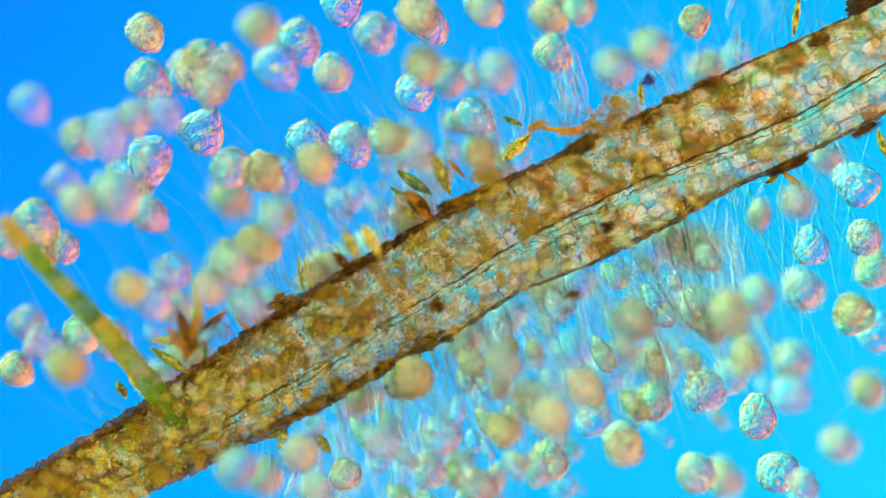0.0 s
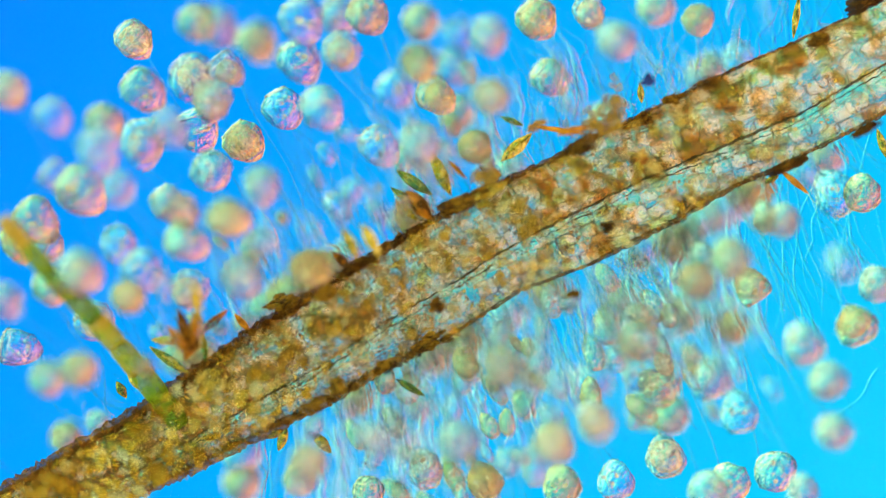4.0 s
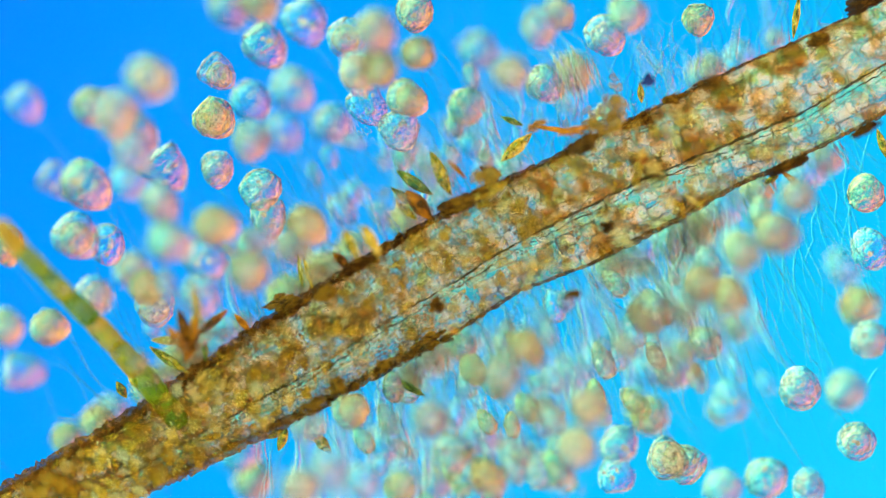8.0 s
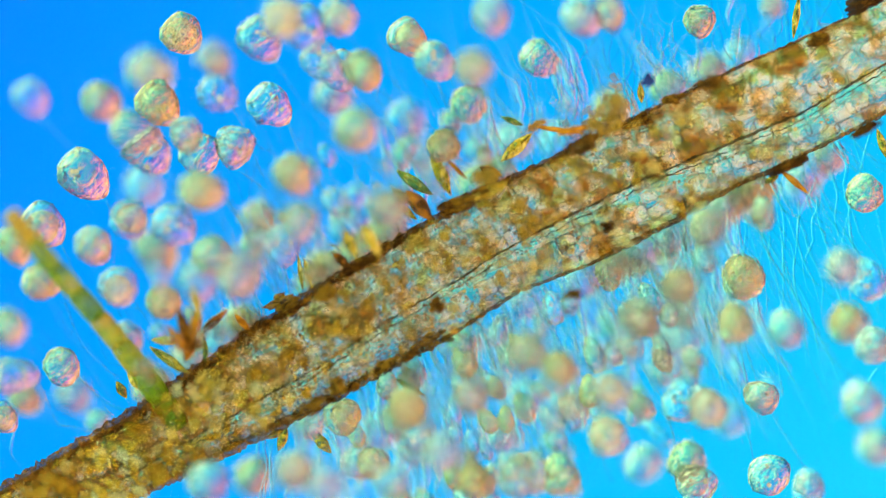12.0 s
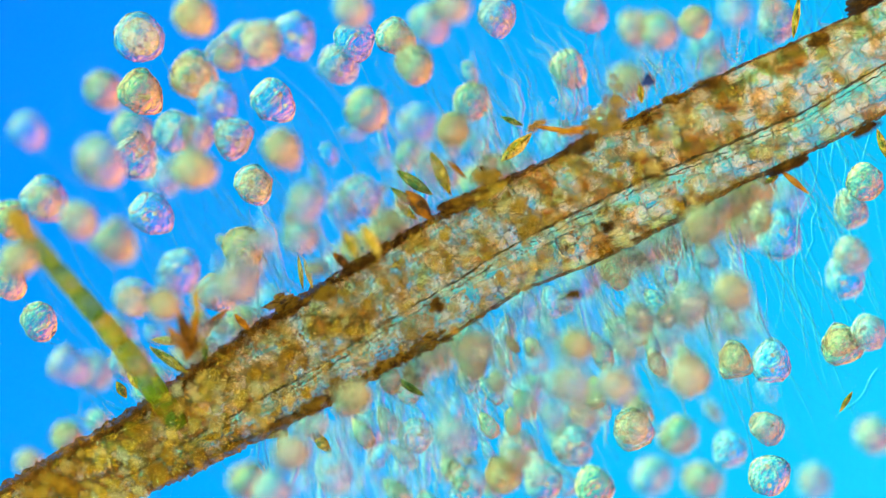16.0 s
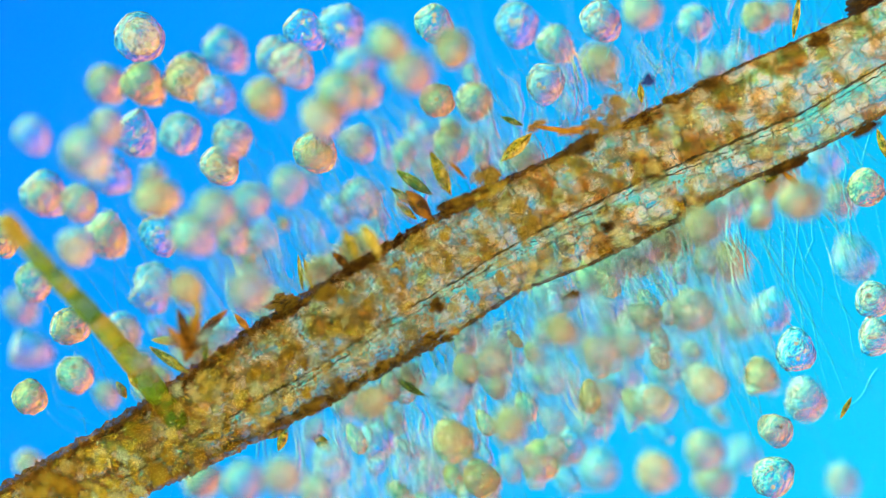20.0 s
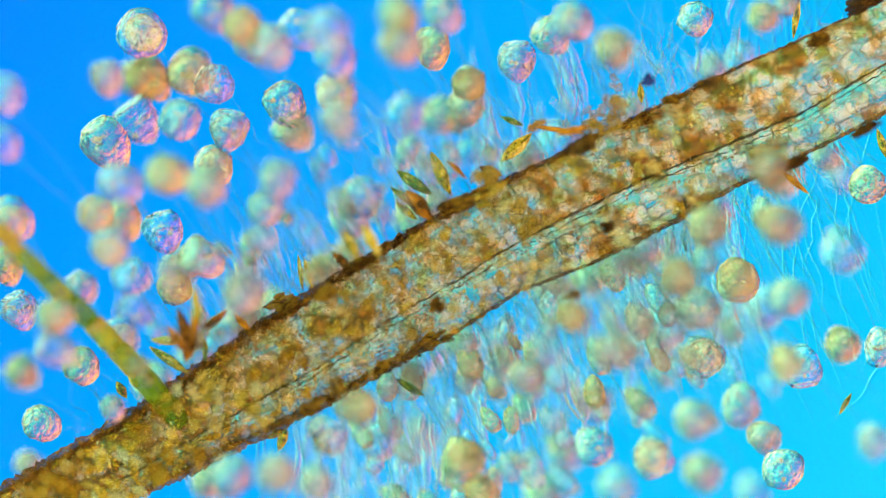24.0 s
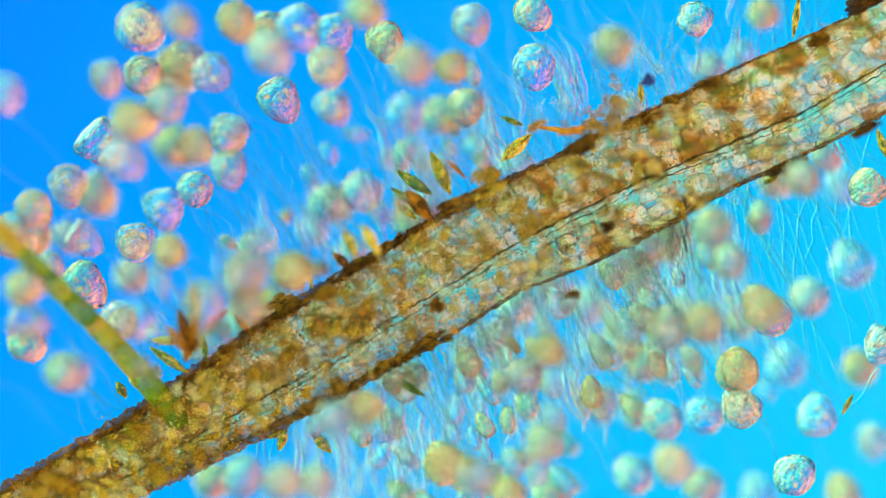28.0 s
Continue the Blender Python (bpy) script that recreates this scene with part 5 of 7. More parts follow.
    sway(bells[34], [(0, 50, 575, -98), (1, 30, 565, -166), (2, 15, 535, -179), (3, 10, 525, -179), (6, 15, 560, -179), (7, 30, 530, -179), (7.35, 30, 530, -179), (7.5, 199, 731, -143), (8.1, 195, 730, -143), (9, 150, 685, -179), (10, 140, 640, -179), (12, 130, 700, -179), (15, 170, 670, -179), (16, 170, 660, -179), (17, 140, 670, -179), (18, 125, 610, -179), (19, 75, 590, -179), (21, 30, 510, -179), (24, 35, 550, -9), (24.45, 35, 550, -9), (24.6, 191, 729, -143), (25.1, 193, 730, -143), (26, 155, 660, -179), (27, 140, 650, -179), (28, 130, 660, -179)])
    sway(bells[35], [(0, 80, 610, 72), (1, 40, 625, 63), (2, 30, 625, 12), (3, 30, 615, 3), (6, 50, 635, 85), (7, 40, 670, 130), (9, 45, 645, 139), (10, 30, 660, 139), (11, 50, 640, 130), (12, 30, 665, 85), (15.45, 10, 680, 139), (15.6, 141, 760, -119), (16, 125, 650, 139), (17, 100, 660, 139), (18, 90, 680, 139), (19, 80, 650, 139), (20, 55, 620, 139), (21, 30, 610, 139), (24, 100, 620, 139), (25, 75, 590, 139), (26, 60, 590, 139), (27, 30, 580, 139), (28, 50, 570, 139)])
    sway(bells[36], [(0, 30, 655, -59), (1, 5, 645, -8), (2, 5, 585, 2), (2.35, 5, 585, 2), (2.5, 118, 775, -143), (10.1, 122, 778, -143), (11, 60, 710, -183), (12, 45, 705, -183), (13.05, 45, 705, -183), (13.2, 114, 775, -143), (16.1, 122, 776, -143), (17, 15, 600, -183), (18.45, 10, 600, -183), (18.6, 117, 780, -143), (19.1, 122, 776, -143), (20, 55, 705, 2), (21, 40, 670, 2), (24, 40, 660, -183), (25, 25, 640, -183), (25.9, -60, 640, -183), (28, -60, 640, -183)])
    sway(bells[37], [(0, 145, 595, 50), (1, 100, 590, 20), (2, 85, 540, 20), (3, 95, 500, 50), (6, 70, 570, 155), (7, 20, 595, 92), (8, 10, 580, 155), (11, 25, 590, 179), (12, 15, 580, 179), (15, 25, 545, 50), (16, 15, 500, 26), (17, 10, 530, 50), (17.45, 10, 530, 50), (17.6, 182, 739, -128), (19.1, 175, 744, -128), (20, 135, 665, 50), (21, 95, 645, 23), (24, 145, 650, 13), (26, 75, 635, 13), (27, 50, 600, 20), (28, 50, 610, 50)])
    sway(bells[38], [(0, 195, 600, -90), (1, 200, 580, -152), (2, 165, 545, -67), (3, 170, 550, -12), (6, 160, 600, -67), (7, 180, 540, -67), (8, 165, 525, -82), (9, 180, 490, -167), (10, 210, 430, -182), (10.45, 210, 430, -182), (10.6, 274, 687, -121), (12.8, 273, 687, -121), (15, 235, 640, -67), (16, 230, 640, -67), (17, 220, 625, -67), (18, 225, 615, -67), (19, 215, 610, -67), (21, 215, 575, -67), (24, 210, 600, -67), (25, 235, 610, -67), (26, 230, 605, -67), (27, 225, 580, -67), (28, 210, 570, -67)])
    sway(bells[39], [(0, 110, 645, 167), (3, 100, 655, 167), (6, 55, 700, 167), (7, 70, 700, 167), (7.35, 70, 700, 167), (7.5, 174, 749, -121), (9.1, 173, 749, -121), (10, 110, 605, 8), (11, 100, 590, 40), (12, 110, 650, 8), (15, 85, 570, -5), (16, 70, 570, -5), (17, 65, 560, -5), (18, 70, 515, -5), (19, 60, 510, 3), (20, 60, 500, 44), (20.45, 60, 500, 44), (20.6, 178, 744, -121), (21.8, 177, 748, -121), (24, 75, 750, -5), (24.45, 75, 750, -5), (24.6, 172, 746, -121), (27.1, 178, 746, -121), (28, 110, 660, 167)])
    sway(bells[40], [(0, 125, 650, 192), (2, 165, 635, 192), (3, 150, 660, 192), (6, 130, 620, 166), (7, 110, 600, 79), (8, 90, 580, 62), (9, 65, 555, 79), (10, 65, 535, 157), (11, 95, 530, 79), (12, 75, 500, 62), (15, 35, 460, 88), (16, 35, 460, 174), (17.45, 35, 460, 192), (17.6, 222, 723, -163), (19.1, 219, 721, -163), (20, 125, 580, 4), (21, 95, 550, 4), (24, 100, 560, 166), (25, 110, 525, 79), (26, 80, 515, 62), (27, 50, 505, 79), (28, 45, 510, 166)])
    sway(bells[41], [(0, 270, 530, 132), (1, 280, 535, 132), (2, 285, 505, 132), (3, 250, 470, 132), (6, 300, 505, 76), (7, 350, 500, 122), (8, 355, 525, 132), (9, 380, 530, 122), (10, 370, 530, 81), (11, 350, 530, 122), (12, 350, 500, 132), (15, 320, 490, 118), (16, 320, 480, 81), (17, 250, 460, 113), (18, 225, 455, 81), (19, 240, 435, 104), (20, 285, 415, 27), (21, 280, 400, 14), (24, 290, 410, 14), (25, 290, 390, 14), (26, 285, 385, 20), (27, 290, 385, 56), (28, 290, 370, 62)])
    sway(bells[42], [(0, 310, 545, -152), (0.45, 310, 545, -152), (0.6, 355, 620, -146), (6, 359, 626, -146), (7, 240, 470, -89), (8, 235, 480, -141), (9, 235, 430, -152), (10, 245, 400, -141), (11, 235, 400, -84), (12, 230, 390, -74), (15, 240, 340, -152), (15.45, 240, 340, -152), (15.6, 362, 625, -146), (21.8, 355, 619, -146), (24, 320, 475, -74), (25, 290, 450, -84), (26, 280, 440, -141), (27, 250, 490, -152), (28, 235, 490, -152)])
    sway(bells[43], [(0, 545, 250, 11), (1, 525, 225, 11), (2, 515, 205, 11), (3, 500, 195, 11), (6, 510, 188, -27), (7, 510, 170, -109), (8, 445, 180, -95), (9, 420, 195, -117), (9.45, 420, 195, -117), (9.6, 679, 413, -152), (10.1, 684, 414, -152), (11, 630, 415, -126), (12, 620, 400, -126), (15, 640, 355, -84), (17, 640, 345, -84), (19, 640, 355, -84), (21, 640, 350, -84), (24, 640, 350, -84), (26, 640, 340, -84), (28, 640, 340, -84)])
    sway(bells[44], [(0, 560, 290, 139), (0.45, 560, 290, 139), (0.6, 616, 452, -140), (1, 550, 480, 139), (3, 550, 475, 139), (6, 555, 480, 139), (7, 565, 410, 139), (8, 545, 400, 139), (10, 540, 340, 139), (11, 510, 320, 139), (12, 520, 310, 139), (15, 495, 270, 139), (16, 500, 265, 139), (17, 490, 265, 139), (18, 490, 260, 139), (19, 500, 225, 139), (20, 470, 175, 139), (21, 450, 130, 139), (24, 430, 50, 139), (25, 440, 45, 139), (26, 440, 40, 139), (27, 430, 30, 129), (28, 420, 40, 79)])
    sway(bells[45], [(0, 622, 258, 21), (1, 625, 215, 66), (2, 600, 180, 75), (3, 570, 195, 75), (6, 575, 190, 160), (7, 565, 180, 160), (8, 520, 160, 149), (9, 515, 185, 86), (10, 500, 180, 66), (11, 478, 188, 17), (16, 485, 180, 8), (17, 485, 183, 8), (18, 482, 180, 8), (19, 530, 185, 17), (20, 520, 120, 66), (21, 500, 110, 75), (24, 480, 85, 143), (25, 460, 70, 86), (26, 470, 55, 86), (27, 475, 50, 149), (28, 480, 95, 160)])
    sway(bells[46], [(0, 695, 245, 60), (1, 700, 235, 60), (2, 693, 205, 53), (3, 742, 170, 22), (6, 790, 190, 22), (7, 755, 195, 47), (9, 718, 140, 12), (10, 725, 100, 12), (11, 745, 70, 12), (12, 725, 70, 12), (15, 705, 75, 12), (16, 705, 70, 12), (18, 720, 100, 185), (19, 700, 50, 185), (20, 690, 80, 185), (21, 640, 60, 185), (24, 710, 30, 185), (25, 700, 25, 185), (26, 660, 35, 185), (27, 650, 20, 185), (28, 650, 20, 185)])
    sway(bells[47], [(0, 735, 265, 86), (1, 695, 290, 136), (2, 665, 285, 136), (3, 660, 270, 86), (6, 705, 235, -5), (7, 690, 205, -5), (9, 615, 175, -5), (11, 595, 130, 5), (12, 570, 110, 56), (13.05, 570, 110, 56), (13.2, 739, 376, -141), (17.1, 741, 383, -141), (18, 510, 45, 56), (19, 570, 50, 5), (20, 540, 55, 5), (21, 520, 50, 56), (24, 530, 55, 72), (25, 530, 45, 72), (26, 560, 20, 72), (26.9, 560, -60, 72), (28, 560, -60, 72)])
    sway(bells[48], [(0, 590, 130, 27), (1, 610, 120, 117), (2, 600, 110, 92), (3, 610, 85, 85), (6, 590, 108, -12), (7, 600, 85, -12), (9, 620, 60, -12), (10, 600, 50, 1), (11, 600, 40, 72), (12, 600, 30, 85), (15, 625, 20, 95), (16.45, 625, 15, 128), (16.6, 772, 367, -116), (18.1, 776, 366, -116), (19, 670, 175, 85), (20, 645, 160, 85), (22.05, 640, 155, 85), (22.2, 775, 358, -116), (24.1, 773, 362, -116), (25, 600, 20, 138), (25.9, 600, -60, 138), (28, 600, -60, 138)])
    sway(bells[49], [(0, 530, 75, -68), (1, 575, 110, -68), (2, 570, 100, -68), (3, 545, 115, -68), (6, 500, 85, -68), (7, 470, 80, -68), (9, 470, 85, -77), (10, 475, 85, -115), (11, 460, 90, -77), (12, 460, 70, -68), (15, 450, 80, -81), (16, 435, 80, -115), (17, 450, 85, -77), (18, 435, 90, -77), (19, 420, 105, -124), (20, 400, 90, -133), (21, 395, 80, -133), (24, 380, 20, -133), (25, 360, 30, -133), (26, 395, 90, -133), (27, 395, 95, -124), (28, 330, 110, -81)])
    sway(bells[50], [(0, 460, 50, -193), (1, 430, 80, -193), (2, 430, 105, -193), (3, 450, 95, -193), (8, 460, 5, -193), (9, 455, 40, -193), (10, 410, 20, -193), (11, 430, 20, -193), (11.45, 430, 20, -193), (11.6, 688, 408, -121), (18.1, 688, 410, -121), (19, 590, 270, -40), (20, 560, 272, 3), (21, 545, 255, 11), (26, 520, 230, -165), (26.45, 520, 230, -165), (26.6, 683, 408, -121), (27, 450, 60, -71), (28, 470, 60, -53)])
    sway(bells[51], [(0, 490, 120, 77), (1, 500, 65, 77), (2, 495, 60, 77), (3, 520, 50, 77), (6, 540, 25, 77), (7, 530, 35, 77), (8, 540, 40, 77), (9, 540, 45, 77), (10, 530, 45, 77), (11, 525, 25, 77), (12, 540, 50, 77), (15, 535, 45, 77), (16, 520, 65, 77), (17, 540, 55, 92), (18, 550, 50, 162), (19, 610, 55, 92), (20, 605, 50, 77), (21, 575, 45, 77), (24, 580, 60, 193), (25, 560, 60, 177), (26, 545, 50, 92), (27, 540, 55, 77), (28, 530, 50, 77)])
    sway(bells[52], [(0, 665, 60, -69), (1, 625, 85, -126), (2, 600, 50, -138), (3, 600, 30, -138), (6.35, 590, 40, -138), (6.5, 753, 378, -166), (7, 620, 270, -138), (8, 590, 220, -138), (9, 590, 210, -138), (10, 560, 190, -138), (11, 590, 170, -138), (12, 590, 170, -138), (15, 625, 160, -121), (16, 600, 115, -63), (17, 597, 110, -52), (18, 590, 115, -52), (19, 540, 135, -52), (20, 490, 100, -52), (21, 485, 75, -52), (24, 450, 75, -52), (25, 400, 90, -63), (26, 355, 130, -121), (26.45, 355, 130, -121), (26.6, 746, 380, -166), (28, 750, 376, -166)])
    sway(bells[53], [(0, 735, 165, -3), (1, 710, 160, -3), (2, 680, 135, -21), (3, 700, 160, -127), (4.05, 700, 160, -127), (4.2, 795, 350, -129), (8.1, 791, 355, -129), (9, 720, 300, -165), (10, 740, 220, -165), (11, 700, 220, -165), (12, 720, 210, -165), (15, 750, 240, -165), (16, 740, 220, -165), (17, 715, 220, -165), (18, 720, 215, -152), (19, 700, 200, -96), (20, 750, 250, -152), (21, 745, 230, -165), (24, 720, 200, -165), (26, 720, 205, -165), (27, 715, 200, -165), (28, 720, 200, -165)])
    sway(bells[54], [(0, 750, 120, 171), (1, 780, 110, 171), (2, 750, 110, 171), (3, 745, 115, 171), (6, 710, 120, 58), (7, 685, 105, 73), (8, 672, 125, 156), (9, 630, 120, 171), (11, 680, 110, 148), (12, 645, 130, 81), (15, 730, 140, 148), (16, 735, 120, 73), (17, 730, 80, 50), (18, 735, 55, 1), (19, 790, 75, 10), (20, 800, 90, 141), (21, 775, 70, 171), (24, 765, 90, -8), (26, 730, 65, -8), (28, 685, 80, -8)])
    sway(bells[55], [(0, 605, 10, -3), (0.45, 605, 10, -3), (0.6, 784, 357, -123), (2, 780, 355, -123), (3, 755, 250, 134), (6, 735, 270, 69), (7, 718, 265, 59), (8, 707, 230, 6), (9, 685, 200, -3), (10, 680, 162, -3), (11, 668, 140, -3), (12, 600, 125, -3), (15, 600, 95, -3), (16, 628, 72, -3), (17, 635, 68, -3), (18, 625, 62, 6), (19, 655, 60, 69), (20, 630, 120, 125), (21, 610, 110, 134), (25, 595, 100, 59), (26, 610, 80, 6), (27, 600, 70, 6), (28, 590, 60, 54)])
    sway(bells[56], [(0, 740, 25, 76), (1, 700, 20, 67), (2, 670, 18, 18), (3, 650, 20, 9), (8, 665, 55, 200), (9, 660, 30, 200), (9.45, 660, 30, 200), (9.6, 837, 325, -140), (19.1, 844, 326, -140), (20, 730, 130, 200), (21, 735, 130, 200), (24, 710, 80, 200), (25, 710, 90, 200), (26, 690, 110, 200), (27, 720, 110, 200), (28, 730, 115, 200)])
    sway(bells[57], [(0, 760, 45, 3), (1, 745, 15, 3), (1.45, 745, 15, 3), (1.6, 898, 300, -152), (8.1, 903, 300, -152), (9, 800, 205, 62), (10, 780, 205, 62), (11, 770, 140, 62), (12, 770, 110, 62), (15, 775, 40, 125), (16, 760, 45, 125), (17, 780, 30, 125), (18, 780, 35, 125), (19, 770, 40, 109), (20, 770, 45, 19), (21, 765, 25, 3), (24, 785, 25, 125), (25, 785, 30, 125), (26, 770, 25, 125), (26.9, 770, -60, 125), (28, 770, -60, 125)])
    sway(bells[58], [(0, 860, 15, 54), (1, 860, 30, 9), (1.45, 860, 30, 9), (1.6, 937, 282, -139), (2, 929, 283, -139), (3, 870, 165, 70), (6, 890, 190, 197), (7, 920, 140, 197), (8, 905, 130, 197), (9, 880, 130, 197), (10, 865, 145, 197), (11, 860, 140, 197), (12, 840, 120, 197), (15, 820, 55, 95), (16, 800, 10, 171), (16.45, 800, 10, 171), (16.6, 933, 282, -139), (26.1, 934, 277, -139), (27, 870, 20, 197), (27.9, 870, -60, 197), (28, 870, -60, 197)])
    sway(bells[59], [(0, 840, 210, -55), (1, 790, 205, -71), (2, 775, 155, -158), (3, 780, 120, -173), (7, 870, 130, -173), (8, 850, 90, -173), (9, 810, 65, -173), (9.45, 810, 65, -173), (9.6, 915, 291, -124), (10.1, 911, 293, -124), (11, 860, 255, -173), (12, 910, 250, -173), (13.15, 910, 250, -173), (13.3, 917, 294, -124), (28, 914, 292, -124)])
    sway(bells[60], [(0, 850, 270, 137), (3, 840, 260, 51), (4.05, 840, 260, 51), (4.2, 859, 320, -144), (7, 858, 315, -144), (8, 740, 95, 103), (8.45, 740, 95, 103), (8.6, 856, 317, -144), (9, 810, 280, 23), (10, 800, 275, 18), (11, 790, 262, 46), (12, 785, 258, 51), (15, 820, 230, 68), (16, 800, 230, 126), (17, 780, 215, 126), (18, 790, 195, 63), (19, 795, 205, 46), (20, 775, 180, 18), (21, 770, 150, 13), (24, 830, 150, 51), (25, 810, 140, 63), (26, 820, 110, 126), (27, 830, 130, 137), (28, 800, 120, 137)])
    sway(bells[61], [(0, 980, 95, -41), (1, 975, 165, -12), (2, 968, 150, -45), (3, 970, 130, -52), (6, 990, 165, -52), (7, 1000, 165, -52), (8, 965, 150, -52), (9, 970, 145, -45), (10, 950, 140, -12), (11, 960, 110, -45), (12, 955, 105, -52), (15, 1015, 130, -52), (17, 1000, 115, -52), (18, 1000, 110, -70), (19, 980, 85, -154), (20, 985, 80, -70), (21, 980, 75, -52), (24, 975, 65, -52), (25, 980, 45, -45), (26, 960, 30, -5), (27, 945, 25, 3), (28, 945, 25, 3)])
    sway(bells[62], [(0, 975, 25, -91), (1, 960, 45, -156), (2, 955, 45, -156), (3, 950, 25, -91), (6, 960, 70, -8), (7, 1000, 65, -71), (8, 1015, 130, -156), (9, 1010, 185, -169), (10, 1020, 180, -169), (12, 1085, 195, -169), (15, 1130, 145, -169), (16, 1110, 150, -169), (17, 1105, 155, -169), (18, 1105, 150, -169), (19, 1060, 130, -169), (20, 1060, 115, -169), (21, 1070, 90, -169), (24, 1085, 90, -169), (25, 1075, 80, -169), (26, 1075, 80, -169), (27, 1085, 85, -169), (28, 1085, 85, -169)])
    sway(bells[63], [(0, 1025, 15, 83), (1, 1000, 55, 153), (1.45, 1000, 55, 153), (1.6, 1071, 216, -156), (3.8, 1066, 210, -156), (6, 1085, 180, 176), (6.35, 1085, 180, 176), (6.5, 1075, 209, -156), (18.1, 1069, 215, -156), (19, 960, 20, 176), (19.9, 960, -60, 176), (28, 960, -60, 176)])
    sway(bells[64], [(0, 1230, 38, 3), (1, 1215, 30, 55), (2, 1230, 35, 65), (3, 1235, 35, 65), (6, 1235, 40, -12), (7, 1235, 35, -12), (12, 1238, 38, -12), (15, 1225, 50, 65), (16, 1230, 40, 74), (17, 1235, 25, 123), (18, 1240, 25, 131), (19, 1290, 20, 123), (20, 1340, 30, 83), (21, 1350, 15, 118), (24, 1350, 30, 131), (25, 1360, 25, 131), (26, 1350, 35, 131), (28, 1350, 25, 131)])
    sway(bells[65], [(0, 1150, 85, 141), (1, 1155, 70, 132), (2, 1145, 35, 92), (3, 1160, 10, 127), (7, 1155, 30, 24), (8, 1110, 25, 114), (8.45, 1110, 25, 114), (8.6, 1185, 162, -120), (12.8, 1178, 155, -120), (15, 1170, 70, 141), (16, 1165, 55, 141), (19, 1180, 30, 141), (20, 1135, 20, 141), (20.9, 1135, -60, 141), (28, 1135, -60, 141)])
    sway(bells[66], [(0, 880, 130, 130), (1, 880, 120, 130), (3, 865, 65, 130), (6, 880, 70, 130), (7, 940, 60, 130), (8, 955, 50, 130), (9, 930, 60, 130), (10, 880, 60, 130), (11, 850, 50, 130), (12, 870, 30, 130), (15, 905, 40, 55), (16, 880, 30, 19), (17, 850, 20, 55), (17.45, 850, 20, 55), (17.6, 965, 261, -141), (18.1, 963, 267, -141), (19, 970, 155, 55), (20, 965, 150, 10), (21, 945, 140, 1), (24, 915, 108, 1), (25, 885, 102, 10), (26, 855, 80, 59), (28, 835, 45, 68)])
    sway(bells[67], [(0, 795, 140, -136), (1, 840, 155, -126), (2, 822, 190, -84), (3, 805, 200, -122), (6, 830, 190, -136), (7, 845, 180, -126), (8, 825, 190, -75), (9, 830, 195, -65), (10, 835, 185, -65), (12, 830, 185, -65), (15, 870, 180, -65), (16, 835, 180, -65), (17, 815, 185, -65), (18, 830, 195, -75), (19, 845, 260, -117), (20, 800, 255, -84), (21, 800, 240, -122), (24, 780, 205, -136), (26, 780, 205, -136), (27, 780, 210, -136), (28, 780, 205, -136)])
    sway(bells[68], [(0, 1090, 120, 136), (1, 1045, 130, 136), (2, 1045, 130, 136), (3, 1080, 75, 136), (7, 1100, 75, 59), (8, 1072, 65, 10), (9, 1050, 35, 10), (10, 1035, 40, 59), (15, 1030, 20, 123), (16, 1040, 25, 82), (17, 1035, 10, 73), (19, 1090, 60, 0), (20, 1065, 40, 10), (21, 1065, 20, 59), (24, 1015, 40, 86), (25, 1010, 20, 127), (26, 1020, 15, 136), (26.9, 1020, -60, 136), (28, 1020, -60, 136)])
    sway(bells[69], [(0, 1515, 325, -8), (1, 1510, 325, -43), (3, 1475, 330, -50), (6, 1490, 380, -40), (7, 1495, 395, -8), (7.35, 1495, 395, -8), (7.5, 1426, 297, -126), (12.8, 1426, 299, -126), (15, 1370, 390, -113), (16, 1380, 415, -71), (17, 1405, 420, -108), (18, 1435, 440, -71), (19, 1470, 440, -118), (20, 1510, 455, -128), (21, 1515, 480, -128), (24, 1490, 440, -128), (25, 1500, 460, -128), (27, 1505, 470, -128), (28, 1505, 465, -128)])
    sway(bells[70], [(0, 1410, 355, 175), (1, 1410, 360, 175), (2, 1385, 380, 159), (3, 1375, 400, 82), (6, 1410, 350, 175), (7, 1400, 355, 175), (8, 1410, 345, 175), (9, 1420, 380, 175), (9.45, 1420, 380, 175), (9.6, 1422, 297, -120), (11.1, 1423, 296, -120), (12, 1490, 470, 175), (15, 1510, 455, 152), (16, 1505, 450, 74), (17, 1545, 495, 59), (18, 1535, 555, 51), (19, 1545, 585, 9), (20, 1550, 595, 1), (21, 1560, 590, 1), (24, 1560, 615, 1), (25, 1560, 610, 1), (26, 1560, 615, 1), (28, 1560, 610, 1)])
    sway(bells[71], [(0, 1435, 435, -7), (1, 1450, 445, -15), (2, 1480, 410, -71), (3, 1490, 465, -151), (7, 1490, 465, -171), (8.45, 1490, 470, -171), (8.6, 1459, 283, -146), (9.1, 1453, 275, -146), (10, 1410, 310, -171), (12, 1415, 330, -171), (15, 1380, 340, -171), (16, 1395, 345, -171), (16.45, 1395, 345, -171), (16.6, 1461, 282, -146), (20.1, 1459, 278, -146), (21, 1480, 310, -71), (24, 1490, 310, -171), (25, 1490, 305, -171), (26, 1490, 325, -171), (28, 1490, 330, -171)])
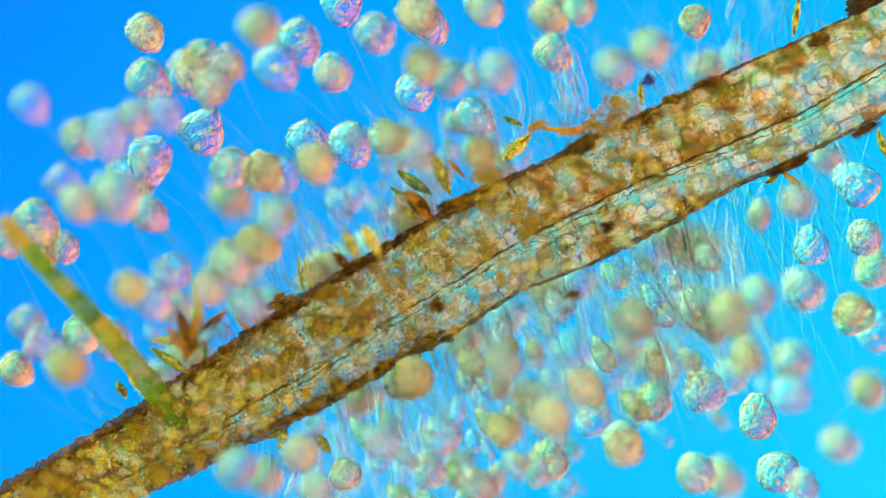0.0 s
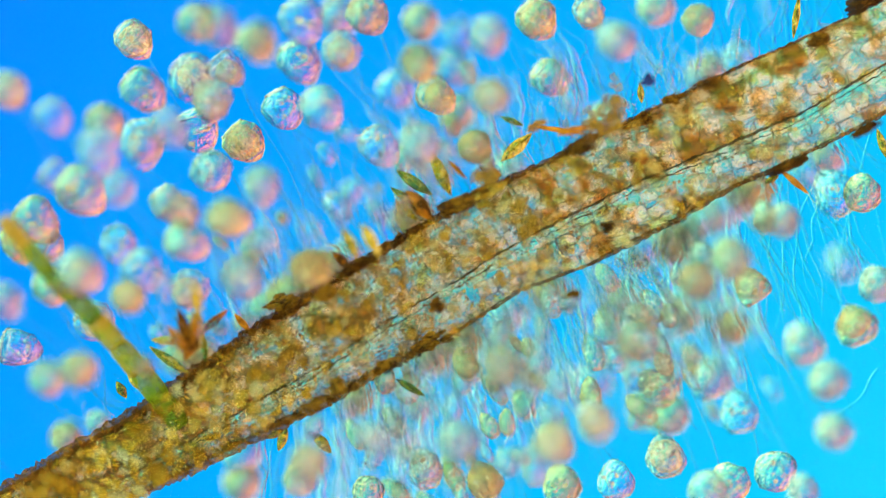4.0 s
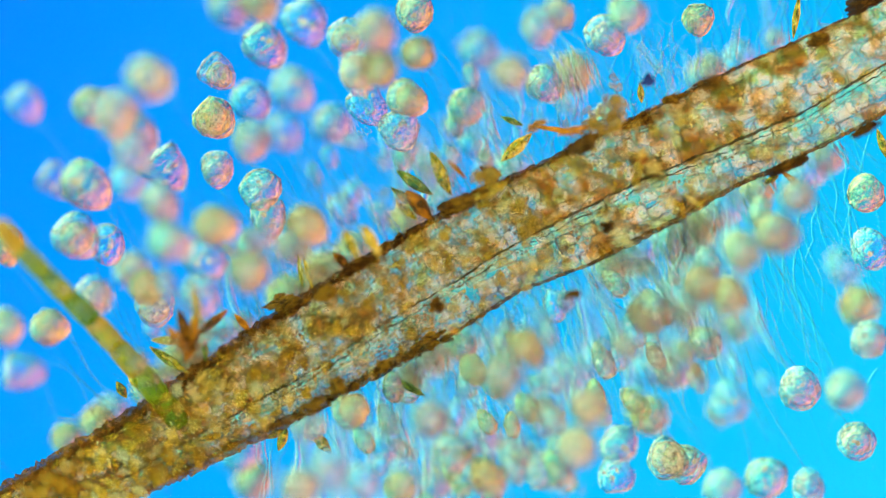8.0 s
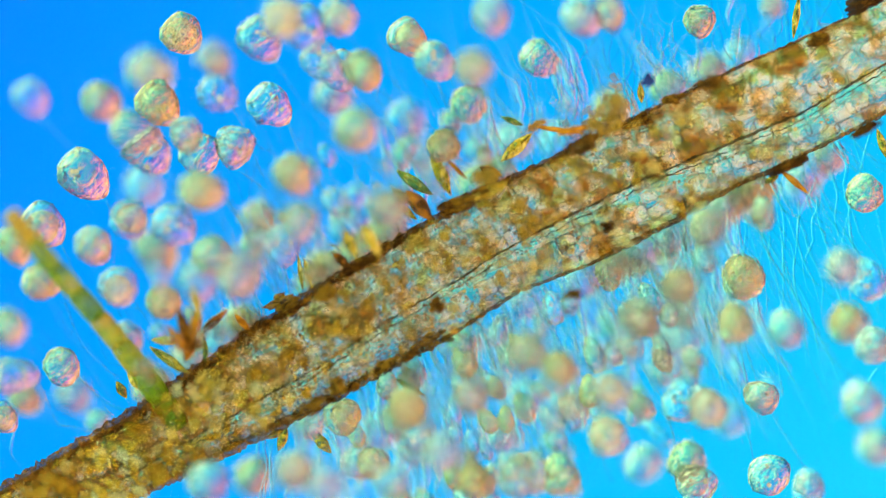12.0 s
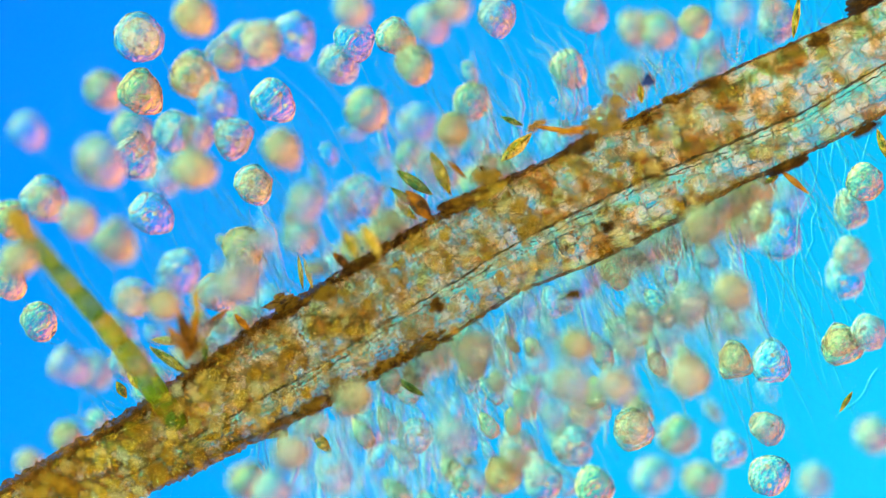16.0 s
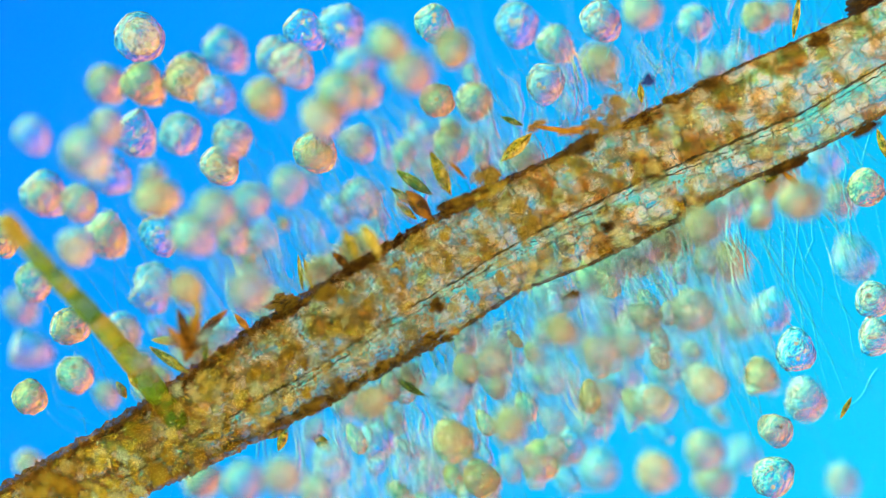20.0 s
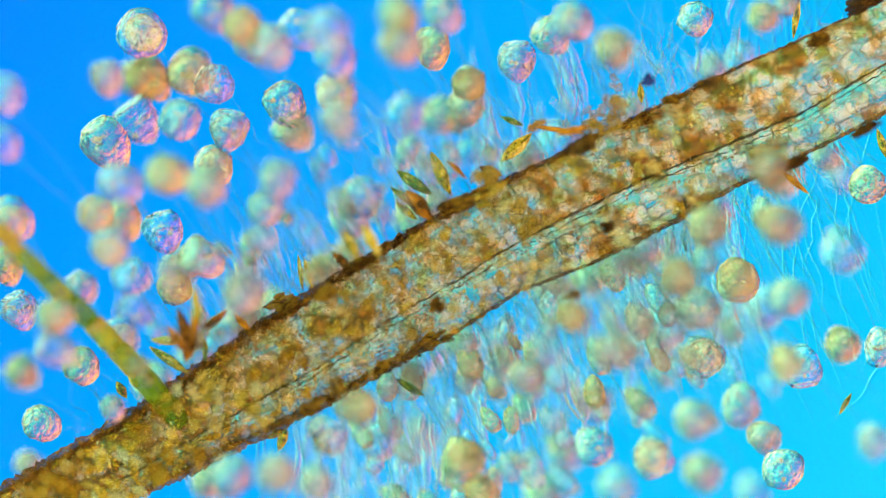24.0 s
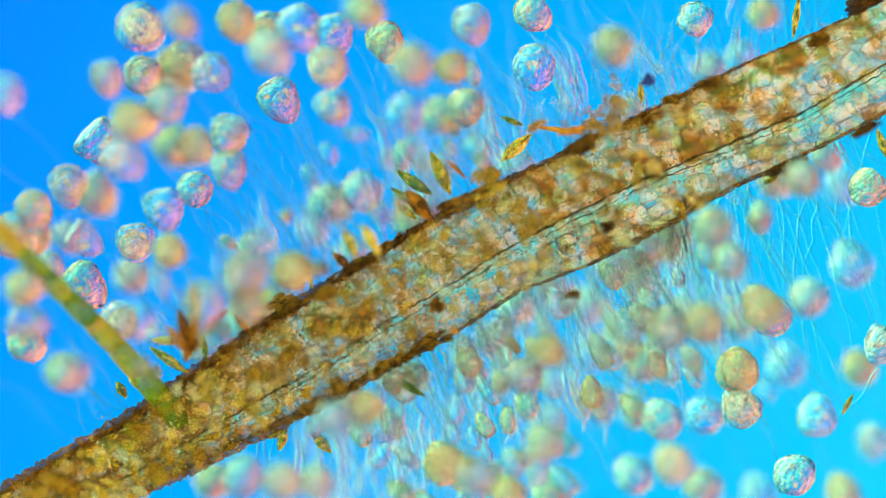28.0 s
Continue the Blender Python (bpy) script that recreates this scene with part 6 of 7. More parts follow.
    sway(bells[72], [(0, 1530, 420, -4), (1, 1540, 440, 7), (2, 1550, 470, 63), (3, 1550, 490, 73), (6, 1555, 545, -4), (7, 1550, 585, 7), (8, 1538, 600, 53), (9, 1530, 585, 17), (10, 1535, 605, 63), (11, 1540, 615, 73), (12, 1545, 610, 73), (15, 1545, 610, -4), (17, 1515, 540, 58), (18, 1495, 505, 7), (19, 1530, 525, -4), (20, 1545, 530, -4), (22.05, 1550, 530, -4), (22.2, 1425, 294, -162), (24, 1360, 300, 150), (27, 1415, 310, 150), (28, 1420, 315, 150)])
    sway(bells[73], [(0, 1545, 475, -84), (0.45, 1545, 475, -84), (0.6, 1489, 264, -141), (1.1, 1497, 261, -141), (2, 1525, 335, -68), (3, 1525, 340, -18), (7, 1530, 340, -2), (10, 1535, 340, -2), (12, 1530, 340, -2), (15, 1530, 335, -2), (16, 1530, 320, -2), (18, 1535, 325, -2), (19, 1530, 330, -2), (21, 1535, 330, -2), (24, 1535, 325, -2), (25, 1530, 320, -2), (26, 1530, 330, -2), (28, 1535, 330, -2)])
    sway(bells[74], [(0, 1420, 510, -89), (1, 1420, 515, -145), (2, 1410, 560, -156), (3, 1440, 590, -156), (6, 1370, 645, -4), (7, 1390, 670, -4), (8, 1415, 685, -4), (9, 1410, 695, -4), (10, 1450, 700, -4), (11, 1460, 710, -22), (12, 1525, 710, -123), (15.45, 1510, 700, -156), (15.6, 1270, 372, -148), (16.1, 1265, 372, -148), (17, 1380, 680, -17), (18, 1390, 680, -63), (19, 1400, 690, -73), (20, 1425, 705, -63), (21, 1440, 720, -17), (22.05, 1440, 720, -17), (22.2, 1261, 370, -148), (27.1, 1264, 372, -148), (28, 1365, 555, -4)])
    sway(bells[75], [(0, 1235, 540, -33), (1, 1220, 530, -125), (2, 1240, 535, -102), (3, 1225, 545, -139), (6, 1170, 560, -152), (9, 1225, 520, -139), (10, 1250, 530, -102), (11, 1230, 530, -143), (12, 1200, 590, -152), (15, 1200, 570, -152), (16, 1165, 590, -152), (17, 1155, 590, -152), (18, 1165, 590, -152), (19, 1170, 600, -152), (20, 1130, 580, -152), (21, 1140, 590, -152), (24, 1170, 580, -84), (25, 1160, 570, -93), (26, 1140, 590, -143), (27, 1120, 570, -152), (28, 1100, 590, -152)])
    sway(bells[76], [(0, 1255, 575, -44), (1, 1255, 580, -17), (2, 1275, 580, -53), (3, 1295, 580, -135), (6, 1285, 580, -135), (7, 1285, 600, -67), (8, 1245, 605, -47), (9, 1280, 635, -11), (10, 1310, 665, -4), (11, 1330, 690, -4), (12, 1345, 702, -4), (15, 1355, 745, -4), (19, 1355, 770, -4), (20, 1370, 760, -4), (21, 1375, 760, -4), (25, 1345, 775, -53), (25.45, 1345, 775, -53), (25.6, 1194, 413, -123), (28, 1196, 408, -123)])
    sway(bells[77], [(0, 1340, 520, 127), (0.45, 1340, 520, 127), (0.6, 1248, 380, -127), (11.1, 1254, 383, -127), (12, 1390, 580, 127), (15, 1385, 540, 127), (15.45, 1385, 540, 127), (15.6, 1256, 379, -127), (24.1, 1254, 385, -127), (25, 1270, 440, 127), (26, 1280, 460, 127), (27, 1290, 450, 127), (28, 1290, 460, 127)])
    sway(bells[78], [(0, 1510, 555, -62), (1, 1510, 580, -62), (2, 1505, 575, -62), (3, 1515, 575, -62), (6, 1510, 580, -62), (7, 1500, 580, -74), (8, 1520, 540, -130), (9, 1515, 560, -74), (10, 1525, 555, -62), (11, 1510, 565, -74), (12, 1500, 570, -136), (15, 1490, 575, -48), (16, 1490, 610, -20), (17, 1525, 640, -130), (18, 1545, 655, -155), (19, 1555, 660, -155), (19.45, 1555, 660, -155), (19.6, 1376, 314, -141), (24.1, 1385, 313, -141), (25, 1430, 350, -155), (26, 1430, 380, -155), (27, 1430, 395, -155), (27.45, 1430, 395, -155), (27.6, 1377, 318, -141), (28, 1376, 314, -141)])
    sway(bells[79], [(0, 1550, 585, -77), (1, 1555, 595, -77), (1.45, 1555, 595, -77), (1.6, 1428, 296, -151), (3.8, 1424, 293, -151), (6, 1545, 410, -190), (7, 1550, 430, -160), (8, 1540, 440, -20), (9, 1530, 465, 1), (10, 1535, 475, -10), (11, 1530, 485, -67), (12, 1535, 495, -77), (15, 1540, 500, -77), (16, 1495, 490, -67), (17, 1440, 500, -31), (18, 1360, 490, -160), (19, 1350, 520, -175), (20, 1365, 550, -92), (21, 1360, 570, -77), (26, 1350, 530, -190), (27, 1355, 590, -190), (28, 1390, 645, -190)])
    sway(bells[80], [(0, 1400, 635, 135), (1, 1400, 640, 135), (2, 1455, 630, 135), (3, 1460, 670, 135), (6, 1480, 675, 135), (8, 1495, 690, 135), (10, 1520, 700, 135), (10.45, 1520, 700, 135), (10.6, 1288, 359, -162), (20.1, 1296, 357, -162), (21, 1365, 510, 135), (24, 1395, 525, 135), (25, 1390, 520, 135), (26, 1430, 520, 135), (27, 1420, 530, 135), (28, 1430, 525, 135)])
    sway(bells[81], [(0, 1400, 690, 137), (0.45, 1400, 690, 137), (0.6, 1280, 371, -142), (12.8, 1281, 367, -142), (15, 1360, 605, -8), (16, 1365, 640, -8), (17, 1355, 630, -8), (18, 1385, 620, -8), (19, 1400, 615, -8), (21, 1415, 630, -8), (24, 1420, 650, 6), (25, 1425, 650, 52), (26, 1430, 660, 62), (27, 1460, 700, 62), (28, 1445, 735, 62)])
    sway(bells[82], [(0, 1535, 690, -184), (1, 1525, 690, -184), (1.45, 1525, 690, -184), (1.6, 1341, 335, -131), (21.8, 1344, 336, -131), (24, 1490, 610, -83), (25, 1470, 640, -96), (26, 1490, 655, -171), (27, 1500, 640, -184), (28, 1520, 650, -184)])
    sway(bells[83], [(0, 1340, 735, -7), (1, 1355, 740, -7), (2, 1335, 695, -7), (2.35, 1335, 695, -7), (2.5, 1180, 414, -149), (8.1, 1188, 422, -149), (9, 1345, 745, 140), (10, 1370, 780, 140), (10.45, 1370, 780, 140), (10.6, 1181, 414, -149), (20.1, 1186, 421, -149), (21, 1330, 710, 140), (24, 1310, 715, 85), (25, 1330, 740, 126), (25.45, 1330, 740, 126), (25.6, 1180, 422, -149), (28, 1187, 419, -149)])
    sway(bells[84], [(0, 1245, 690, -51), (1, 1260, 690, -62), (2, 1245, 670, -112), (3, 1250, 665, -68), (6, 1265, 680, -134), (7, 1260, 680, -134), (8, 1195, 650, -134), (10, 1190, 635, 5), (10.45, 1190, 635, 5), (10.6, 1134, 442, -154), (28, 1137, 443, -154)])
    sway(bells[85], [(0, 1290, 665, -83), (1, 1280, 660, -162), (1.45, 1280, 660, -162), (1.6, 1125, 445, -123), (8.1, 1128, 446, -123), (9, 1200, 720, -189), (10, 1250, 750, -189), (12, 1290, 740, -189), (15, 1295, 790, -57), (16, 1290, 795, -74), (17, 1320, 800, -171), (18, 1300, 810, -189), (19, 1310, 800, -189), (20, 1315, 805, -189), (21, 1300, 810, -189), (24, 1330, 870, -189), (25, 1330, 860, -189), (26, 1340, 870, -189), (27, 1330, 870, -189), (28, 1340, 870, -189)])
    sway(bells[86], [(0, 1320, 630, 174), (2, 1330, 580, 134), (3, 1320, 520, 32), (6, 1355, 500, 18), (7, 1310, 545, 74), (8, 1290, 520, 148), (9, 1275, 535, 88), (10, 1285, 545, 88), (11, 1310, 540, 148), (12, 1300, 570, 94), (15, 1300, 615, 4), (17, 1300, 650, 4), (18, 1325, 650, 4), (19, 1340, 660, 14), (20, 1345, 665, 65), (21, 1355, 670, 74), (24, 1390, 640, 174), (24.45, 1390, 640, 174), (24.6, 1215, 404, -126), (26.1, 1224, 395, -126), (27, 1300, 580, 174), (27.45, 1300, 580, 174), (27.6, 1222, 395, -126), (28, 1490, 870, 174)])
    sway(bells[87], [(0, 1155, 710, -64), (1, 1165, 735, -64), (3, 1195, 735, -131), (6, 1160, 730, -64), (7, 1175, 745, -72), (8, 1150, 735, -122), (9, 1140, 720, -131), (10, 1160, 700, -131), (10.45, 1160, 700, -131), (10.6, 1047, 490, -161), (11.1, 1049, 488, -161), (12, 1215, 815, -64), (15, 1160, 780, -131), (16, 1200, 770, -131), (17, 1180, 730, -131), (18, 1215, 760, -131), (19, 1160, 760, -131), (19.45, 1160, 760, -131), (19.6, 1048, 488, -161), (24.1, 1044, 489, -161), (25, 1030, 590, -131), (27, 1090, 630, -131), (28, 1140, 640, -131)])
    sway(bells[88], [(0, 1150, 640, -151), (1, 1150, 675, -68), (2, 1150, 680, -51), (3, 1165, 685, -51), (4.05, 1165, 685, -51), (4.2, 1072, 477, -142), (6, 1067, 482, -142), (7, 1215, 790, -9), (10, 1200, 835, -9), (12, 1230, 855, -9), (15, 1235, 840, -76), (16, 1240, 850, -159), (19, 1270, 850, -175), (20, 1260, 850, -175), (21, 1260, 850, -175), (24, 1240, 835, -175), (25, 1260, 840, -159), (26, 1260, 830, -68), (27, 1260, 840, -68), (28, 1240, 860, -151)])
    sway(bells[89], [(0, 1100, 775, 50), (1, 1150, 800, 43), (2, 1215, 860, 9), (3, 1235, 870, 39), (6, 1280, 850, 136), (7, 1275, 855, 72), (9, 1290, 865, 157), (10, 1320, 860, 157), (10.9, 1320, 945, 157), (28, 1320, 945, 157)])
    sway(bells[90], [(0, 1105, 790, 75), (1, 1115, 790, 75), (2, 1155, 810, 66), (3, 1170, 808, 21), (6, 1185, 810, 8), (7, 1180, 820, 8), (9, 1180, 795, 21), (10, 1180, 780, 75), (11, 1205, 740, 119), (12, 1250, 720, 87), (15, 1210, 660, 135), (17, 1225, 680, 135), (18, 1225, 690, 135), (19, 1235, 690, 135), (20, 1250, 680, 135), (21, 1255, 680, 135), (24, 1245, 630, 8), (26, 1285, 695, 8), (27, 1300, 715, 8), (28, 1310, 720, 8)])
    sway(bells[91], [(0, 1050, 740, -64), (1, 1050, 785, -54), (2, 1060, 805, -4), (3, 1068, 830, 5), (6, 1130, 865, 5), (7, 1130, 865, -4), (8, 1090, 840, -45), (9, 1115, 820, -4), (10, 1125, 850, -13), (11, 1090, 850, -127), (11.45, 1090, 850, -127), (11.6, 930, 530, -149), (19.1, 933, 534, -149), (20, 1005, 790, -85), (21, 940, 760, -148), (24, 1000, 800, -169), (25, 1000, 810, -169), (26, 1050, 860, -169), (26.9, 1050, 945, -169), (28, 1050, 945, -169)])
    sway(bells[92], [(0, 975, 735, 179), (1, 970, 740, 179), (2, 985, 770, 179), (3, 975, 780, 179), (6, 990, 790, 179), (7, 990, 795, 179), (8, 1020, 790, 164), (9, 1025, 785, 83), (10, 1045, 760, 83), (11, 1070, 780, 149), (12, 1075, 770, 90), (15, 1100, 750, 52), (16, 1120, 760, -2), (18, 1150, 835, -13), (19, 1160, 850, 8), (20, 1160, 835, 134), (21, 1160, 800, 90), (24, 1155, 810, 68), (25, 1150, 820, 68), (26, 1160, 830, 68), (27, 1165, 830, 83), (28, 1190, 820, 157)])
    sway(bells[93], [(0, 1120, 560, 140), (1, 1135, 580, 140), (2, 1125, 590, 132), (3, 1140, 600, 90), (6, 1110, 600, 140), (7, 1140, 590, 132), (8, 1150, 550, 85), (9, 1160, 590, 85), (10, 1150, 580, 123), (11, 1160, 590, 94), (12, 1130, 560, 127), (15, 1215, 545, 90), (16, 1220, 530, 127), (18, 1225, 510, 140), (19, 1205, 540, 132), (20, 1225, 545, 85), (24.45, 1235, 540, 77), (24.6, 1108, 455, -159), (26.1, 1112, 452, -159), (27, 1170, 610, 140), (28, 1180, 580, 140)])
    sway(bells[94], [(0, 1240, 440, -183), (1, 1260, 440, -183), (2, 1235, 440, -183), (3, 1200, 440, -183), (6, 1235, 400, -93), (7, 1235, 410, -168), (8, 1235, 410, -183), (9, 1230, 400, -183), (10, 1220, 440, -183), (11, 1260, 470, -153), (12, 1315, 490, -24), (15, 1310, 430, -183), (16, 1315, 400, -183), (17, 1300, 450, -183), (18, 1300, 450, -183), (19, 1320, 460, -183), (20, 1290, 460, -183), (21, 1280, 480, -183), (24, 1305, 495, 7), (25, 1290, 520, 7), (26, 1290, 570, 7), (27, 1285, 605, 7), (28, 1305, 655, 7)])
    sway(bells[95], [(0, 1290, 550, 186), (1, 1310, 530, 151), (2, 1320, 490, 36), (3, 1295, 460, 134), (7, 1290, 450, 186), (8, 1310, 440, 186), (8.45, 1310, 440, 186), (8.6, 1239, 383, -130), (11.1, 1246, 386, -130), (12, 1250, 400, 186), (16, 1240, 400, 186), (17, 1230, 400, 186), (18, 1230, 400, 186), (19, 1240, 390, 186), (20, 1240, 400, 186), (24, 1250, 400, 186), (25, 1270, 400, 186), (26, 1250, 400, 186), (27, 1250, 400, 186), (28, 1260, 400, 186)])
    sway(bells[96], [(0, 1485, 785, -171), (1, 1475, 790, -171), (6, 1480, 750, -62), (7, 1490, 765, -8), (8, 1515, 780, -19), (9, 1535, 780, -147), (10, 1540, 800, -171), (11, 1540, 790, -171), (12, 1550, 790, -171), (15, 1545, 800, -171), (16, 1545, 770, -171), (19, 1545, 800, -171), (19.9, 1630, 800, -171), (28, 1630, 800, -171)])
    sway(bells[97], [(0, 1375, 835, -5), (3, 1370, 832, -5), (6, 1375, 840, 65), (7, 1365, 840, 18), (8, 1355, 845, 59), (9, 1355, 845, 7), (11, 1360, 830, -5), (12, 1360, 840, -5), (15, 1360, 840, -5), (19, 1365, 845, -5), (21, 1370, 840, -5), (24, 1385, 830, -5), (25, 1388, 835, -5), (26, 1385, 830, -5), (27, 1390, 840, -5), (28, 1405, 840, -5)])
    sway(bells[98], [(0, 1420, 860, 55), (3, 1420, 868, 55), (6, 1420, 865, 156), (7, 1430, 860, 72), (8, 1430, 860, 47), (9, 1475, 850, 2), (10, 1480, 850, 2), (11, 1440, 855, 47), (12, 1430, 860, 55), (16, 1440, 850, 182), (17, 1440, 860, 182), (19, 1440, 860, 182), (20, 1490, 850, 182), (21, 1480, 840, 182), (24, 1545, 780, 182), (28, 1545, 780, 182)])
    sway(bells[99], [(0, 1230, 835, 66), (1, 1240, 850, 66), (2, 1270, 835, 58), (3, 1280, 840, 18), (6, 1310, 870, 6), (6.35, 1310, 870, 6), (6.5, 1079, 468, -155), (19.1, 1078, 468, -155), (20, 1245, 795, 146), (21, 1240, 800, 146), (24, 1225, 740, 146), (25, 1220, 760, 146), (26, 1220, 730, 146), (27, 1250, 760, 146), (27.45, 1250, 760, 146), (27.6, 1087, 471, -155), (28, 1083, 465, -155)])
    sway(bells[100], [(0, 1280, 845, -163), (0.45, 1280, 845, -163), (0.6, 1097, 459, -150), (2, 1098, 464, -150), (3, 1100, 530, -163), (4.05, 1100, 530, -163), (4.2, 1094, 463, -150), (25.1, 1094, 466, -150), (26, 1290, 860, -163), (26.45, 1290, 860, -163), (26.6, 1096, 465, -150), (27.1, 1094, 462, -150), (28, 1130, 500, -163)])
    sway(bells[101], [(0, 970, 815, -44), (1, 980, 830, -21), (2, 990, 840, -46), (6, 995, 865, -52), (7, 1000, 865, -69), (8, 980, 830, -148), (9, 1020, 860, -52), (10, 1055, 830, -27), (11, 1030, 850, -131), (12, 990, 840, -78), (15, 1045, 850, -52), (16, 1050, 860, -52), (17, 1040, 835, -52), (18, 1020, 850, -52), (19, 950, 850, -52), (20, 955, 815, -52), (21, 970, 830, -52), (24, 960, 870, -183), (25, 970, 870, -183), (26, 940, 870, -183), (27, 970, 870, -183), (28, 970, 870, -183)])
    sway(bells[102], [(0, 890, 760, 127), (1, 900, 780, 119), (2, 890, 820, 64), (3, 852, 838, 11), (6, 870, 865, 64), (8, 860, 840, 102), (9, 880, 835, 16), (10, 870, 855, 16), (11, 850, 860, 102), (12, 840, 850, 77), (15, 865, 860, 64), (16, 890, 840, 55), (17, 885, 860, 7), (18, 845, 870, -2), (20, 850, 845, -2), (24, 850, 870, 64), (26, 900, 860, 64), (28, 900, 870, 127)])
    sway(bells[103], [(0, 780, 770, 64), (1, 805, 795, 22), (2, 828, 820, 31), (3, 820, 800, 140), (6, 800, 770, 182), (7, 800, 790, 168), (8, 800, 800, 105), (9, 820, 800, 161), (11, 790, 830, 182), (12, 780, 800, 182), (15, 780, 790, 182), (16, 800, 770, 182), (17, 770, 730, 168), (18, 815, 670, 91), (19, 785, 675, 77), (20, 800, 695, 77), (21, 795, 730, 77), (22.05, 795, 730, 77), (22.2, 751, 636, -166), (27.1, 755, 633, -166), (28, 840, 840, 182)])
    sway(bells[104], [(0, 760, 830, -67), (1, 755, 825, -16), (2, 765, 825, -5), (3, 758, 828, -5), (6, 750, 830, -5), (7, 745, 830, -26), (8, 770, 850, -140), (9, 760, 860, -108), (10, 700, 850, -140), (11, 625, 865, -36), (12, 635, 815, -67), (13.05, 635, 815, -67), (13.2, 702, 664, -119), (18.1, 703, 666, -119), (19, 720, 860, -178), (20, 760, 840, -178), (21, 750, 780, -178), (24.45, 740, 760, -178), (24.6, 705, 663, -119), (28, 699, 665, -119)])
    sway(bells[105], [(0, 670, 780, 107), (1, 670, 780, 184), (3, 670, 775, 199), (6, 630, 770, 84), (7, 620, 790, 100), (8, 580, 830, 184), (9, 590, 850, 199), (10, 600, 860, 199), (11, 570, 850, 199), (12, 570, 850, 199), (15, 590, 840, 176), (16, 590, 835, 100), (17, 585, 840, 84), (18, 590, 835, 100), (19, 610, 810, 168), (20, 585, 820, 100), (21, 590, 820, 84), (24, 580, 770, 84), (25, 590, 780, 100), (26, 590, 770, 184), (27, 590, 760, 199), (28, 590, 740, 199)])
    sway(bells[106], [(0, 845, 860, 79), (1.45, 845, 865, 79), (1.6, 826, 604, -137), (7, 817, 599, -137), (8, 760, 740, 147), (9, 790, 730, 147), (12, 830, 700, 147), (15, 840, 620, 147), (16, 840, 620, 147), (17, 840, 640, 147), (19, 840, 640, 147), (20, 870, 640, 138), (21, 910, 670, 93), (24, 930, 665, 79), (25, 930, 670, 79), (26, 955, 675, 79), (27, 935, 690, 79), (28, 925, 665, 79)])
    sway(bells[107], [(0, 610, 840, -9), (1, 625, 860, -9), (2, 635, 870, -9), (3, 635, 875, -9), (6, 695, 860, 15), (7, 690, 870, 125), (8, 710, 860, 152), (8.45, 710, 860, 152), (8.6, 615, 705, -125), (11.1, 617, 708, -125), (12, 660, 820, 51), (13.15, 660, 820, 51), (13.3, 614, 705, -125), (28, 617, 705, -125)])
    sway(bells[108], [(0, 530, 800, 101), (1, 535, 805, 186), (2, 520, 805, 203), (3, 530, 805, 203), (6, 560, 850, 203), (7, 560, 850, 203), (8, 530, 860, 203), (9, 510, 820, 203), (10, 510, 830, 203), (11, 500, 830, 203), (12, 520, 830, 203), (15, 515, 815, 101), (16, 515, 800, 186), (17, 530, 800, 203), (18, 520, 830, 203), (19, 520, 820, 203), (20, 500, 840, 203), (21, 500, 810, 203), (24, 490, 835, 203), (25, 500, 840, 203), (26, 500, 850, 203), (28, 500, 850, 203)])
    sway(bells[109], [(0, 560, 865, 179), (1, 560, 870, 179), (2, 560, 860, 179), (6, 490, 820, 2), (7, 485, 805, 2), (7.35, 485, 805, 2), (7.5, 543, 748, -139), (17.1, 550, 746, -139), (18, 590, 870, 2), (20, 560, 870, 179), (21, 560, 860, 179), (28, 560, 850, 179)])
    sway(bells[110], [(0, 470, 840, -180), (1, 485, 855, -180), (2, 430, 850, -180), (3, 430, 855, -180), (7, 430, 850, -180), (8, 450, 850, -180), (10, 430, 840, -180), (11, 430, 840, -180), (12, 450, 840, -180), (15, 440, 840, -180), (16, 440, 850, -180), (17, 390, 850, -180), (19, 380, 850, -180), (20, 360, 850, -180), (21, 360, 850, -180), (26, 380, 850, -180), (28, 380, 850, -180)])
    sway(bells[111], [(0, 420, 825, 151), (1, 420, 845, 151), (2, 370, 850, 151), (2.35, 370, 850, 151), (2.5, 428, 806, -147), (11.1, 427, 799, -147), (12, 370, 850, 151), (13.05, 370, 850, 151), (13.2, 430, 803, -147), (15.1, 434, 807, -147), (16, 480, 870, 151), (17, 470, 840, 151), (18, 450, 850, 151), (20, 430, 850, 151), (21, 430, 845, 151), (24, 410, 840, 151), (26, 430, 845, 151), (28, 430, 840, 151)])
    sway(bells[112], [(0, 730, 665, 65), (1.45, 730, 665, 65), (1.6, 763, 630, -153), (9.1, 763, 629, -153), (10, 725, 730, 65), (12, 720, 720, 139), (13.05, 720, 720, 139), (13.2, 762, 634, -153), (16.1, 765, 628, -153), (17, 875, 785, 65), (18, 850, 760, 65), (19, 820, 765, 65), (20, 800, 780, 65), (21, 810, 830, 65), (24, 820, 810, 79), (25, 830, 810, 119), (26, 820, 820, 74), (27, 820, 820, 65), (28, 785, 820, 65)])
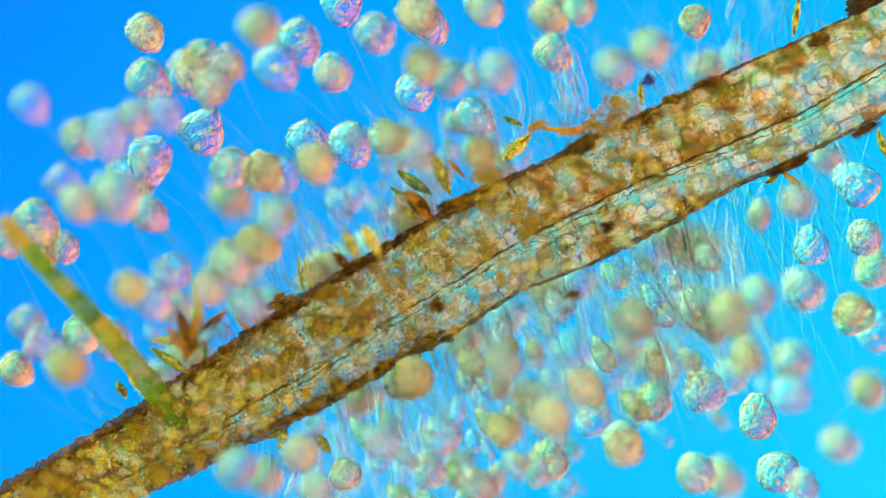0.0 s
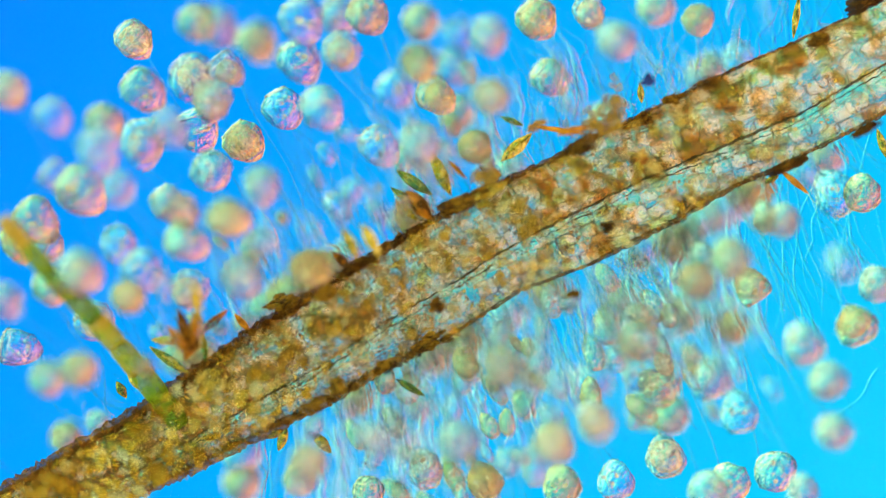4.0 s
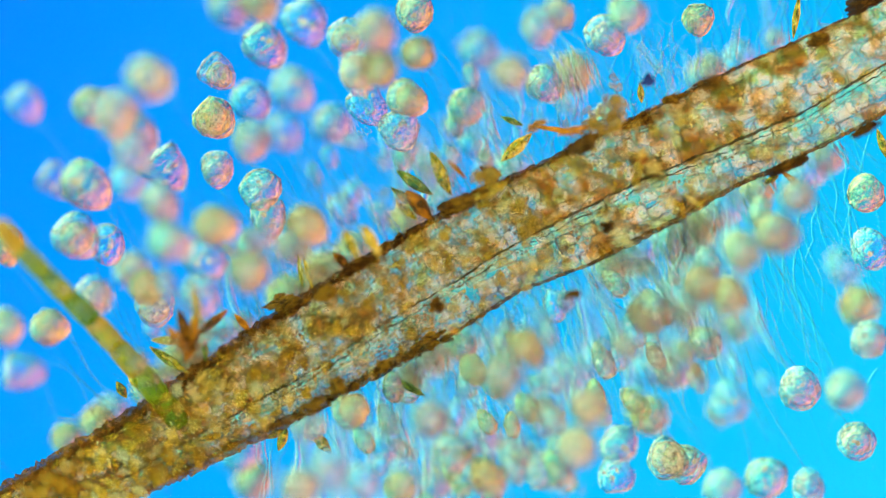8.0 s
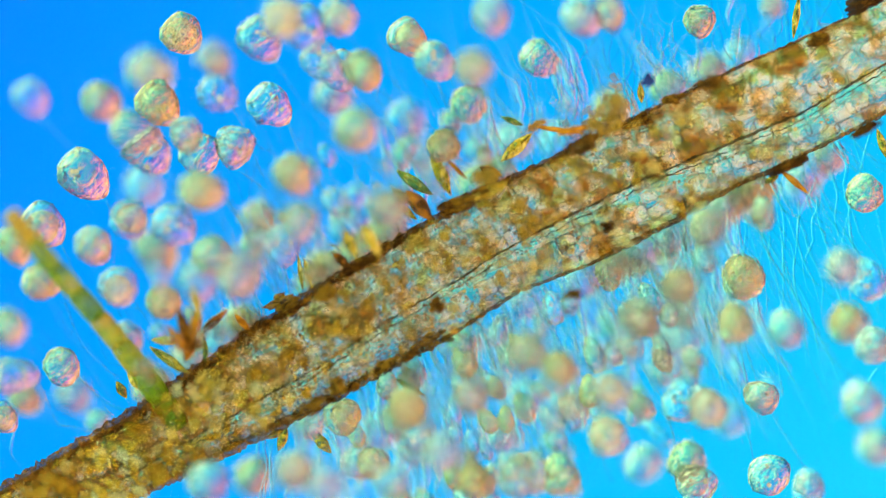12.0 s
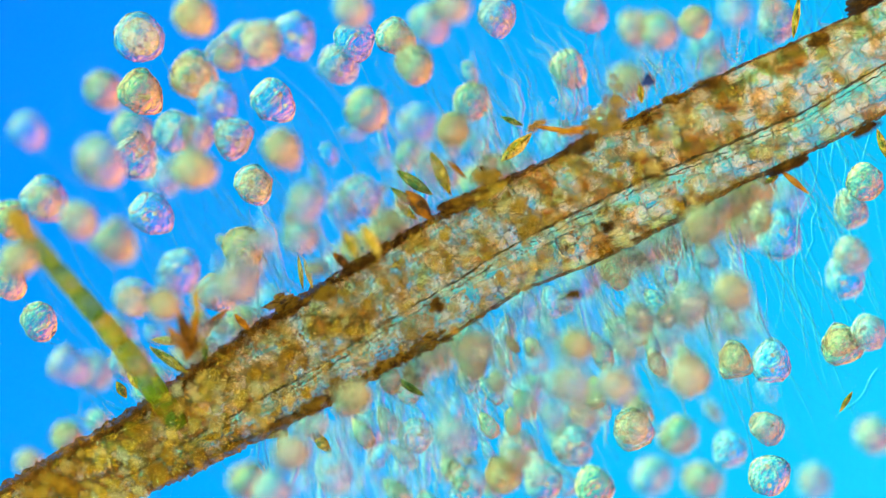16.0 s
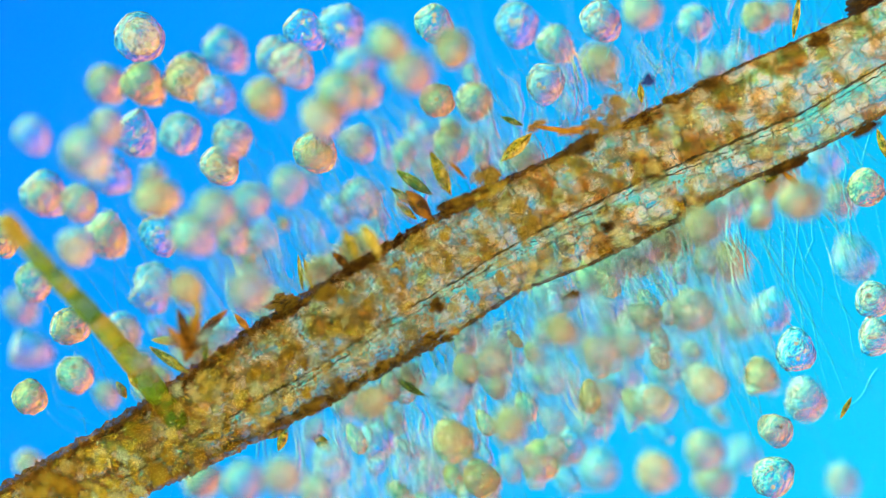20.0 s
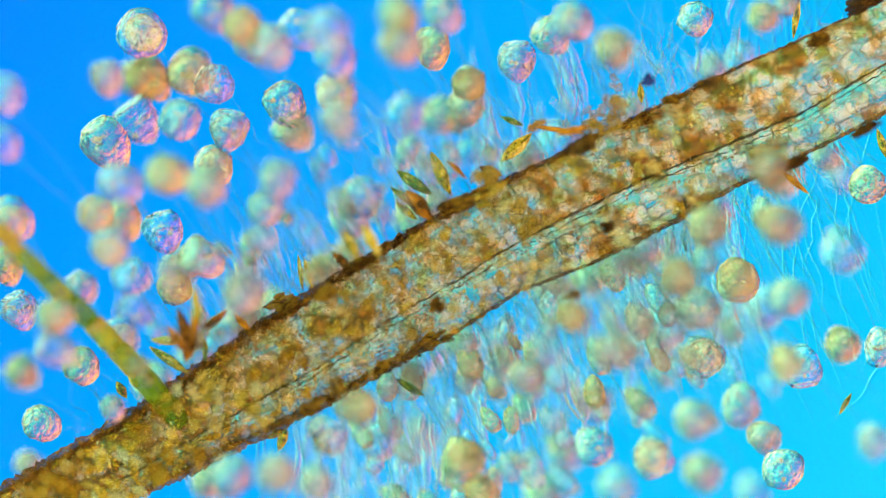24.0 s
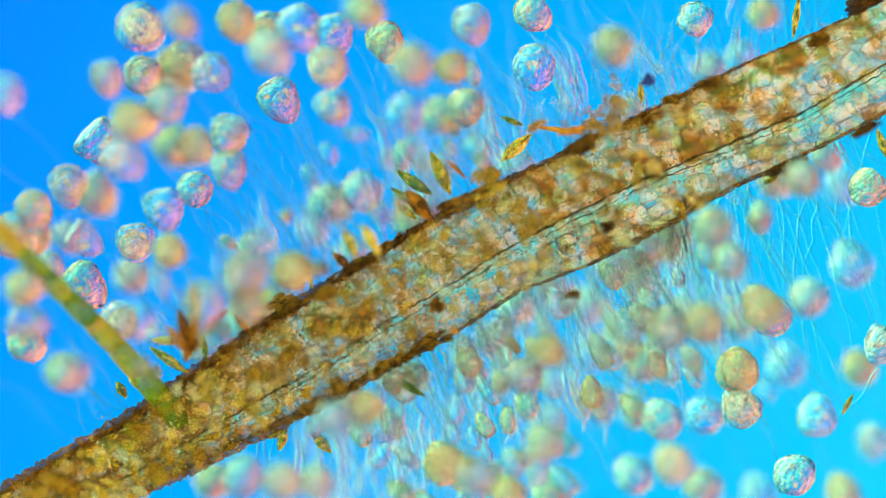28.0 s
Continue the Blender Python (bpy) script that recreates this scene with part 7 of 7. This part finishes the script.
    sway(bells[113], [(0, 890, 640, 202), (3, 885, 645, 202), (6, 890, 650, 202), (7, 890, 660, 202), (8, 890, 660, 202), (9, 905, 680, 202), (10, 930, 670, 202), (12, 930, 620, 202), (15, 970, 680, 202), (16, 1010, 680, 202), (17, 1010, 700, 202), (18, 1040, 700, 202), (19, 1020, 670, 202), (20, 1060, 620, 202), (21, 1060, 640, 202), (24, 1080, 620, 202), (25, 1100, 670, 202), (26, 1130, 690, 202), (27, 1150, 720, 182), (28, 1170, 740, 82)])
    sway(bells[114], [(0, 1030, 680, 131), (1, 1065, 740, 131), (3, 1050, 745, 131), (6, 1060, 745, 131), (7, 1060, 740, 131), (8, 1040, 720, 131), (10, 1055, 690, 131), (11, 1070, 710, 131), (12, 1080, 690, 131), (15, 1085, 690, 131), (16, 1090, 680, 125), (17, 1130, 670, 89), (18, 1130, 670, 83), (19, 1150, 680, 83), (20, 1160, 710, 83), (21, 1170, 730, 83), (22.15, 1170, 730, 83), (22.3, 979, 508, -141), (28, 978, 510, -141)])
    sway(bells[115], [(0, 1070, 660, -160), (1, 1100, 650, -160), (2, 1085, 640, -148), (3, 1115, 660, -85), (8.45, 1150, 645, -160), (8.6, 1031, 488, -147), (9.1, 1033, 490, -147), (10, 1080, 570, -66), (11, 1085, 575, -79), (12, 1060, 620, -141), (15, 1060, 620, -141), (16, 1100, 590, -91), (17, 1090, 620, -148), (18, 1100, 640, -160), (19, 1100, 640, -160), (20, 1100, 660, -160), (21, 1160, 660, -160), (24, 1140, 620, -160), (25, 1190, 630, -148), (26, 1200, 675, -91), (27, 1240, 730, -135), (28, 1245, 735, -85)])
    sway(bells[116], [(0, 925, 700, -162), (1, 940, 640, -162), (2, 940, 660, -162), (3, 930, 660, -162), (6, 940, 680, -162), (7, 930, 700, -152), (8, 960, 730, -94), (9, 955, 770, -84), (10, 970, 800, -94), (11, 1000, 790, -141), (12, 1010, 720, -99), (15, 1030, 740, -84), (16, 1030, 735, -94), (17, 1080, 720, -152), (18, 1090, 730, -162), (19, 1075, 730, -162), (20, 1060, 700, -152), (21, 1060, 700, -99), (24, 1045, 710, -146), (25, 1050, 720, -105), (26, 1060, 720, -141), (27, 1060, 700, -105), (28, 1055, 710, -146)])
    sway(bells[117], [(0, 1010, 620, -205), (1, 1030, 660, -205), (2, 1025, 670, -205), (3, 1060, 665, -205), (6, 1020, 680, -205), (7, 1030, 680, -205), (8, 1010, 660, -205), (11, 970, 740, -205), (12, 930, 700, -205), (15, 930, 740, -205), (16, 930, 700, -205), (17, 930, 680, -205), (18, 940, 690, -205), (19, 920, 680, -205), (20, 960, 660, -205), (21, 970, 620, -205), (24, 970, 620, -205), (25, 960, 640, -205), (26, 1000, 690, -205), (27, 1010, 690, -205), (27.45, 1010, 690, -205), (27.6, 913, 541, -136), (28, 907, 541, -136)])
    sway(bells[118], [(0, 878, 306, -124), (1, 715, 95, -62), (2, 700, 80, -76), (3, 730, 50, -145), (6, 750, 35, -124), (7, 735, 32, -14), (8, 735, 22, -6), (9, 740, 15, -45), (10, 750, 5, -10), (10.45, 750, 5, -10), (10.6, 882, 310, -124), (18.1, 876, 305, -124), (19, 820, 130, -62), (20, 840, 180, -62), (21, 830, 180, -62), (24, 825, 190, -62), (25, 825, 185, -62), (27, 820, 190, -62), (28, 825, 190, -62)])
    sway(bells[119], [(0, 912, 285, -122), (1, 800, 50, -183), (2, 780, 60, -183), (3, 815, 75, -183), (6, 800, 30, -183), (7, 820, 20, -183), (7.9, 820, -60, -183), (28, 820, -60, -183)])
    sway(bells[120], [(0, 1112, 192, -169), (1, 1095, 80, -11), (2, 1075, 60, -11), (3, 1050, 25, -11), (6, 1040, 20, 136), (7, 1020, 15, 125), (8, 990, 25, 71), (10, 1050, 10, 15), (11, 1080, 15, 104), (15, 1070, 50, 15), (16, 1120, 50, 114), (17, 1150, 45, 136), (17.45, 1150, 45, 136), (17.6, 1120, 188, -169), (18, 1140, 160, 136), (19, 1110, 155, 136), (19.45, 1110, 155, 136), (19.6, 1118, 190, -169), (28, 1117, 191, -169)])
    sway(bells[121], [(0, 1246, 126, -168), (1, 1260, 35, -84), (1.45, 1260, 35, -84), (1.6, 1240, 135, -168), (12.8, 1246, 133, -168), (15, 1240, 100, -173), (16, 1250, 85, -161), (17, 1240, 75, -96), (18, 1240, 50, -84), (19, 1225, 45, -84), (20, 1230, 40, -84), (21, 1225, 30, -84), (24, 1230, 35, 0), (28, 1230, 35, 0)])
    sway(bells[122], [(0, 1191, 419, -154), (1, 1205, 420, 173), (3, 1225, 480, 173), (6, 1235, 505, 82), (7, 1210, 520, 157), (8, 1240, 500, 173), (9, 1240, 500, 173), (10, 1150, 500, 173), (11, 1180, 510, 173), (15, 1230, 470, 173), (16, 1295, 515, 173), (17, 1290, 550, 173), (18, 1320, 570, 173), (18.45, 1320, 570, 173), (18.6, 1187, 418, -154), (21.8, 1188, 416, -154), (24, 1200, 490, 150), (25, 1225, 500, 74), (26, 1235, 525, 59), (27, 1230, 540, 74), (28, 1245, 570, 150)])
    sway(bells[123], [(0, 1154, 433, -150), (1, 1315, 760, 142), (2, 1300, 770, 130), (3, 1300, 730, 70), (6, 1320, 740, 52), (7, 1320, 750, 64), (8, 1290, 710, 124), (10, 1240, 680, 124), (11, 1215, 675, 64), (12, 1205, 710, 52), (15, 1140, 650, 142), (15.45, 1140, 650, 142), (15.6, 1162, 433, -150), (28, 1157, 427, -150)])
    sway(bells[124], [(0, 1630, 780, 155), (1, 1550, 780, 155), (1.45, 1550, 780, 155), (1.6, 1318, 341, -163), (7, 1313, 346, -163), (8, 1370, 410, 155), (9, 1370, 455, 155), (10, 1340, 490, 155), (10.45, 1340, 490, 155), (10.6, 1315, 341, -163), (19.1, 1312, 346, -163), (20, 1410, 355, 155), (21, 1410, 365, 155), (24, 1375, 395, 155), (25, 1375, 435, 155), (26, 1350, 470, 155), (27, 1340, 510, 143), (28, 1345, 540, 83)])
    sway(bells[125], [(0, 654, 691, -116), (1, 700, 800, -157), (2, 710, 830, -157), (3, 710, 790, -157), (6, 675, 770, -157), (7, 670, 775, -147), (8, 685, 780, -101), (9, 690, 820, -147), (10, 660, 790, -147), (11, 660, 730, -101), (12, 670, 760, -142), (15, 650, 740, -142), (16, 650, 760, -101), (17, 660, 770, -137), (18, 665, 775, -91), (24, 670, 780, -81), (25, 680, 780, -91), (26, 670, 780, -147), (27, 680, 780, -157), (28, 680, 750, -157)])
    sway(bells[126], [(0, 724, 652, -126), (1, 800, 720, -185), (2, 800, 730, -185), (3, 765, 740, -185), (6, 730, 665, -59), (8, 725, 665, -59), (9, 730, 665, -59), (10, 745, 670, -59), (11, 740, 670, -59), (12, 730, 660, -59), (16, 735, 660, -59), (19, 730, 660, -59), (20, 725, 665, -59), (21, 730, 665, -59), (25, 730, 665, -59), (28, 735, 665, -59)])
    sway(bells[127], [(0, 656, 438, -141), (2, 649, 432, -141), (3, 385, 65, -193), (6, 390, 35, -193), (7, 400, 10, -193), (8, 405, 15, -193), (9, 365, 15, -193), (10, 345, 25, -193), (11, 350, 15, -193), (11.45, 350, 15, -193), (11.6, 652, 436, -141), (20.1, 652, 435, -141), (21, 510, 150, -193), (24, 505, 185, -2), (25, 500, 175, -2), (26, 505, 175, -2), (27, 495, 180, -2), (28, 495, 178, -2)])
    sway(bells[128], [(0, 284, 677, -123), (2, 282, 670, -123), (3, 165, 480, 190), (6, 140, 490, 60), (7, 165, 430, 60), (8, 135, 420, 60), (9, 80, 410, 53), (10, 110, 405, 20), (11, 90, 410, 13), (12, 75, 400, 13), (15, 90, 360, 60), (16, 80, 355, 60), (17, 85, 360, 60), (19, 85, 345, 60), (21, 65, 350, 60), (24, 20, 390, 60), (26, 20, 390, 60), (27, 10, 390, 60), (28, 25, 420, 60)])
    sway(bells[129], [(0, 1023, 495, -111), (2, 1027, 493, -111), (3, 1080, 575, -58), (6, 1080, 575, -58), (7, 1085, 575, -77), (8, 1060, 630, -178), (9, 1065, 640, -197), (10, 1100, 660, -178), (11, 1110, 680, -86), (11.45, 1110, 680, -86), (11.6, 1028, 492, -111), (18.1, 1028, 492, -111), (19, 1060, 530, -197), (24, 1100, 560, -197), (25, 1100, 600, -197), (27, 1045, 620, -197), (28, 1050, 620, -197)])
    sway(bells[130], [(0, 1365, -60, 137), (3.4, 1365, -60, 137), (6, 1365, 15, 137), (7.35, 1365, 12, 137), (7.5, 1368, 69, -168), (11.1, 1375, 69, -168), (12, 1365, 12, 137), (19, 1365, 10, 137), (20, 1380, 20, 137), (24, 1390, 10, 79), (24.9, 1390, -60, 79), (28, 1390, -60, 79)])
    sway(bells[131], [(0, 471, 545, -168), (6, 471, 548, -168), (7, 430, 530, 193), (8, 440, 480, 177), (9, 405, 470, 108), (10, 400, 415, 177), (11, 400, 465, 177), (12, 375, 455, 101), (15, 420, 450, 147), (16, 430, 440, 25), (17, 385, 425, 78), (18, 350, 400, 177), (19, 375, 360, 193), (20, 380, 370, 193), (21, 375, 385, 193), (24, 365, 330, 193), (25, 330, 330, 193), (26, 330, 290, 193), (26.45, 330, 290, 193), (26.6, 466, 551, -168), (28, 467, 551, -168)])
    sway(bells[132], [(0, 737, 380, -128), (7, 729, 383, -128), (8, 635, 130, 65), (9, 590, 118, 83), (10, 570, 80, 166), (11, 520, 70, 102), (12, 500, 35, 175), (15, 490, 60, 175), (16, 465, 75, 83), (17, 490, 65, 65), (18, 480, 60, 65), (18.45, 480, 60, 65), (18.6, 736, 382, -128), (19, 545, 240, 83), (20, 570, 210, 166), (21, 595, 190, 92), (24, 595, 170, 65), (25, 590, 150, 65), (26, 595, 125, 65), (27, 585, 130, 65), (28, 580, 120, 65)])
    sway(bells[133], [(0, 977, 518, -141), (7, 978, 513, -141), (8, 1095, 785, -70), (9, 1090, 755, -70), (10, 1100, 770, -87), (11, 1130, 800, -171), (16, 1155, 840, -171), (17, 1175, 855, -95), (17.45, 1175, 855, -95), (17.6, 974, 513, -141), (27.1, 978, 515, -141), (28, 1040, 540, -196)])
    sway(bells[134], [(0, 638, 701, -136), (7, 637, 701, -136), (8, 625, 725, 55), (9, 615, 730, 19), (11, 620, 735, 12), (12, 610, 735, 12), (15, 620, 710, 152), (16, 630, 700, 152), (17, 640, 700, 152), (18, 630, 720, 152), (19, 640, 710, 152), (20, 660, 710, 152), (21, 640, 720, 152), (26, 640, 720, 152), (27, 650, 730, 152), (28, 650, 720, 152)])
    sway(bells[135], [(0, 895, 555, -161), (7, 892, 555, -161), (8, 850, 770, -153), (9, 870, 740, -142), (10, 895, 790, -90), (11, 930, 830, -136), (16, 960, 850, -57), (17, 965, 840, -35), (18, 980, 790, -130), (19, 1010, 760, -153), (20, 1050, 740, -153), (21, 1000, 760, -153), (24, 1050, 790, -67), (25, 1070, 810, -67), (26, 1090, 850, -67), (27, 1110, 860, -79), (28, 1120, 840, -136)])
    sway(bells[136], [(0, 830, 593, -143), (7, 825, 597, -143), (8, 910, 800, -141), (11, 860, 780, -141), (12, 885, 770, -141), (15, 890, 820, -55), (16, 915, 790, -66), (17, 930, 780, -130), (18, 910, 790, -141), (18.45, 910, 790, -141), (18.6, 827, 593, -143), (21.8, 829, 594, -143), (24, 890, 640, -141), (25, 890, 630, -141), (26, 900, 600, -141), (27, 900, 600, -141), (28, 870, 600, -141)])
    sway(bells[137], [(0, 608, 714, -128), (7, 611, 716, -128), (8, 640, 850, 142), (9, 640, 870, 142), (12, 690, 850, 142), (13.15, 690, 850, 142), (13.3, 614, 712, -128), (28, 612, 712, -128)])
    sway(bells[138], [(0, 969, 516, -151), (7, 963, 513, -151), (8, 930, 610, 205), (9, 950, 650, 205), (10, 1010, 640, 185), (11, 1025, 660, 96), (12, 990, 650, 175), (15, 1010, 610, 205), (16, 1020, 610, 205), (17, 1010, 620, 205), (18, 1010, 620, 205), (19, 990, 600, 205), (24, 1010, 560, 205), (25, 1010, 540, 205), (26, 1010, 560, 205), (27, 970, 610, 205), (28, 970, 620, 205)])
    sway(bells[139], [(0, 735, 389, -117), (8.1, 731, 388, -117), (9, 650, 275, 170), (10, 650, 260, 170), (11, 635, 260, 170), (12, 630, 230, 170), (15, 680, 250, 153), (16, 650, 195, 95), (17, 620, 190, 84), (18, 605, 185, 95), (19, 630, 180, 159), (20, 600, 165, 170), (20.45, 600, 165, 170), (20.6, 737, 388, -117), (28, 733, 389, -117)])
    sway(bells[140], [(0, 335, 634, -163), (9.1, 331, 640, -163), (10, 330, 500, -188), (11, 300, 480, -188), (12, 280, 445, -188), (15, 230, 450, -188), (16, 205, 430, -188), (17, 175, 440, -188), (18, 155, 445, -173), (19, 175, 445, -88), (20, 190, 420, -72), (21, 180, 410, -72), (24, 215, 390, -72), (25, 190, 370, -72), (26, 200, 355, -72), (27, 185, 350, -88), (28, 170, 345, -165)])
    sway(bells[141], [(0, 930, -60, 133), (9.1, 930, -60, 133), (10, 930, 20, 133), (11, 890, 70, 133), (11.45, 890, 70, 133), (11.6, 992, 251, -123), (18.1, 993, 256, -123), (19, 910, 75, 56), (20, 915, 45, 56), (21, 905, 25, 56), (22.05, 905, 25, 56), (22.2, 985, 253, -123), (26.1, 991, 248, -123), (27, 965, 130, 43), (28, 945, 120, 3)])
    sway(bells[142], [(0, 716, 392, -120), (9.1, 718, 394, -120), (10, 690, 390, 188), (15, 690, 340, 188), (15.45, 690, 340, 188), (15.6, 712, 393, -120), (18.1, 720, 395, -120), (19, 660, 280, 73), (20, 635, 255, 73), (21, 625, 240, 73), (24, 600, 215, 188), (25, 600, 200, 188), (26, 600, 195, 173), (27, 590, 190, 88), (28, 590, 190, 73)])
    sway(bells[143], [(0, 900, 945, 160), (10.1, 900, 945, 160), (11, 900, 860, 160), (12, 915, 845, 101), (15, 980, 800, 82), (16, 1015, 790, 72), (17, 1035, 765, 31), (19, 1050, 820, 95), (20, 1060, 830, 166), (21, 1090, 840, 179), (24, 1090, 860, 179), (25, 1120, 850, 179), (25.45, 1120, 850, 179), (25.6, 914, 542, -140), (28, 919, 544, -140)])
    sway(bells[144], [(0, -60, 740, -11), (11.1, -60, 740, -11), (12, 5, 740, -11), (13.05, 5, 740, -11), (13.2, 52, 816, -168), (25.1, 50, 822, -168), (26, 20, 790, -153), (26.9, -60, 790, -153), (28, -60, 790, -153)])
    sway(bells[145], [(0, 710, 662, -155), (11.1, 708, 656, -155), (12, 740, 770, 76), (15, 725, 760, 1), (16, 735, 770, 1), (17, 735, 775, 11), (18, 755, 775, 66), (19, 770, 770, 76), (19.45, 770, 770, 76), (19.6, 705, 663, -155), (24.1, 704, 657, -155), (25, 760, 830, 195), (25.45, 760, 830, 195), (25.6, 705, 661, -155), (28, 713, 659, -155)])
    sway(bells[146], [(0, 574, 485, -139), (12.4, 576, 484, -139), (15, 345, 125, -72), (16, 345, 135, -72), (18, 340, 135, -72), (19, 340, 145, -72), (20, 335, 140, -72), (21, 340, 135, -72), (24, 340, 130, -72), (25, 310, 130, -85), (26, 310, 110, -141), (27, 310, 130, -97), (28, 310, 130, -147)])
    sway(bells[147], [(0, 589, 474, -123), (12.4, 585, 469, -123), (15, 390, 240, -58), (15.45, 390, 240, -58), (15.6, 594, 472, -123), (17.1, 591, 475, -123), (18, 550, 430, -172), (18.45, 550, 430, -172), (18.6, 593, 472, -123), (26.1, 587, 467, -123), (27, 575, 415, -172), (28, 555, 410, -172)])
    sway(bells[148], [(0, 1260, 123, -155), (12.4, 1260, 124, -155), (15, 1270, 55, 81), (15.45, 1270, 55, 81), (15.6, 1266, 122, -155), (20.1, 1261, 124, -155), (21, 1240, 95, 180), (22.15, 1240, 95, 180), (22.3, 1261, 121, -155), (28, 1257, 125, -155)])
    sway(bells[149], [(0, 1302, 105, -111), (12.4, 1308, 98, -111), (15, 1310, 50, 95), (16, 1300, 20, 175), (17, 1300, 40, 190), (17.45, 1300, 40, 190), (17.6, 1306, 106, -111), (28, 1308, 103, -111)])
    sway(bells[150], [(0, 1380, -60, -65), (12.4, 1380, -60, -65), (15, 1380, 30, -65), (16, 1375, 40, -65), (17, 1370, 30, -65), (18, 1375, 25, -65), (18.9, 1375, -60, -65), (28, 1375, -60, -65)])
    sway(bells[151], [(0, 548, 503, -118), (12.4, 548, 503, -118), (15, 550, 420, 129), (16, 530, 420, 129), (17, 520, 415, 129), (18, 490, 395, 129), (19, 460, 360, 129), (20, 445, 355, 129), (21, 440, 355, 129), (24, 470, 370, 92), (25, 450, 360, 117), (26, 415, 380, 89), (27, 370, 350, 71), (28, 345, 335, 11)])
    sway(bells[152], [(0, 1463, 274, -121), (15.1, 1465, 276, -121), (16, 1505, 370, -49), (17, 1535, 395, -7), (18, 1540, 420, 1), (19, 1550, 430, -16), (19.45, 1550, 430, -16), (19.6, 1461, 278, -121), (20, 1485, 350, -158), (21, 1500, 370, -193), (22.15, 1500, 370, -193), (22.3, 1463, 274, -121), (28, 1461, 272, -121)])
    sway(bells[153], [(0, 817, 604, -165), (17.1, 821, 603, -165), (18, 870, 830, 194), (19, 870, 800, 194), (20, 900, 750, 194), (21, 870, 750, 194), (22.05, 870, 750, 194), (22.2, 817, 603, -165), (26.1, 815, 602, -165), (27, 940, 790, 194), (28, 960, 780, 194)])
    sway(bells[154], [(0, 339, 637, -141), (24.1, 342, 637, -141), (25, 145, 340, -145), (26, 125, 330, -71), (27, 135, 320, -57), (28, 120, 330, -57)])
    sway(bells[155], [(0, 614, 455, -145), (25.1, 621, 450, -145), (26, 490, 270, 146), (27, 500, 260, 146), (27.45, 500, 260, 146), (27.6, 616, 450, -145), (28, 623, 449, -145)])


motions()
